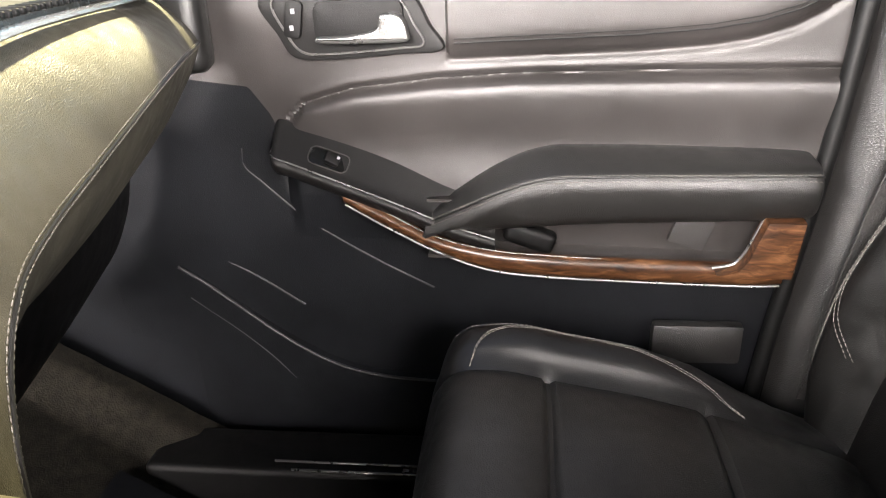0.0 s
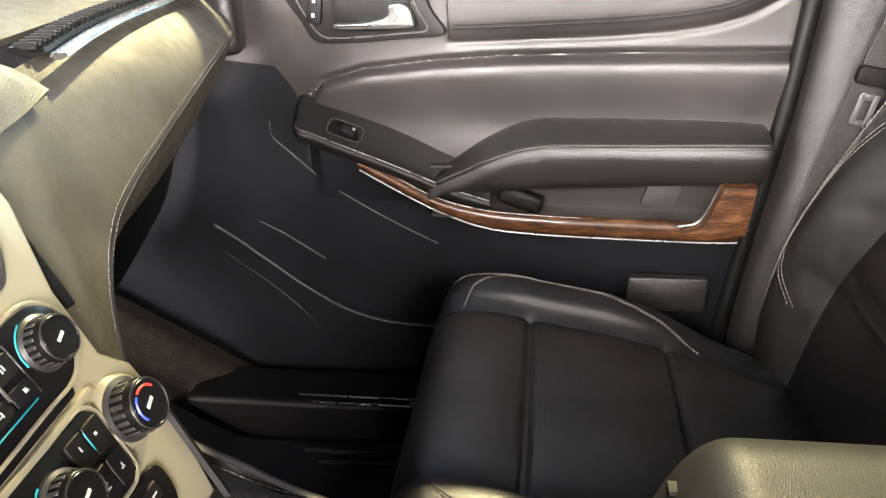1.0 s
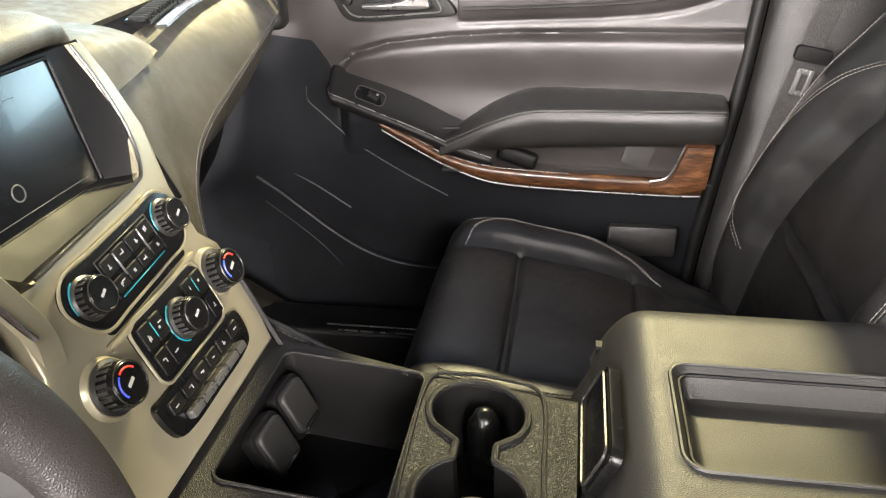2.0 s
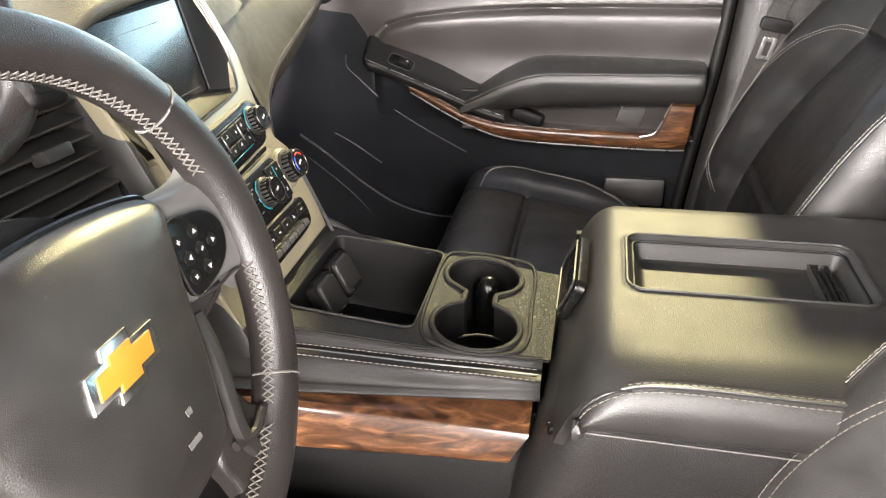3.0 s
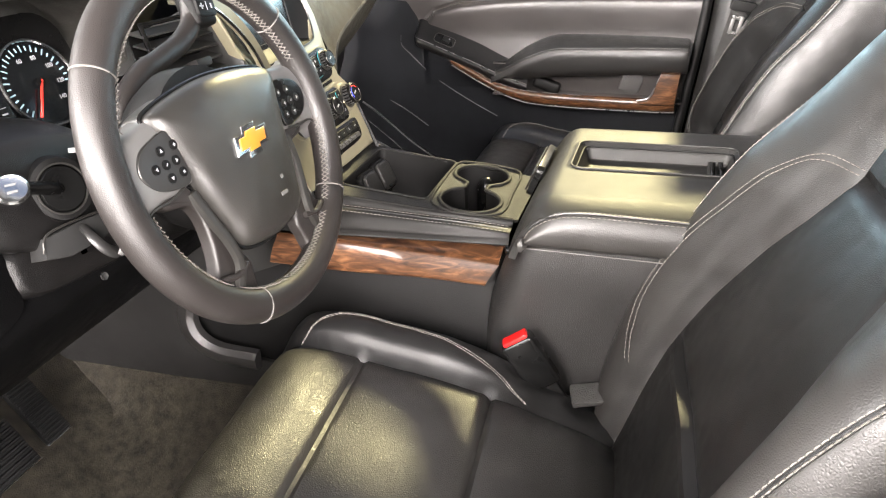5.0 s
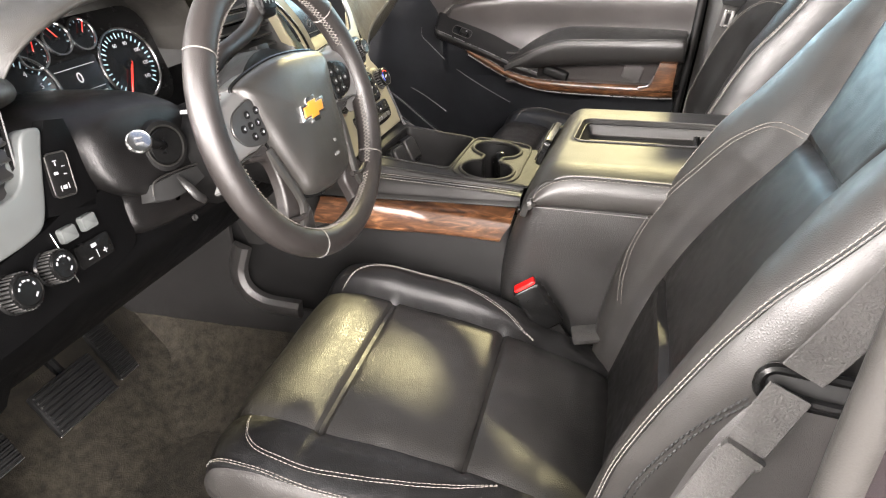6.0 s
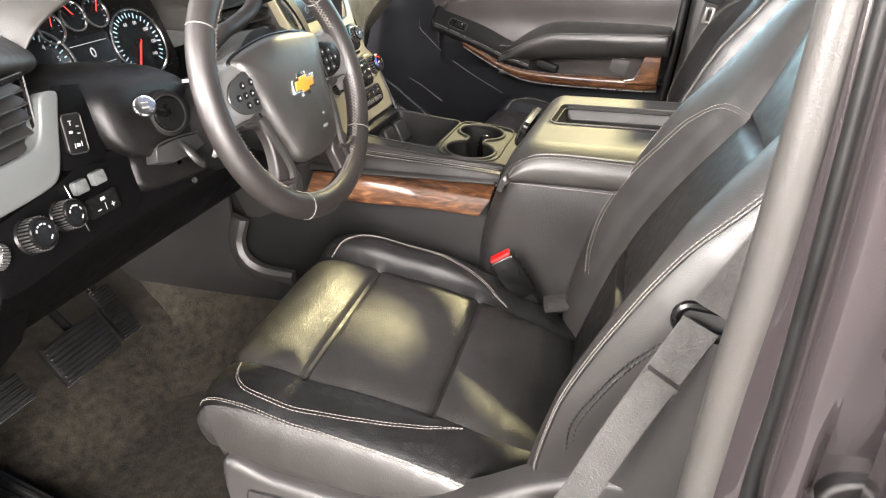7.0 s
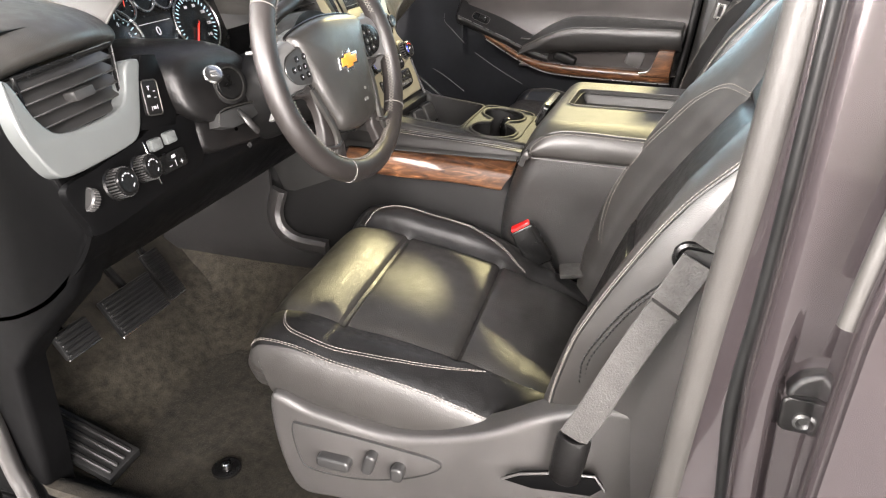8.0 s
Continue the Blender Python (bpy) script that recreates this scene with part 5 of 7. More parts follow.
part("lower_bar", on(SM, rbox(0.098, 0.0075, 0.008, 0.002), UC, 0.019, 0.010), SATINDARK, lp_, "bright rocker bar")
for k in range(4):
    part("bar_gap", on(SM, rbox(0.0012, 0.0079, 0.0084, 0.0002, 1), UC + (k - 1.5) * 0.022, 0.019, 0.0101), SMOOTH, lp_)
# flank of the stack towards the passenger footwell
rows = [[SM @ Vector((0.12, v, 0.0)), SM @ Vector((0.127, v, -0.012)), SM @ Vector((0.135, v, -0.10)), SM @ Vector((0.14, v, -0.28))] for v in (-0.03, 0.0, 0.03, 0.06)]
part("flank", grid_bm(surface(rows, 12, 12), thick=0.004), PLASTIC, stack)
rows = [[SM @ Vector((-0.12, v, 0.0)), SM @ Vector((-0.127, v, -0.012)), SM @ Vector((-0.13, v, -0.10)), SM @ Vector((-0.13, v, -0.28))] for v in (-0.10, 0.05, 0.15, 0.29)]
part("flank", grid_bm(surface(rows, 12, 12)[::-1], thick=0.004), SOFT, stack)


# narrow vent with its black edge between the bezel and the dash pad
part("edge_trim", moved(tube(curve_through([(0.116, 0.150, -0.006), (0.118, 0.20, -0.008), (0.121, 0.25, -0.010), (0.116, 0.302, -0.014)], 30), 0.0042, 8), SM), SMOOTH, stack, "black edge trim")
part("edge_back", moved(plate([(0.096, 0.155), (0.118, 0.150), (0.122, 0.25), (0.116, 0.302), (0.10, 0.302)], 0.02, 0.001), SM @ pose(0, 0, -0.016)), SMOOTH, stack)
for v in np.linspace(0.175, 0.285, 8):
    part("vent_tooth", on(SM, rbox(0.012, 0.005, 0.014, 0.0012, 1), 0.1125, float(v), -0.014, 12), SLAT, stack)


def louvre(name, label, at, w, h, n, slope=0.0):
    """An air vent: frame, tilted slats, grip."""
    v = thing(name, label, "air vent", "air vents", at=at)
    outl = [(-w / 2, -h / 2 + slope * h), (-w / 2 + 0.01, h / 2), (w / 2, h / 2), (w / 2 - 0.02, -h / 2), (-w / 2 + 0.03, -h / 2)]
    part("back", moved(plate(outl, 0.004, 0.0), pose(0, 0, -0.03)), SMOOTH, v)
    for k in range(n):
        y = -h / 2 + h * (k + 0.5) / n
        part("slat", moved(rbox(w * 0.96, 0.003, 0.026, 0.001, 1), pose(0.0, y, -0.010, 28, 0, 0)), SLAT, v)
    part("grip", moved(rbox(w * 0.2, 0.012, 0.02, 0.003), pose(0.0, 0.0, 0.006)), SLAT, v)
    part("vent_frame", moved(tube([(x * 1.02, y * 1.02, 0.0) for x, y in outl], 0.004, 8, closed=True), pose(0, 0, 0)), SMOOTH, v)
    return v


# vent left of the screen in its silver fin
louvre("air_vent", "black slatted centre air vent behind the steering wheel", axes((-0.228, -0.168, 0.680), (0.12, 1, 0), (-0.32, 0, 0.95)), 0.145, 0.125, 8)
part("vent_fin", sweep(curve_through([(-0.185, -0.225, 0.783), (-0.172, -0.200, 0.767), (-0.170, -0.161, 0.739), (-0.170, -0.119, 0.696), (-0.168, -0.085, 0.633), (-0.166, -0.082, 0.60)], 40), [(-0.011, 0), (-0.008, 0.005), (0.008, 0.005), (0.011, 0), (0, -0.008)], up=(0.9, -0.2, 0.3)), SATIN_SUNLIT, stack, "silver fin beside the vent")
part("fin_edge", tube(curve_through([(-0.178, -0.228, 0.777), (-0.165, -0.204, 0.760), (-0.163, -0.166, 0.731), (-0.163, -0.126, 0.690), (-0.161, -0.093, 0.631)], 40), 0.0022, 6), CHROME, stack, "thin bright edge")

# ---- driver's part of the dashboard ----
# knee panel
rows = []
for y, xo in ((-0.80, 0.0), (-0.62, 0.0), (-0.40, 0.0), (-0.16, 0.0)):
    rows.append([(-0.195, y, 0.60), (-0.165, y, 0.545), (-0.170, y, 0.515), (-0.21, y, 0.465), (-0.29, y, 0.40), (-0.40, y, 0.36), (-0.6, y, 0.36)])
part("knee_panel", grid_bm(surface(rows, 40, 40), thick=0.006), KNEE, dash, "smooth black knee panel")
LD = axes((-0.17, -0.68, 0.575), (0, 1, 0), (-0.2, 0, 0.98))
swp = part("switch_panel", on(LD, plate(smooth_outline([(-0.136, 0.016), (-0.125, -0.03), (-0.112, -0.05), (0.0, -0.042), (0.09, -0.030), (0.104, 0.0), (0.10, 0.042), (0.06, 0.045), (0.03, 0.045), (-0.01, 0.036), (-0.08, 0.026)], 66), 0.012, 0.004), 0, 0, 0.006), KNEE, dash, "black switch panel with light dials")
def ridged_dial(u, v, r):
    """A grey ridged dial with a black face and pale marks."""
    at = LD @ pose(u, v, 0.004, -6, 4, 0)
    k = part("light_dial", moved(lathe([(r * 1.12, -0.004), (r * 1.12, 0.004), (r * 1.0, 0.006), (r * 0.96, 0.022), (r * 0.9, 0.025), (r * 0.8, 0.0255), (r * 0.78, 0.0235), (0.001, 0.0235)], 40), at), SMOOTH, dash, "ridged dark grey dial with pale marks")
    for q in range(28):
        a = 2 * math.pi * q / 28
        part("ridge", moved(rbox(0.0016, 0.0018, 0.015, 0.0004, 1), at @ pose(r * 0.99 * math.cos(a), r * 0.99 * math.sin(a), 0.0145, 0, 0, math.degrees(a))), SLAT, k)
    part("dial_face", moved(lathe([(r * 0.78, 0), (r * 0.76, 0.0006), (0.001, 0.0006)], 32), at @ pose(0, 0, 0.0236)), SMOOTH, k)
    for a0, w in ((150, 0.0034), (118, 0.0026), (88, 0.004), (58, 0.0026), (20, 0.0034), (-50, 0.005)):
        a = radians(a0)
        part("mark", moved(rbox(w, 0.0018, 0.0005, 0.0001, 1), at @ pose(0.52 * r * math.cos(a), 0.52 * r * math.sin(a), 0.0243, 0, 0, a0 - 90)), ICON, k)


ridged_dial(-0.067, -0.002, 0.0185)
ridged_dial(-0.020, 0.001, 0.0165)
TWM = LD @ pose(-0.110, -0.005, 0.006, 90, 0, 62)
wheel_ = part("thumb_wheel", moved(lathe([(0.011, -0.006), (0.0135, -0.004), (0.0135, 0.004), (0.011, 0.006)], 30), TWM), SLAT, dash, "ridged thumb wheel")
for q in range(24):
    a = 2 * math.pi * q / 24
    part("ridge", moved(rbox(0.0014, 0.0014, 0.009, 0.0003, 1), TWM @ pose(0.0135 * math.cos(a), 0.0135 * math.sin(a), 0, 0, 0, math.degrees(a))), SATINDARK, wheel_)
for u, v in ((0.015, 0.023), (0.044, 0.024)):
    b = part("rocker_switch", on(LD, plate(rounded(0.020, 0.016, 0.003), 0.012, 0.003), u, v, 0.014), SILVERGREY, dash, "silver rocker switch")
blk_ = part("switch_block", on(LD, plate(rounded(0.05, 0.026, 0.004), 0.01, 0.003), 0.036, -0.006, 0.012), SMOOTH, dash, "trailer brake switch block with pale marks")
for du, dv, w, h in ((0.0, 0.006, 0.007, 0.004), (-0.010, -0.005, 0.006, 0.0012), (0.012, -0.005, 0.006, 0.0012), (0.012, -0.005, 0.0012, 0.006), (0.001, -0.004, 0.0008, 0.009)):
    part("mark", on(LD, rbox(w, h, 0.0006, 0.0002, 1), 0.036 + du, -0.006 + dv, 0.0125), ICON, blk_)
part("bright_line", on(LD, rbox(0.0016, 0.06, 0.002, 0.0006, 1), 0.001, 0.002, 0.0075, 6), CHROME, dash)
# silver vent surround and the slim switch column
sv = part("vent_surround", on(LD, plate(cut_corners([(-0.166, 0.120), (-0.165, 0.085), (-0.145, 0.034), (-0.122, 0.028), (-0.02, 0.034), (0.0, 0.046), (0.026, 0.105), (0.040, 0.130), (0.022, 0.134), (0.010, 0.128), (-0.006, 0.092), (-0.024, 0.078), (-0.118, 0.074), (-0.140, 0.10), (-0.152, 0.145), (-0.164, 0.150)]), 0.022, 0.004, 3), 0, 0, 0.012), SILVERGREY, dash, "satin silver vent surround")
lv = louvre("air_vent", "black slatted side air vent in a silver surround", LD @ pose(-0.066, 0.112, 0.0, 0, 0, 4), 0.155, 0.075, 5)
swc = part("switch_column", on(LD, plate([(0.006, 0.045), (0.030, 0.11), (0.050, 0.135), (0.075, 0.13), (0.078, 0.05), (0.07, 0.03)], 0.016, 0.004), 0, 0, 0.006), KNEE, dash, "gloss black switch column")
blk = part("drive_switch", on(LD, plate(rounded(0.026, 0.044, 0.004), 0.006, 0.002), 0.037, 0.080, 0.012, -9), PLASTIC, dash, "four-button switch with pale marks")
part("switch_rim", on(LD, tube([(x, y, 0) for x, y in rounded(0.027, 0.045, 0.005)], 0.0009, 6, closed=True), 0.037, 0.080, 0.0115, -9), SPOKE, blk)
for du, dv, w, h in ((-0.004, 0.015, 0.005, 0.0012), (-0.004, 0.012, 0.0012, 0.004), (0.005, 0.007, 0.004, 0.0012), (-0.006, 0.003, 0.005, 0.003), (0.005, -0.001, 0.004, 0.0012), (0.0, -0.013, 0.005, 0.004), (-0.005, -0.013, 0.001, 0.006), (0.005, -0.013, 0.001, 0.006)):
    part("mark", on(LD, rbox(w, h, 0.0006, 0.0002, 1), 0.037 + du + dv * 0.15, 0.080 + dv, 0.0123, -9), ICON, blk)
# upper pad over the side vent, and the cluster hood
rows = []
for y, x, z in ((-0.84, -0.215, 0.722), (-0.76, -0.212, 0.735), (-0.68, -0.225, 0.735), (-0.60, -0.262, 0.722), (-0.565, -0.29, 0.715)):
    rows.append([(x - 0.45, y, z + 0.05), (x - 0.2, y, z + 0.052), (x - 0.07, y, z + 0.036), (x - 0.015, y, z + 0.018), (x, y, z), (x - 0.02, y, z - 0.016), (x - 0.06, y, z - 0.02)])
part("side_pad", grid_bm(surface(rows, 40, 40), thick=0.005), DASH_HALF_LIT, dash, "padded black dash corner")
rows = []
for y, x, z in ((-0.60, -0.30, 0.705), (-0.55, -0.285, 0.765), (-0.46, -0.275, 0.800), (-0.36, -0.275, 0.805), (-0.27, -0.285, 0.79), (-0.22, -0.30, 0.75), (-0.205, -0.31, 0.70)):
    rows.append([(x - 0.4, y, z + 0.03), (x - 0.2, y, z + 0.024), (x - 0.05, y, z + 0.010), (x - 0.004, y, z + 0.002), (x + 0.002, y, z - 0.008), (x - 0.02, y, z - 0.014), (x - 0.10, y, z - 0.012)])
part("cluster_hood", grid_bm(surface(rows, 40, 60), thick=0.005), DASH_HALF_LIT, dash, "padded hood over the instruments")
# dash between cluster, column and stack
rows = []
for y in (-0.60, -0.5, -0.4, -0.3, -0.2, -0.13):
    rows.append([(-0.36, y, 0.66), (-0.325, y, 0.632), (-0.26, y, 0.612), (-0.19, y, 0.588), (-0.175, y, 0.55), (-0.19, y, 0.5), (-0.26, y, 0.44)])
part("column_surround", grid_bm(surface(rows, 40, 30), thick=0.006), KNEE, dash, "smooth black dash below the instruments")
# dash end and kick panel at the door opening
kick = [(-0.165, 0.53), (-0.198, 0.60), (-0.232, 0.655), (-0.24, 0.76), (-0.70, 0.80), (-0.75, 0.0), (-0.40, 0.0), (-0.385, 0.10), (-0.378, 0.22), (-0.372, 0.28), (-0.325, 0.335), (-0.225, 0.43)]
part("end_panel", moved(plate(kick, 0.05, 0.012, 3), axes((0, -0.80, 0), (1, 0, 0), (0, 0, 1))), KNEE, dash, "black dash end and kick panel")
sill = setting("trim", sweep(curve_through([(-0.53, -0.785, 0.40), (-0.46, -0.805, 0.20), (-0.43, -0.815, 0.06), (-0.36, -0.82, -0.01), (0.0, -0.82, -0.02), (0.5, -0.82, -0.02)], 60), ring(0.014, 12), up=(0, -1, 0)), GREYPLASTIC, "grey door opening seal along the sill", "door seal")
sillp = setting("baseboard", moved(rbox(1.3, 0.09, 0.06, 0.012, 3), pose(0.12, -0.835, -0.035)), PLASTIC, "black plastic sill plate", "sill plate")

# instruments
clus = thing("instrument_cluster", "dark instrument cluster with white scales and red needles", "instrument cluster")
CM = axes((-0.325, -0.390, 0.672), (0.02, 1, 0), (-0.35, 0, 0.94))
part("face", on(CM, plate(rounded(0.30, 0.15, 0.04), 0.01, 0.003), -0.01, 0.03, -0.012), SMOOTH, clus)


def dial(u, v, r, a0, a1, n, needle, numerals=()):
    d = part("gauge", on(CM, lathe([(r, -0.006), (r, 0.0), (r * 0.96, 0.001), (0.001, 0.001)], 40), u, v, -0.010), GLASSY, clus, "round gauge with a pale scale")
    part("bezel_ring", moved(tube([(u + r * math.cos(a), v + r * math.sin(a), -0.006) for a in np.linspace(0, 2 * math.pi, 41)[:-1]], 0.0022, 6, closed=True), CM), CHROME, d)
    for k in range(n):
        a = radians(a0 + (a1 - a0) * k / (n - 1))
        l = r * (0.16 if k % 2 == 0 else 0.10)
        part("tick", moved(rbox(l, r * 0.035, 0.0006, 0.0002, 1), CM @ pose(u + r * 0.82 * math.cos(a), v + r * 0.82 * math.sin(a), -0.0085, 0, 0, math.degrees(a))), TICK, d)
    a = radians(needle)
    part("needle", moved(rbox(r * 0.95, r * 0.06, 0.002, 0.0006, 1), CM @ pose(u + r * 0.40 * math.cos(a), v + r * 0.40 * math.sin(a), -0.004, 0, 0, needle)), REDP, d, "red needle")
    part("hub", on(CM, lathe([(r * 0.13, 0), (r * 0.12, 0.003), (0.001, 0.004)], 20), u, v, -0.007), SMOOTH, d)
    for txt, q, hgt in numerals:
        cu = bpy.data.curves.new("numeral", "FONT")
        cu.body, cu.size, cu.align_x, cu.align_y, cu.extrude = txt, hgt, "CENTER", "CENTER", 0.0002
        t = new("numeral", cu)
        t.parent = d
        q = radians(q)
        t.matrix_local = CM @ pose(u + r * 0.60 * math.cos(q), v + r * 0.60 * math.sin(q), -0.0083)
        cu.materials.append(ICON)
    return d


dial(0.066, 0.022, 0.052, 225, -45, 29, 236, tuple((str(s), 225 - 270 * s / 140, 0.0075) for s in (60, 80, 100, 120, 140)))
dial(-0.118, 0.022, 0.052, 225, -45, 25, 225, (("4", 60, 0.010), ("5", 15, 0.010)))
for k, (u, v) in enumerate(((-0.078, 0.070), (-0.032, 0.080), (0.010, 0.078))):
    dial(u, v, 0.0215, 200, -20, 9, (70, 120, 60)[k])
info = part("display", on(CM, plate(rounded(0.084, 0.058, 0.004), 0.006, 0.0015), -0.030, 0.022, -0.006), GLASSY, clus, "small dark display with pale digits")
part("line", on(CM, rbox(0.07, 0.0008, 0.0004, 0.0001, 1), -0.030, 0.008, -0.0055), ICON, info)
part("line", on(CM, rbox(0.07, 0.0008, 0.0004, 0.0001, 1), -0.030, 0.040, -0.0055), ICON, info)
for u, w in ((-0.05, 0.016), (-0.02, 0.012), (0.0, 0.008)):
    part("line", on(CM, rbox(w, 0.002, 0.0004, 0.0001, 1), u, 0.001, -0.0055), ICON, info)
cu = bpy.data.curves.new("digit", "FONT")
cu.body, cu.size, cu.align_x, cu.align_y, cu.extrude = "0", 0.02, "CENTER", "CENTER", 0.0002
t0 = new("digit", cu)
t0.parent, t0.matrix_local = info, CM @ pose(-0.030, 0.025, -0.0052)
cu.materials.append(ICON)

# ---- steering wheel ----
wheel = thing("steering_wheel", "black leather steering wheel with cross-stitched seams and spoke switches", "steering wheel")
WM = axes((-0.033, -0.399, 0.659), (0.03, 1, 0), (-0.272, 0, 0.962))
R, TR_ = 0.1664, 0.0165


def on_rim(a, rr=0.0, h=0.0):
    return ((R + rr) * math.cos(a), (R + rr) * math.sin(a), h)


rim_path = [on_rim(a) for a in np.linspace(0, 2 * math.pi, 121)[:-1]]
part("rim", moved(sweep(rim_path, [(1.08 * TR_ * math.cos(q), TR_ * 0.98 * math.sin(q)) for q in np.linspace(0, 2 * math.pi, 25)[:-1]], up=(0, 0, 1), closed=True), WM), LEATHER_RIM, wheel, "black leather rim")
# radial seams across the rim
for a in (37, 143, 322, 248):
    q = radians(a)
    c = [((R + 1.1 * TR_ * math.cos(b)) * math.cos(q), (R + 1.1 * TR_ * math.cos(b)) * math.sin(q), 1.0 * TR_ * math.sin(b)) for b in np.linspace(-0.5, math.pi + 0.5, 20)]
    part("rim_seam", moved(tube(c, 0.0009, 5, up=(math.cos(q), math.sin(q), 0.3)), WM), THREAD_DIM, wheel)


def lacing(a0, a1):
    """Cross stitching on the inner side of the rim."""
    bm = bmesh.new()
    n = max(6, int(abs(radians(a1 - a0)) * (R - TR_) / 0.0052))
    for k in range(n):
        a = radians(a0 + (a1 - a0) * k / n)
        b = radians(a0 + (a1 - a0) * (k + 1.15) / n)
        for s in (1, -1):
            p = []
            for w in np.linspace(0, 1, 5):
                q = a + (b - a) * w
                h = s * (w - 0.5) * 0.0085 + 0.006
                p.append(((R - TR_ * 1.09 - 0.0003 + 0.0016 * abs(h - 0.004) / 0.006) * math.cos(q), (R - TR_ * 1.09 - 0.0003 + 0.0016 * abs(h - 0.004) / 0.006) * math.sin(q), h))
            t = tube(p, 0.0006, 5, up=(math.cos(a), math.sin(a), 0.2))
            me = bpy.data.meshes.new("tmp")
            t.to_mesh(me)
            t.free()
            bm.from_mesh(me)
            bpy.data.meshes.remove(me)
    return moved(bm, WM)


for a0, a1 in ((20, 160), (-46, -8), (-96, -52), (188, 230), (236, 262)):
    part("lacing", lacing(a0, a1), LACE, wheel, "pale cross stitching")
# hub pad
pad_o = smooth_outline([(-0.097, 0.050), (-0.085, 0.058), (-0.045, 0.065), (0.0, 0.068), (0.045, 0.065), (0.085, 0.058), (0.097, 0.050), (0.092, 0.028), (0.082, 0.0), (0.074, -0.032), (0.062, -0.068), (0.048, -0.094), (0.0, -0.103), (-0.048, -0.094), (-0.062, -0.068), (-0.074, -0.032), (-0.082, 0.0), (-0.092, 0.028)], 108)


def hub_pad():
    rows = []
    for k, h in ((1.0, -0.03), (1.01, -0.006), (0.99, 0.003), (0.95, 0.009), (0.85, 0.014), (0.6, 0.0185), (0.3, 0.0205), (0.01, 0.021)):
        rows.append([(x * k, y * k - 0.006 * (1 - k), h - 0.05 * y * k) for x, y in pad_o])
    return grid_bm(arr(rows), closed=True)


part("airbag_pad", moved(hub_pad(), WM), AIRBAG, wheel, "padded black airbag cover")
part("pad_groove", moved(tube([(x * 1.02, y * 1.02, -0.006 - 0.05 * y) for x, y in pad_o], 0.0022, 6, closed=True), WM), SMOOTH, wheel)
# emblem: a plain slanted gold shape in a chrome border
EM = WM @ pose(0.0, -0.002, 0.0212, -2.9, 0, 0)
emb = [(-0.034, -0.0095), (-0.034 + 0.006, 0.0095), (-0.013, 0.0095), (-0.010, 0.0165), (0.014, 0.0165), (0.012, 0.0095), (0.034, 0.0095), (0.028, -0.0095), (0.011, -0.0095), (0.009, -0.0165), (-0.015, -0.0165), (-0.012, -0.0095)]
e0 = part("emblem", moved(plate([(x * 0.88, y * 0.94) for x, y in emb], 0.004, 0.001), EM @ pose(0, 0, 0.001)), CHROME, wheel, "chrome bordered gold emblem")
part("emblem_face", moved(plate([(x * 0.70, y * 0.60) for x, y in emb], 0.002, 0.0004), EM @ pose(0, 0, 0.0022)), GOLD, e0)
for dx, dyy, w in ((0.022, -0.050, 0.005), (0.016, -0.066, 0.012)):
    part("print", moved(rbox(w, 0.004, 0.0006, 0.0001, 1), WM @ pose(dx, dyy, 0.0222, -2.9, 0, 0)), PRINT_DIM, wheel)
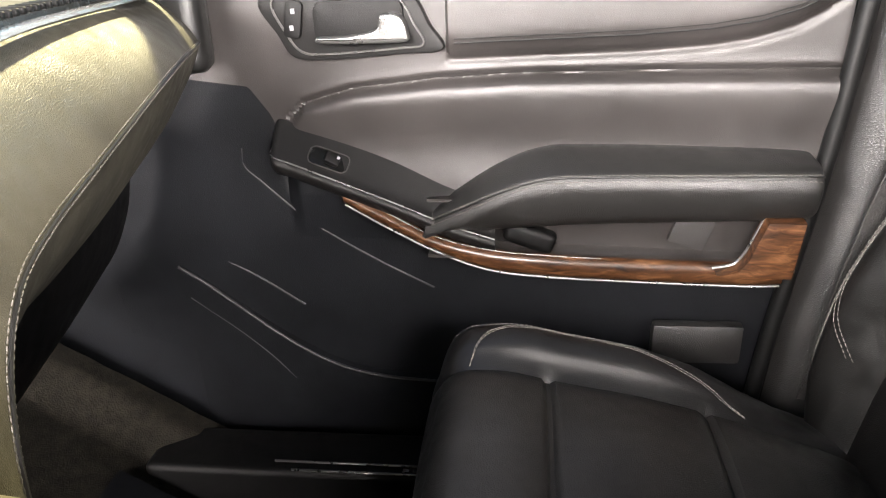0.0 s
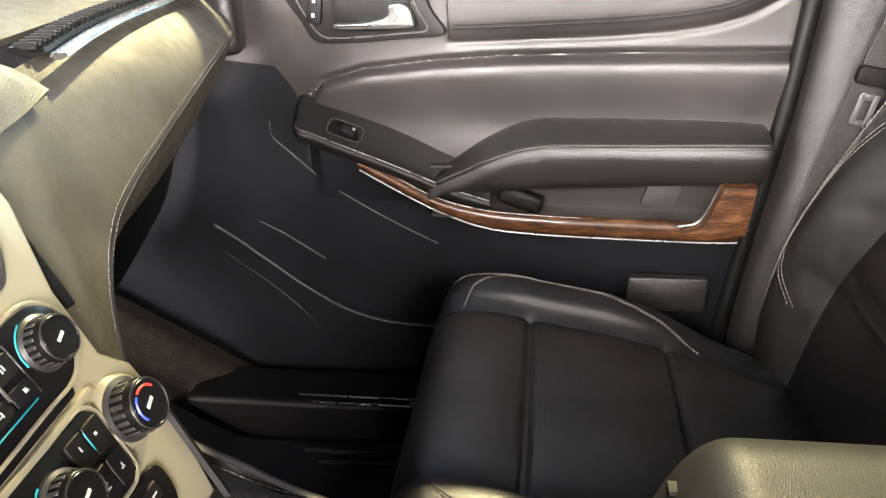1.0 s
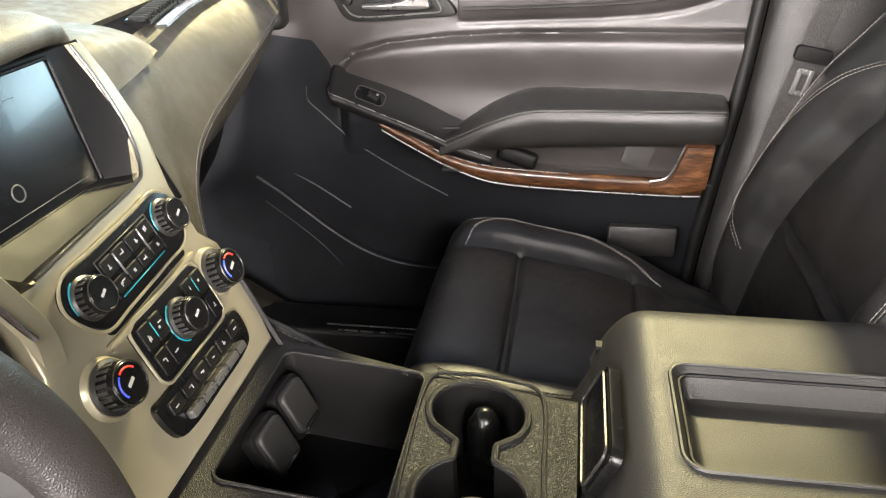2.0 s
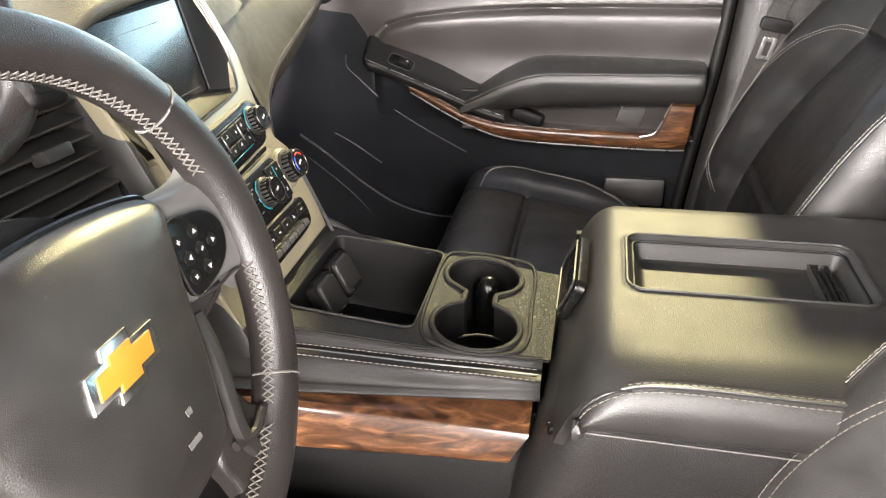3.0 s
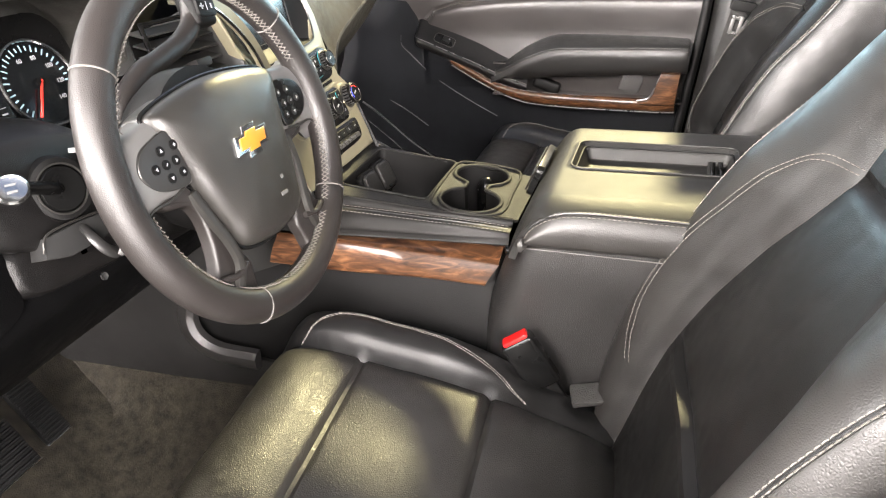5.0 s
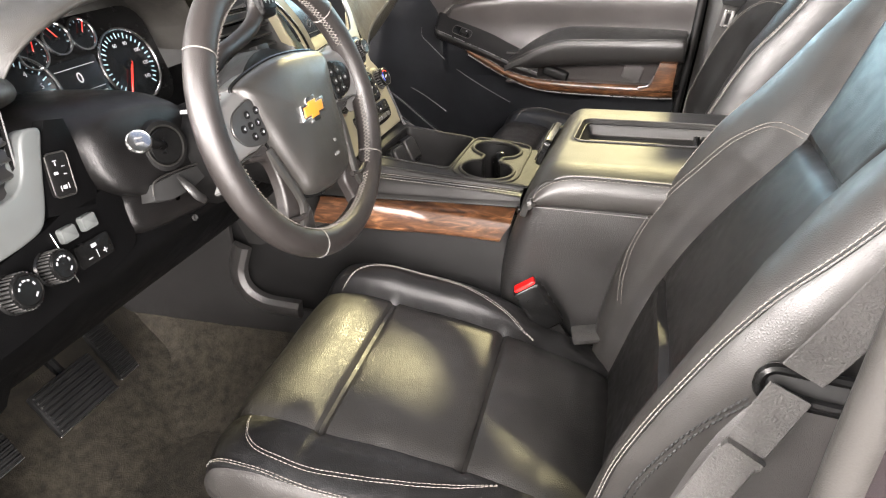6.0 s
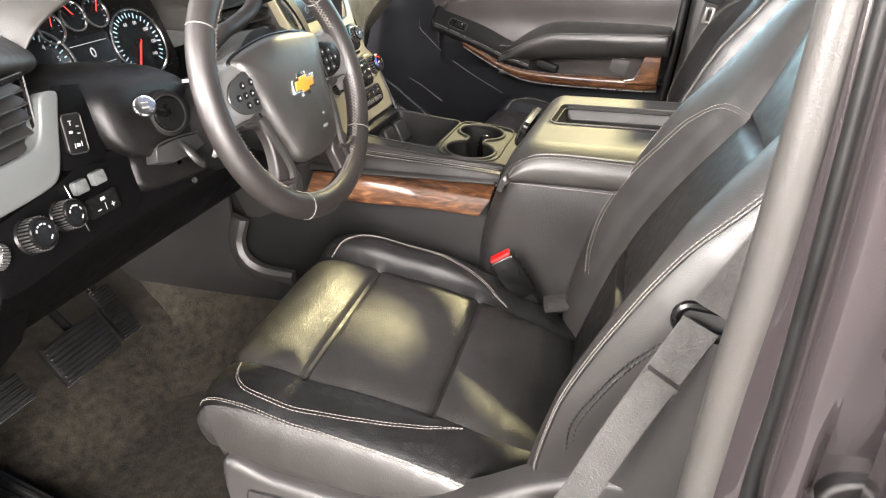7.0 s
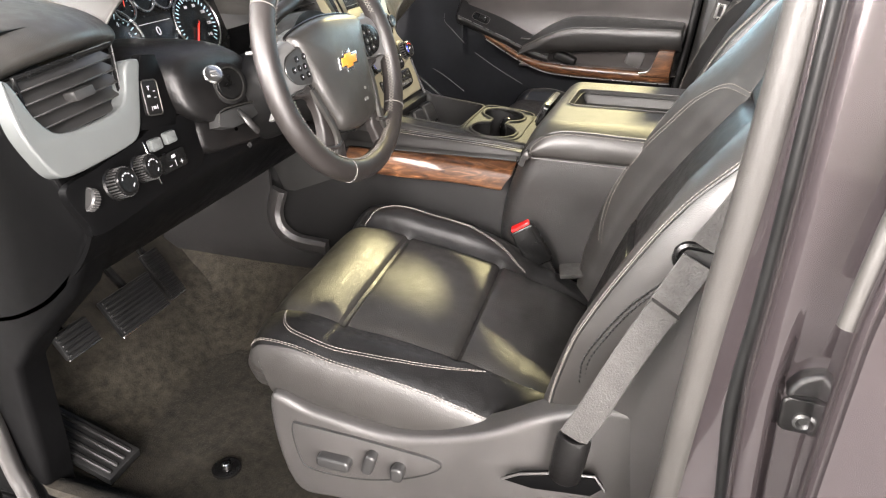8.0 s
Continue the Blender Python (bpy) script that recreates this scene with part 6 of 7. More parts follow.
# spokes with switch pods
for s in (1, -1):
    rows = []
    for x, yt, yb, h in ((0.070, 0.050, -0.014, -0.002), (0.098, 0.050, -0.018, 0.0005), (0.125, 0.046, -0.018, 0.001), (0.148, 0.046, -0.026, -0.001), (0.163, 0.050, -0.040, -0.004)):
        rows.append([(s * x, yt + 0.004, h - 0.024), (s * x, yt, h - 0.005), (s * x, yt * 0.7, h + 0.002), (s * x, (yt + yb) / 2, h + 0.004), (s * x, yb * 0.6, h + 0.003), (s * x, yb, h - 0.005), (s * x, yb - 0.004, h - 0.024)])
    g = surface(rows, 30, 30)
    part("spoke", moved(grid_bm(g if s > 0 else g[::-1], thick=0.004), WM), SILVERBLACK, wheel, "smooth dark spoke")
    pod_o = smooth_outline([(s * 0.090, 0.037), (s * 0.110, 0.036), (s * 0.130, 0.029), (s * 0.139, 0.013), (s * 0.128, -0.004), (s * 0.106, -0.011), (s * 0.087, -0.010), (s * 0.085, 0.012)], 56)
    # left pod in a lighter plastic, standing in for the sky's reflection on it
    pod = part("switch_pod", moved(plate(pod_o if s > 0 else pod_o[::-1], 0.006, 0.0015), WM @ pose(0, 0, 0.0075)), SLAT if s < 0 else SMOOTH, wheel, "spoke switch pod with pale arrows")
    part("pod_rim", moved(tube([(x, y, 0.0065) for x, y in pod_o], 0.0008, 5, closed=True), WM), SPOKE, pod)
    spots = [(0.0135 * math.cos(radians(90 * k)), 0.0125 * math.sin(radians(90 * k)), 90 * k) for k in range(4)] + [(0.0, 0.0, 45), (-s * 0.018, 0.013, 0), (-s * 0.016, -0.012, 60)]
    for k, (du, dv, a) in enumerate(spots):
        b = part("key", moved(lathe([(0.0048, 0), (0.0046, 0.0011), (0.001, 0.0014)], 14), WM @ pose(s * 0.108 + du, 0.012 + dv, 0.0075)), PLASTIC, pod)
        m_ = WM @ pose(s * 0.108 + du, 0.012 + dv, 0.0093, 0, 0, a)
        if k < 4:
            part("arrow", moved(plate([(0.0018, 0.0), (-0.0012, 0.0019), (-0.0012, -0.0019)], 0.0006, 0.0), m_), ICON, b)
        elif k == 4:
            part("mark", moved(rbox(0.003, 0.001, 0.0006, 0.0001, 1), m_), ICON, b)
        else:
            part("mark", moved(rbox(0.0032, 0.0009, 0.0006, 0.0001, 1), m_), ICON, b)
            part("mark", moved(rbox(0.0009, 0.0032, 0.0006, 0.0001, 1), m_), ICON, b)
    part("spoke_trim", moved(tube(curve_through([(s * 0.094, -0.014, 0.002), (s * 0.115, -0.018, 0.003), (s * 0.14, -0.019, 0.002), (s * 0.156, -0.03, -0.001)], 24), 0.0013, 6), WM), SPOKE, wheel, "thin gunmetal edge")
    # lower spoke with a bright inlay
    path = curve_through([(s * 0.086, -0.022, 0.000), (s * 0.081, -0.050, 0.004), (s * 0.072, -0.082, 0.006), (s * 0.070, -0.104, 0.005), (s * 0.078, -0.124, 0.001), (s * 0.085, -0.140, -0.003)], 40)
    out_s = [(s * 0.122, -0.016), (s * 0.094, -0.010), (s * 0.078, -0.030), (s * 0.066, -0.066), (s * 0.055, -0.094), (s * 0.047, -0.110), (s * 0.050, -0.128), (s * 0.058, -0.152), (s * 0.090, -0.150), (s * 0.118, -0.128), (s * 0.112, -0.112), (s * 0.097, -0.100), (s * 0.088, -0.076), (s * 0.086, -0.048), (s * 0.094, -0.032), (s * 0.118, -0.026)]
    so = smooth_outline(out_s if s < 0 else out_s[::-1], 96)
    part("lower_spoke", moved(plate(so, 0.014, 0.005, 3), WM @ pose(0, 0, 0.000)), LEATHER_RIM, wheel, "dark lower spoke")
    part("spoke_ridge", moved(sweep(path, [(-0.006, -0.002), (-0.0045, 0.003), (0.0, 0.0045), (0.0045, 0.003), (0.006, -0.002), (0, -0.004)], up=(0, 0, 1)), WM), SPOKE, wheel, "satin gunmetal spoke inlay")
    part("spoke_foot", moved(tube(curve_through([(s * 0.060, -0.108, 0.004), (s * 0.080, -0.112, 0.006), (s * 0.100, -0.108, 0.003), (s * 0.112, -0.116, -0.002)], 20), 0.0035, 8), WM), LEATHER_RIM, wheel)
part("hub_back", moved(lathe([(0.075, -0.075), (0.085, -0.05), (0.082, -0.02), (0.02, -0.016)], 36), WM), PLASTIC, wheel)

# ---- steering column, ignition and levers ----
col = thing("steering_column", "black plastic steering column shroud with the ignition lock", "steering column")
CMX = axes((-0.033, -0.399, 0.659), (0, 1, 0), (-0.272, 0, 0.962))
rows = []
for d, w, ht, hb in ((-0.066, 0.058, 0.045, -0.062), (-0.10, 0.07, 0.05, -0.08), (-0.16, 0.078, 0.048, -0.092), (-0.23, 0.075, 0.04, -0.09), (-0.30, 0.06, 0.03, -0.07)):
    rows.append([(w * math.cos(a) * (1.0 if abs(math.cos(a)) < 0.8 else 1.04), ht * math.sin(a) if math.sin(a) > 0 else -hb * math.sin(a), d) for a in np.linspace(0, 2 * math.pi, 25)[:-1]])
part("shroud", moved(grid_bm(arr([curve_through(list(np.stack(rows)[:, k]), 24) for k in range(24)]).transpose(1, 0, 2), closed=True), CMX), PLASTIC, col, "black plastic shroud")
def shell(rings, n=40, power=2.8):
    """A rounded block along x from rings of (x, y, z, half width, half height, lean), closed in front."""
    rows = []
    for x, y, z, w, h, lean in rings:
        ring_ = []
        for a in np.linspace(0, 2 * math.pi, n + 1)[:-1]:
            c, q = math.cos(a), math.sin(a)
            k = (abs(c) ** power + abs(q) ** power) ** (-1 / power)
            ring_.append((x + lean * k * q * h, y + w * k * c, z + h * k * q - 0.12 * w * k * c))
        rows.append(ring_)
    g = arr(rows)
    g = np.stack([curve_through(list(g[:, k]), 36) for k in range(n)], 1)
    return grid_bm(g, closed=True, towards=arr((0.5, -0.5, 0.64)))


part("lock_housing", shell([(-0.154, -0.512, 0.640, 0.004, 0.003, -0.3), (-0.156, -0.512, 0.640, 0.05, 0.026, -0.3), (-0.161, -0.512, 0.641, 0.078, 0.042, -0.3), (-0.173, -0.512, 0.642, 0.092, 0.051, -0.3), (-0.210, -0.512, 0.645, 0.098, 0.056, -0.25), (-0.270, -0.512, 0.647, 0.098, 0.054, -0.2), (-0.330, -0.512, 0.648, 0.094, 0.05, -0.2)]), COLUMN, col, "rounded black housing of the ignition lock")
IG = axes((-0.157, -0.511, 0.642), (0.28, 0.96, 0), (-0.25, 0.0, 0.97))
part("lock_boss", moved(lathe([(0.034, -0.03), (0.032, 0.0), (0.029, 0.010), (0.0245, 0.011), (0.0235, 0.002)], 36), IG), PLASTIC, col)
lk = part("lock_barrel", moved(lathe([(0.022, -0.01), (0.022, 0.010), (0.020, 0.013), (0.001, 0.013)], 32), IG), SMOOTH, col, "ignition lock")
part("lock_ring", moved(tube([(0.0235 * math.cos(a), 0.0235 * math.sin(a), 0.0105) for a in np.linspace(0, 2 * math.pi, 37)[:-1]], 0.0011, 6, closed=True), IG), SPOKE, lk)
kk = thing("ignition_key", "silver and black ignition key in the lock", "key")
KM = axes((-0.106, -0.600, 0.681), (0.62, 0.78, 0), (-0.5, 0.35, 0.8))
part("key_bow", tube(arr([(-0.150, -0.515, 0.645), (-0.128, -0.558, 0.664), (-0.110, -0.596, 0.679)]), 0.006, 10), SMOOTH, kk, "black key bow")
part("key_head", moved(lathe([(0.0105, -0.008), (0.0128, -0.004), (0.0128, 0.0), (0.0112, 0.002), (0.0098, 0.0015), (0.001, 0.002)], 32), KM), CHROME, kk, "round bright key head")
part("key_print", moved(rbox(0.008, 0.0016, 0.0006, 0.0002, 1), KM @ pose(0, 0.003, 0.0022)), PRINT_DIM, kk)
part("key_print", moved(rbox(0.008, 0.002, 0.0006, 0.0002, 1), KM @ pose(0, -0.003, 0.0022)), PRINT_DIM, kk)
part("lower_shroud", shell([(-0.158, -0.500, 0.572, 0.004, 0.003, -0.2), (-0.160, -0.500, 0.572, 0.06, 0.018, -0.2), (-0.165, -0.500, 0.572, 0.078, 0.026, -0.2), (-0.182, -0.500, 0.572, 0.088, 0.031, -0.2), (-0.242, -0.50, 0.572, 0.09, 0.034, -0.2), (-0.312, -0.50, 0.574, 0.088, 0.034, -0.2)], power=4.0), COLUMN, col, "black lower column shroud")
TL = axes((-0.146, -0.512, 0.597), (0.02, 1, -0.12), (-0.25, 0, 0.97))
# black plate laid on the shroud in place of a shaded recess
part("recess_plate", moved(plate([(-0.048, -0.010), (-0.042, 0.008), (0.0, 0.012), (0.046, 0.012), (0.050, -0.004), (0.02, -0.012), (-0.02, -0.016)], 0.02, 0.002), TL @ pose(0, 0, 0.006)), SEAM_RECESS_DARK, col, "black plate standing in for the shaded recess under the column")
part("recess_edge", moved(tube(curve_through([(-0.050, -0.004, 0.008), (-0.040, 0.011, 0.008), (0.0, 0.0145, 0.008), (0.048, 0.014, 0.008)], 20), 0.0012, 6), TL), SPOKE, col)
part("tilt_lever", moved(tube(curve_through([(0.004, 0.006, 0.004), (0.0, -0.006, 0.016), (0.006, -0.020, 0.020), (0.020, -0.028, 0.016)], 20), 0.006, 10, flat=0.6), TL), SLAT, col, "black tilt lever")
part("lower_screw", moved(lathe([(0.004, 0), (0.004, 0.002), (0.002, 0.001)], 14), TL @ pose(0.006, -0.046, 0.004)), SEAM_RECESS_DARK, col)
# shift lever on the column, towards the passenger
sh = thing("shift_lever", "black column shift lever with plus and minus buttons", "shift lever")
part("arm", tube(curve_through([(-0.172, -0.400, 0.670), (-0.170, -0.387, 0.690), (-0.168, -0.349, 0.713), (-0.168, -0.319, 0.719), (-0.170, -0.271, 0.730), (-0.173, -0.240, 0.748), (-0.180, -0.228, 0.777), (-0.188, -0.222, 0.81)], 48), 0.0118, 14), LEATHER_RIM, sh)
GR = axes((-0.164, -0.226, 0.762), (0.12, 0.97, -0.12), (-0.3, 0.1, 0.93))
part("grip", moved(rbox(0.036, 0.05, 0.03, 0.009, 3), GR @ pose(0, 0.004, -0.010)), PLASTIC, sh)
tap = part("tap_switch", moved(plate(rounded(0.03, 0.024, 0.005), 0.004, 0.0015), GR @ pose(0, 0, 0.0075)), PLASTIC, sh, "plus and minus button")
for w, h, x in ((0.007, 0.002, -0.008), (0.002, 0.007, -0.008), (0.0012, 0.010, 0.0), (0.0025, 0.006, 0.008)):
    part("mark", moved(rbox(w, h, 0.0006, 0.0002, 1), GR @ pose(x, 0, 0.0079)), ICON, tap)

# ---- pedals and floor fittings ----
def ribbed(name, label, at, w, h, n, across=False):
    p = thing(name, label, "pedal", "pedals", at=at)
    part("plate", moved(rbox(w, h, 0.012, 0.004), pose(0, 0, 0)), RUBBER, p)
    for k in range(n):
        q = (k + 0.5) / n - 0.5
        part("rib", moved(rbox(w * 0.94, h / n * 0.5, 0.005, 0.0012, 1), pose(0, q * h * 0.95, 0.007)), RUBBER, p)
    part("edge", moved(rbox(w * 1.02, 0.003, 0.004, 0.001, 1), pose(0, -h / 2 - 0.001, 0.003)), CHROME, p, "bright worn edge")
    return p


PED = lambda x, y, z, yaw=0: axes((x, y, z), (0, 1, 0), (-0.55, 0, 0.83))
bp = ribbed("brake_pedal", "black ribbed rubber brake pedal with a bright edge", PED(-0.475, -0.470, 0.186), 0.13, 0.078, 8)
part("arm", tube(arr([(0.02, 0.03, -0.02), (0.02, 0.18, -0.05), (0.02, 0.32, -0.02)]), 0.009, 8), SMOOTH, bp)
ap = ribbed("accelerator_pedal", "black ribbed accelerator pedal", PED(-0.525, -0.333, 0.172), 0.046, 0.11, 16)
part("arm", tube(arr([(0.0, 0.05, -0.01), (0.0, 0.14, -0.03), (0.0, 0.25, -0.02)]), 0.008, 8), SMOOTH, ap)
pp = ribbed("parking_brake_pedal", "small black ribbed parking brake pedal", PED(-0.358, -0.706, 0.281), 0.065, 0.045, 5)
part("arm", tube(arr([(0.0, 0.0, -0.01), (0.0, 0.08, -0.06), (0.0, 0.2, -0.12)]), 0.008, 8), SMOOTH, pp)
fr = thing("foot_rest", "black ribbed foot rest on the carpet", "foot rest")
FRM = axes((-0.447, -0.703, 0.060), (0.96, -0.03, -0.24), (0.0, 1, 0.2))
part("tread", moved(rbox(0.25, 0.070, 0.02, 0.005), FRM), RUBBER, fr)
for k in (-0.023, -0.0077, 0.0077, 0.023):
    part("rib", moved(rbox(0.235, 0.008, 0.006, 0.002, 1), FRM @ pose(0, k, 0.011)), RUBBER, fr)
pin = thing("mat_fastener", "round black carpet fastener with a metal pin", "fastener", at=pose(-0.182, -0.632, 0.004))
part("disc", lathe([(0.025, 0), (0.0245, 0.005), (0.018, 0.008), (0.009, 0.006), (0.008, 0.009)], 28), SMOOTH, pin)
part("pin", moved(lathe([(0.007, 0), (0.007, 0.012), (0.005, 0.014)], 16), pose(0, 0, 0)), CHROME, pin)
# moulded pocket at the front of the tunnel
tp = thing("tunnel_pocket", "grey moulded panel with an open pocket at the tunnel", "trim panel")
part("panel", moved(plate([(-0.66, 0.38), (-0.352, 0.38), (-0.352, 0.30), (-0.352, 0.265), (-0.338, 0.228), (-0.297, 0.203), (-0.2, 0.195), (-0.1, 0.193), (-0.1, 0.137), (-0.66, 0.137)], 0.008, 0.004), axes((0, -0.158, 0), (1, 0.02, 0), (0, 0.03, 1))), TUNNEL, tp)
part("carpet_side", grid_bm(surface([[(x, -0.150, 0.16), (x, -0.168, 0.125), (x, -0.205, 0.07), (x, -0.27, 0.025 + carpet_rise(x, -0.3) * 0.6), (x, -0.36, -0.006 + carpet_rise(x, -0.36))] for x in (-0.70, -0.4, -0.2, 0.1)], 20, 30), thick=0.006), CARPET, tp, "dark carpet rising up the tunnel")
part("pocket_lip", sweep(curve_through([(-0.33, -0.158, 0.32), (-0.345, -0.162, 0.27), (-0.335, -0.164, 0.23), (-0.295, -0.165, 0.205), (-0.22, -0.165, 0.20)], 30), [(-0.018, -0.008), (-0.017, 0.004), (-0.008, 0.011), (0.006, 0.010), (0.016, 0.003), (0.018, -0.008)], up=(0, -1, 0)), BOXSIDE, tp, "smooth grey pocket lip")

# ---- seats ----
def section_at(ctrl, n):
    """Columns across a pad from (offset from the middle, height) pairs of one half, mirrored."""
    half = curve_through([(a, b, 0) for a, b in ctrl], n)[:, :2]
    left = half[::-1].copy()
    left[:, 0] *= -1
    return np.vstack([left, half[1:]])


def pad_grid(spine, flat, full, lift, wide, n_across, n_along, seams_across=(), seam_side=0.158, dip=0.0045, puff=0.006, low=1.0, creases=0.0, taper=((0, 1), (9, 1))):
    """A seat pad: a cross section carried along a spine in x and z. flat, full: half sections without and with bolsters; lift, wide: by how much
    the bolster stands up and the width holds, along the spine."""
    sp = curve_through([(x, 0, z) for x, z in spine], n_along)
    tan = np.gradient(sp, axis=0)
    tan /= np.linalg.norm(tan, axis=1)[:, None]
    nor = np.stack([-tan[:, 2], np.zeros(n_along), tan[:, 0]], 1)
    s0, s1 = section_at(flat, n_across), section_at(full, n_across)
    tt = np.linspace(0, 1, n_along)
    lf = np.interp(tt, *zip(*lift))
    wd = np.interp(tt, *zip(*wide))
    d = np.r_[0, np.cumsum(np.linalg.norm(np.diff(sp, axis=0), axis=1))]
    d /= d[-1]
    g = np.zeros((n_along, 2 * n_across - 1, 3))
    for i in range(n_along):
        up = (lf[i] * np.where(s0[:, 0] < 0, low, 1.0))[:, None]
        s = s0 * (1 - up) + s1 * up
        y, h = s[:, 0] * wd[i], s[:, 1].copy()
        h -= dip * np.exp(-((np.abs(s[:, 0]) - seam_side) / 0.0045) ** 2)
        for q in seams_across:
            w = dip * 1.4 * np.exp(-((d[i] - q) / 0.006) ** 2) - 0.5 * dip * np.exp(-((d[i] - q) / 0.05) ** 2) * 0
            h -= w * (np.abs(s[:, 0]) < seam_side)
        ends = (0.22,) + tuple(seams_across) + (0.98,)
        for q0, q1 in zip(ends, ends[1:]):
            if q0 < d[i] < q1:
                h += puff * math.sin(math.pi * (d[i] - q0) / (q1 - q0)) ** 0.6 * np.clip(1 - (np.abs(s[:, 0]) / seam_side) ** 4, 0, 1)
        if creases:
            h += np.array([creases * (noise.noise((d[i] * 9, a * 16, 2.0)) + 0.6 * noise.noise((d[i] * 26, a * 30, 5.0))) for a in s[:, 0]]) * np.interp(d[i], [0.2, 0.3, 0.66, 0.72, 1.0], [0.2, 0.5, 0.6, 1.5, 1.5])
        k = float(np.interp(sp[i, 2], *zip(*taper)))
        y = np.sign(y) * np.interp(np.abs(y), [0, seam_side, 0.245, 9], [0, seam_side * k, 0.245, 9])
        g[i] = sp[i] + nor[i] * h[:, None]
        g[i, :, 1] += y
    return g, nor


def seat(name, label, at, back_lean=0.0, driver=False):
    ob = thing(name, label, "car seat", "front seats", at=at)
    na, nl = 46, 150
    flat = [(0, 0.0), (0.08, 0.001), (0.158, 0.0), (0.19, -0.002), (0.222, -0.008), (0.246, -0.020), (0.255, -0.05), (0.252, -0.08), (0.24, -0.10)]
    full = [(0, 0.0), (0.08, 0.002), (0.158, 0.002), (0.185, 0.022), (0.215, 0.026), (0.244, 0.006), (0.254, -0.03), (0.252, -0.07), (0.24, -0.10)]
    spine = [(-0.100, 0.185), (-0.142, 0.215), (-0.152, 0.268), (-0.125, 0.312), (-0.07, 0.318), (0.0, 0.304), (0.085, 0.290), (0.17, 0.270), (0.25, 0.245), (0.31, 0.225), (0.35, 0.20)]
    lift = [(0, 0), (0.24, 0.0), (0.34, 0.7), (0.45, 1), (0.6, 1), (0.68, 0.75), (0.76, 0.2), (0.82, 0), (1, 0)]
    wide = [(0, 0.86), (0.12, 0.93), (0.25, 0.99), (0.5, 1.0), (0.8, 0.95), (1, 0.9)]
    g, nor = pad_grid(spine, flat, full, lift, wide, na, nl, seams_across=(0.415, 0.69), dip=0.0055, puff=0.009, low=0.3 if driver else 1.0, creases=0.0021 if driver else 0.001)
    m = na - 1
    half = section_at(flat, na)[:, 0]
    wide_at = int(np.argmax(half[m:]))
    k = int(np.argmin(np.abs(half[m:] - 0.158)))
    part("cushion", grid_bm(g[:, m - k:m + k + 1], thick=0.006, towards=arr((0.1, 0, 9))), LEATHER_SEAT, ob, "smooth black leather cushion with seams across")
    part("bolster", grid_bm(g[:, m + k:], thick=0.006, towards=arr((0.1, 0, 9))), LEATHER, ob)
    e_ = m - int(np.argmin(np.abs(half[m:m + wide_at + 1] - 0.243)))
    part("bolster", grid_bm(g[:, e_:m - k + 1], thick=0.0015, towards=arr((0.1, 0, 9))), LEATHER_WORN if driver else LEATHER, ob, "creased and worn outer bolster" if driver else "")
    part("cushion_side", grid_bm(g[:, :e_ + 1], thick=0.0015, towards=arr((0.1, 0, 9))), LEATHER_SIDE_LIT, ob)

    def seam(grid, line, name_, lift=0.0005, front=None):
        """Thread along columns (as a half width) and rows of a pad."""
        pts, ns = [], []
        for r, c in line:
            r0, c0 = min(int(r), grid.shape[0] - 2), min(int(c), grid.shape[1] - 2)
            fr, fc = r - r0, c - c0
            p = (grid[r0, c0] * (1 - fr) + grid[r0 + 1, c0] * fr) * (1 - fc) + (grid[r0, c0 + 1] * (1 - fr) + grid[r0 + 1, c0 + 1] * fr) * fc
            n = np.cross(grid[r0 + 1, c0] - grid[r0, c0], grid[r0, c0 + 1] - grid[r0, c0])
            pts.append(p)
            ns.append(-n / (np.linalg.norm(n) + 1e-9))
        ns = arr(ns)
        if front:
            ns *= np.where((ns * arr(front)).sum(1) < 0, -1.0, 1.0)[:, None]
        elif float((ns[len(ns) // 2] * (pts[len(ns) // 2] - grid.mean((0, 1)))).sum()) < 0:
            ns = -ns
        return part(name_, stitches(pts, ns, 0.0048, 0.0012, 0.0007, lift), THREAD, ob, "pale double stitching")

    def col(s):
        return m + (np.sign(s) or 1) * float(np.interp(abs(s), half[m:m + wide_at + 1], np.arange(wide_at + 1)))

    for sg in (1, -1):
        for off in (0.0, 0.0045):
            loop = [(0.338 * nl, sg * (0.160 + off * 0.3)), (0.352 * nl, sg * (0.182 + off)), (0.37 * nl, sg * (0.202 + off)), (0.41 * nl, sg * (0.217 + off)), (0.50 * nl, sg * (0.221 + off)), (0.60 * nl, sg * (0.212 + off)), (0.68 * nl, sg * (0.190 + off)), (0.74 * nl, sg * (0.162 + off * 0.4))]
            c = curve_through([(a, b, 0) for a, b in loop], 120)
            seam(g, [(a, col(b)) for a, b, _ in c], "stitching")
        if sg < 0 or not driver:
            for off in (0.0, 0.0022):
                seam(g, [(r, col(sg * (off + float(np.interp(r / nl, [0.25, 0.40, 0.6], [0.230, 0.237, 0.243]))))) for r in np.linspace(0.262 * nl, 0.78 * nl, 140)], "stitching", 0.0012)
    # backrest
    bspine = [(0.315, 0.19), (0.335, 0.25), (0.36, 0.33), (0.395, 0.42), (0.445, 0.52), (0.50, 0.62), (0.55, 0.72), (0.59, 0.81), (0.615, 0.88), (0.65, 0.905), (0.69, 0.89)]
    bspine = [(x + back_lean * (z - 0.2), z) for x, z in bspine]
    bflat = [(0, 0.0), (0.08, 0.0), (0.15, 0.002), (0.185, 0.006), (0.215, 0.0), (0.24, -0.015), (0.25, -0.04), (0.25, -0.085), (0.236, -0.12), (0.15, -0.135), (0.0, -0.14)]
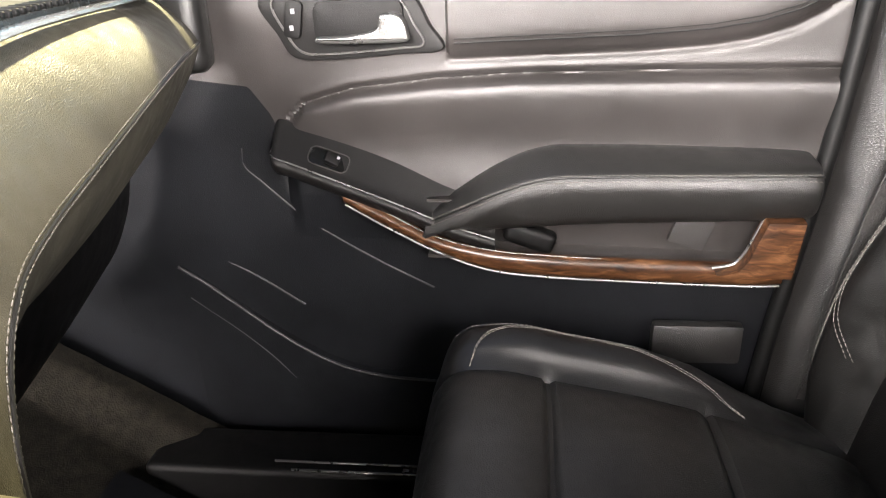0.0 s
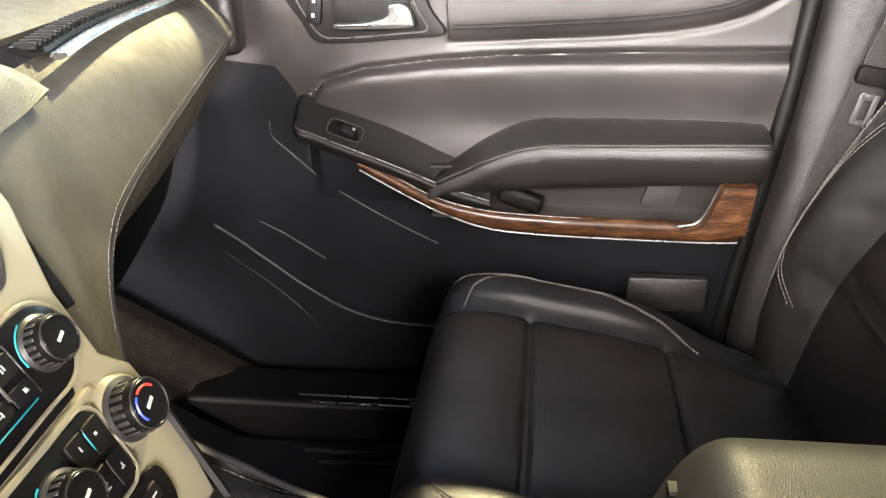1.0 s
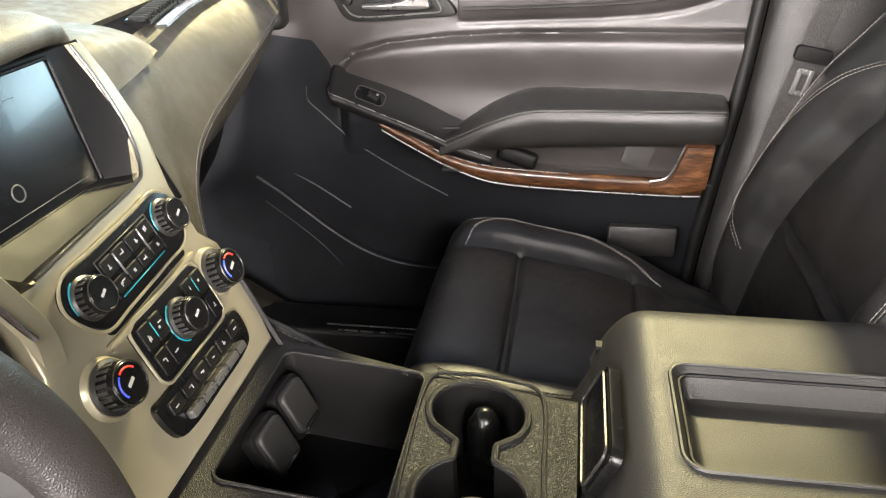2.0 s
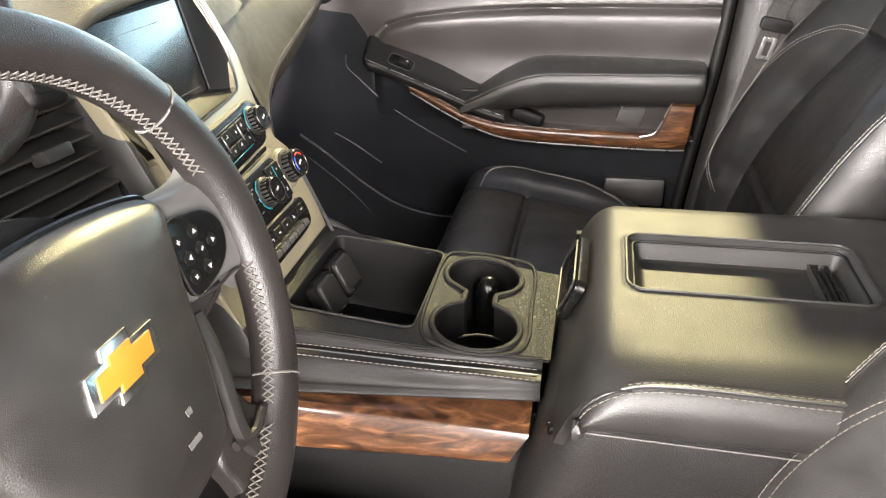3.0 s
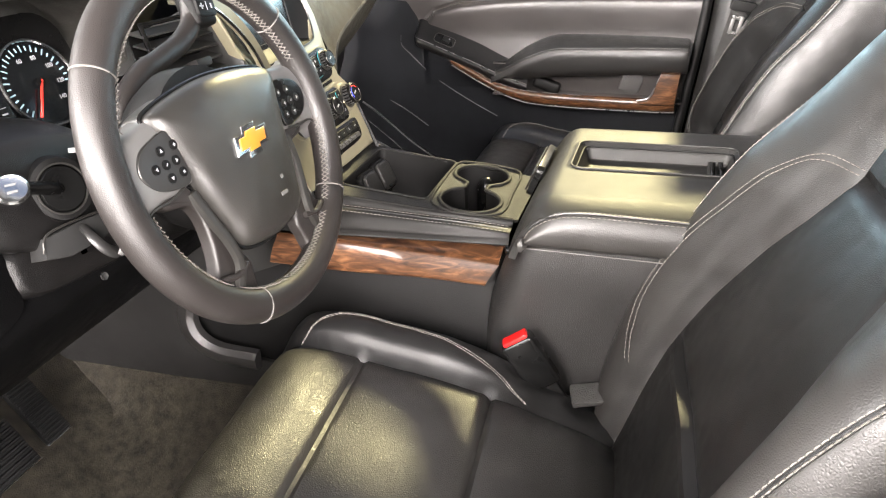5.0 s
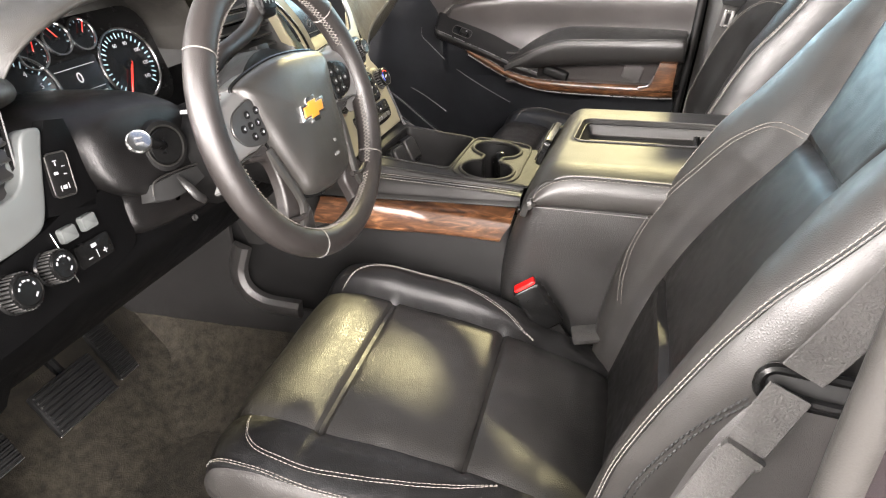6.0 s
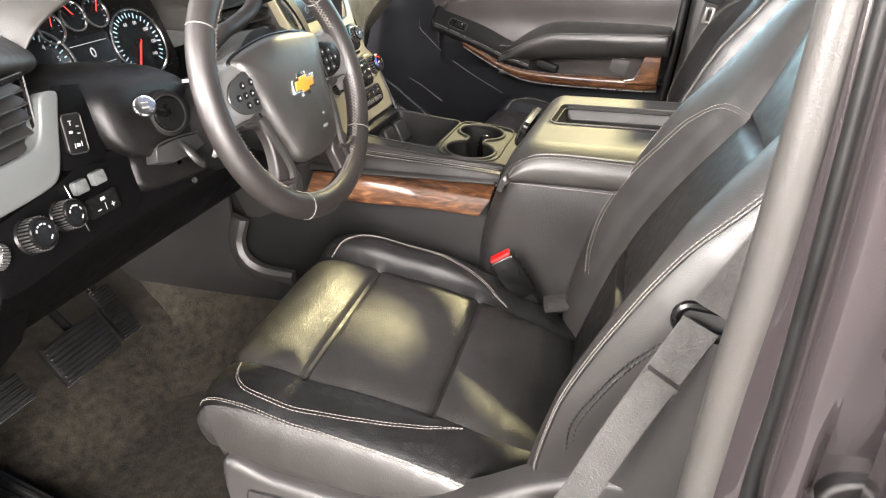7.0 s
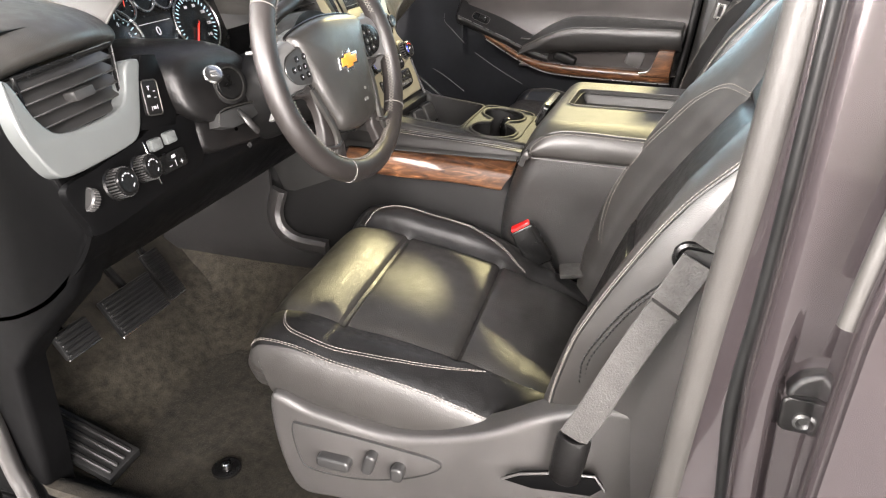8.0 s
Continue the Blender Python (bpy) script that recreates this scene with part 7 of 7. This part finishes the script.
    bfull = [(0, 0.0), (0.08, 0.003), (0.15, 0.006), (0.185, 0.036), (0.218, 0.056), (0.246, 0.046), (0.262, 0.01), (0.263, -0.05), (0.245, -0.11), (0.15, -0.135), (0.0, -0.14)]
    blift = [(0, 0.4), (0.12, 0.8), (0.25, 1), (0.45, 1), (0.58, 0.6), (0.7, 0.15), (1, 0)]
    bwide = [(0, 0.9), (0.15, 0.97), (0.4, 1.0), (0.6, 0.97), (0.75, 0.88), (0.9, 0.74), (1, 0.66)]
    nb = 60
    taper = [(0.20, 1.1), (0.36, 1.12), (0.45, 1.0), (0.52, 0.84), (0.57, 0.68), (0.62, 0.55), (0.66, 0.62), (0.74, 0.9), (0.84, 1.1), (0.95, 1.1)]
    bz = curve_through([(x, 0, z) for x, z in bspine], nl)
    bd = np.r_[0, np.cumsum(np.linalg.norm(np.diff(bz, axis=0), axis=1))]

    def row_at(z):
        return float(np.interp(z, bz[:130, 2], np.arange(130)))

    def share_at(z):
        return float(np.interp(z, bz[:130, 2], bd[:130]) / bd[-1])

    gb, _ = pad_grid(bspine, bflat, bfull, blift, bwide, nb, nl, seams_across=(share_at(0.385), share_at(0.622)), seam_side=0.15, dip=0.006, puff=0.007, taper=taper)
    mb = nb - 1
    hb = section_at(bflat, nb)[:, 0]
    kb = int(np.argmin(np.abs(hb[mb:mb + 30] - 0.15)))
    gb = gb[:, ::-1]
    cut = int(round(row_at(0.622)))
    part("backrest", grid_bm(gb[:cut + 1, mb - kb:mb + kb + 1]), LEATHER_BACK_SHADED, ob, "smooth black leather backrest insert")
    part("upper_panel", grid_bm(gb[cut:, mb - kb:mb + kb + 1]), LEATHER_BACK_SHADED, ob, "smooth black leather shoulder panel")
    # the driver's bolsters take the lit tones, the passenger's the shaded one
    part("back_bolster", grid_bm(gb[:, mb + kb:]), LEATHER_SIDE_LIT if driver else LEATHER_BACK_SHADED, ob, "grained black leather bolster")
    part("back_bolster", grid_bm(gb[:, :mb - kb + 1]), LEATHER_BOLSTER_LIT if driver else LEATHER_BACK_SHADED, ob, "grained black leather bolster")
    hbh = curve_through([(a, b, 0) for a, b in bflat], nb)[:, 0]
    top = int(np.argmax(hbh))

    def bcol(z, wide_):
        """The column at which the pad is that wide at a height."""
        k = float(np.interp(z, *zip(*taper)))
        f = float(np.interp(row_at(z) / (nl - 1), *zip(*bwide)))
        u = float(np.interp(abs(wide_), [0, 0.15 * k, 0.245, 9], [0, 0.15, 0.245, 9])) / f
        return mb - (np.sign(wide_) or 1) * float(np.interp(u, hbh[:top + 1], np.arange(top + 1)))

    for sg in (1, -1):
        for off in (0.0, 0.0055) if sg > 0 else ():
            i_ = 0.020 if driver else 0.0
            loop = [(0.312, 0.186 + off), (0.35, 0.214 - i_ * 0.7 + off), (0.41, 0.226 - i_ + off), (0.47, 0.220 - i_ + off), (0.53, 0.198 - i_ * 0.9 + off), (0.58, 0.165 - i_ * 0.5 + off), (0.61 + off, 0.128), (0.622 + off, 0.084)]
            c = curve_through([(a, b, 0) for a, b in loop], 140)
            seam(gb, [(row_at(a), bcol(a, sg * b)) for a, b, _ in c], "stitching", 0.0016, (-1, 0, 0.4))
        edge = [(row_at(z), bcol(z, sg * 0.233)) for z in np.linspace(0.225, 0.84, 160)]
        pts = arr([gb[int(r), int(c)] * (1 - (c - int(c))) + gb[int(r), int(c) + 1] * (c - int(c)) for r, c in edge])
        pts = np.stack([np.convolve(np.pad(pts[:, q], 4, mode="edge"), np.ones(9) / 9, "valid") for q in range(3)], 1)
        part("piping", tube(pts, 0.0022, 8), LEATHER, ob)
        part("stitching", joined(stitches(pts + arr((-0.0022, -sg * 0.0012, 0.001)), (-0.9, 0, 0.4), 0.0055, 0.0009, 0.0008), stitches(pts + arr((-0.0010, sg * 0.0028, 0.001)), (-0.7, sg * 0.6, 0.3), 0.0055, 0.0009, 0.0007)), THREAD, ob, "pale double stitching")
    return ob


DRIVER_AT = pose(0.040, -0.412, 0.0, 0, 0, 4)
driver_seat = seat("front_seat", "black leather driver seat with pale stitching, creased outer bolster", DRIVER_AT, 0.06, True)
passenger_seat = seat("front_seat", "black leather passenger seat with pale double stitching", pose(0.112, 0.458, 0.022), -0.04)

# grey plastic skirt of the driver's seat with the power switches
out = smooth_outline([(-0.090, 0.235), (-0.02, 0.222), (0.10, 0.205), (0.22, 0.235), (0.32, 0.29), (0.40, 0.315), (0.47, 0.29), (0.48, 0.15), (0.40, 0.07), (0.2, 0.06), (0.02, 0.06), (-0.07, 0.075)], 72)
SKIRT = axes((0, -0.268, 0), (1, 0, 0), (0, 0, 1))
part("side_skirt", moved(plate(out, 0.045, 0.012, 3), SKIRT), GREYPLASTIC, driver_seat, "grey grained plastic skirt")
pan = smooth_outline([(-0.055, 0.196), (-0.03, 0.2), (0.09, 0.19), (0.17, 0.176), (0.13, 0.142), (0.05, 0.118), (-0.03, 0.118), (-0.05, 0.14)], 48)
panel_ = part("switch_panel", moved(plate(pan, 0.008, 0.002), Matrix.Translation((0, -0.004, 0)) @ SKIRT), GREYPLASTIC, driver_seat, "smooth grey switch panel")
part("panel_edge", moved(tube([(x, y, 0.0045) for x, y in pan], 0.0011, 6, closed=True), SKIRT), SEAM_RECESS_DARK, panel_)
part("seat_switch", moved(plate(rounded(0.052, 0.02, 0.008), 0.016, 0.005, 3), pose(0.01, -0.288, 0.148) @ axes((0, 0, 0), (1, 0, -0.05), (0, 0, 1))), SLAT, panel_)
part("seat_switch", moved(plate(rounded(0.016, 0.038, 0.007), 0.016, 0.005, 3), pose(0.066, -0.288, 0.16) @ axes((0, 0, 0), (1, 0, -0.3), (0.3, 0, 1))), SLAT, panel_)
part("seat_switch", moved(plate(rounded(0.019, 0.026, 0.008), 0.016, 0.005, 3), pose(0.108, -0.288, 0.152) @ axes((0, 0, 0), (1, 0, -0.1), (0, 0, 1))), SLAT, panel_)

# seat belt of the driver: guide on the shoulder, webbing, anchor sleeve
belt = thing("seat_belt", "grey woven seat belt in its guide beside the driver seat", "seat belt")
BELTPROF = [(-0.0175, 0), (-0.0165, 0.0011), (0.0165, 0.0011), (0.0175, 0), (0.0165, -0.0011), (-0.0165, -0.0011)]
run = curve_through([(0.412, -0.700, 0.300), (0.432, -0.700, 0.345), (0.462, -0.698, 0.42), (0.498, -0.692, 0.50), (0.522, -0.685, 0.55)], 40)
part("webbing", sweep(run, BELTPROF, up=(0.0, -1, 0.12)), BELT, belt)
run = curve_through([(0.528, -0.682, 0.565), (0.555, -0.69, 0.62), (0.60, -0.70, 0.72), (0.65, -0.71, 0.85), (0.69, -0.72, 1.0)], 30)
part("webbing", sweep(run, BELTPROF, up=(0.0, -1, 0.12)), BELT, belt)
fold = curve_through([(0.493, -0.697, 0.49), (0.497, -0.698, 0.497)], 4)
part("fold", sweep(fold, [(a * 1.02, b * 3) for a, b in BELTPROF], up=(0, -1, 0.12)), BELT, belt)
part("sleeve", moved(lathe([(0.017, -0.045), (0.021, -0.04), (0.0225, 0.0), (0.0225, 0.035), (0.020, 0.042), (0.016, 0.042), (0.016, 0.03)], 24), pose(0.408, -0.692, 0.262, 4, 8, 0) @ Matrix.Diagonal((0.95, 0.7, 0.9, 1))), COLUMN, belt, "black plastic sleeve")
# flat near-black plate gives the look of a shaded recess
part("slot", moved(plate([(0.322, 0.184), (0.36, 0.180), (0.436, 0.190), (0.450, 0.206), (0.438, 0.220), (0.39, 0.212), (0.345, 0.198)], 0.01, 0.001), axes((0, -0.6845, 0), (1, 0.02, 0), (0, 0, 1))), KNEE, belt, "dark plate standing in for the sleeve's shaded recess")
part("slot_rim", tube([(x, -0.686 + 0.02 * x, z) for x, z in ((0.318, 0.186), (0.343, 0.202), (0.388, 0.217), (0.44, 0.226), (0.454, 0.206))], 0.002, 6), GREYPLASTIC, belt)
guide = thing("belt_guide", "black plastic belt guide loop on the driver seat shoulder", "belt guide")
GM = axes((0.546, -0.672, 0.544), (1, 0.02, -0.10), (0.10, 0.06, 1))
part("loop", moved(tube([(x, y, 0) for x, y in rounded(0.092, 0.028, 0.012, 6)], 0.0048, 8, closed=True), GM), SMOOTH, guide)
# near-black plate in place of the guide's shaded slot
part("base", moved(plate(rounded(0.088, 0.024, 0.011, 6), 0.012, 0.002), GM @ pose(0, 0, -0.002)), SEAM_RECESS_DARK, guide)
part("lip", moved(tube(curve_through([(-0.040, -0.004, 0.004), (0.0, -0.008, 0.006), (0.042, -0.008, 0.004)], 16), 0.0042, 8), GM), PLASTIC, guide)
part("knob", moved(lathe([(0.005, 0), (0.005, 0.005), (0.003, 0.007), (0.001, 0.007)], 16), GM @ pose(-0.033, -0.006, 0.002)), SMOOTH, guide)

# a folded cloth flap beside the buckle
part("cloth_flap", moved(rbox(0.06, 0.036, 0.010, 0.004, 2), pose(0.292, 0.205, 0.250, 12, -6, 10)), BELT, driver_seat, "grey cloth flap")

# smooth cover behind the belt, over the hinge of the backrest
rows = []
for z, x0, x1 in ((0.17, 0.455, 0.57), (0.24, 0.44, 0.575), (0.32, 0.425, 0.585), (0.40, 0.445, 0.595), (0.47, 0.475, 0.60), (0.53, 0.515, 0.60)):
    rows.append([(x0, -0.622, z), (x0 + 0.012, -0.640, z), (x0 * 0.5 + x1 * 0.5, -0.648, z), (x1, -0.640, z)])
part("recliner_cover", moved(grid_bm(surface(rows, 20, 24), thick=0.004, towards=arr((0.5, 0.4, 0.35))), DRIVER_AT.inverted()), GREYPLASTIC, driver_seat, "smooth grey cover of the backrest hinge")

# dark double seam on the outer side of the backrest
for k in (0.0, 0.007):
    seam_line = curve_through([(0.405 + k, -0.6365, 0.335), (0.406 + k, -0.6375, 0.365), (0.413 + k, -0.638, 0.386), (0.424 + k, -0.639, 0.408), (0.443 + k, -0.640, 0.441), (0.462 + k, -0.641, 0.468), (0.484 + k, -0.641, 0.492), (0.50 + k, -0.640, 0.508)], 50)
    part("dark_seam", moved(stitches(seam_line, (0, -1, 0.1), 0.006, 0.0009, 0.0016), DRIVER_AT.inverted()), SEAM_RECESS_DARK, driver_seat, "dark double seam")

# buckles
def buckle(name, at, label):
    b = thing(name, label, "belt buckle", "belt buckles", at=at)
    part("stalk", moved(rbox(0.03, 0.012, 0.12, 0.004), pose(0, 0, -0.085)), PLASTIC, b)
    part("case", moved(rbox(0.046, 0.024, 0.085, 0.006, 3), pose(0, 0, 0)), SMOOTH, b)
    part("button", moved(rbox(0.036, 0.018, 0.014, 0.003), pose(0, 0, 0.0405)), RED, b, "red release button")
    return b


buckle("belt_buckle", pose(0.232, -0.190, 0.292, 0, -30, 14), "black belt buckle with red button beside the driver seat")

# belt and latch plate of the passenger, hanging at the pillar
belt2 = thing("seat_belt", "grey woven seat belt with a steel latch plate at the pillar", "seat belt")
run = curve_through([(0.44, 0.742, 0.22), (0.455, 0.738, 0.36), (0.475, 0.728, 0.50), (0.505, 0.72, 0.64), (0.54, 0.715, 0.78), (0.58, 0.71, 0.95)], 40)
part("webbing", sweep(run, BELTPROF, up=(0.1, -1, 0.0)), BELT, belt2, "grey woven webbing")
LP = axes((0.495, 0.706, 0.586), (0.98, 0, -0.2), (0.2, 0, 0.98))
part("latch_plate", moved(joined(moved(plate(rounded(0.03, 0.010, 0.003), 0.003, 0.001), pose(0, 0.020, 0)), moved(plate(rounded(0.009, 0.05, 0.003), 0.003, 0.001), pose(-0.0105, 0, 0.0003)), moved(plate(rounded(0.009, 0.05, 0.003), 0.003, 0.001), pose(0.0105, 0, 0.0003)), moved(plate(rounded(0.03, 0.010, 0.003), 0.003, 0.001), pose(0, -0.021, 0))), LP @ Matrix.Diagonal((0.8, 0.8, 1, 1))), SATINDARK, belt2, "steel latch plate")
part("cover", moved(plate(rounded(0.052, 0.022, 0.006), 0.01, 0.003), LP @ pose(0.002, 0.040, 0.001)), PLASTIC, belt2)
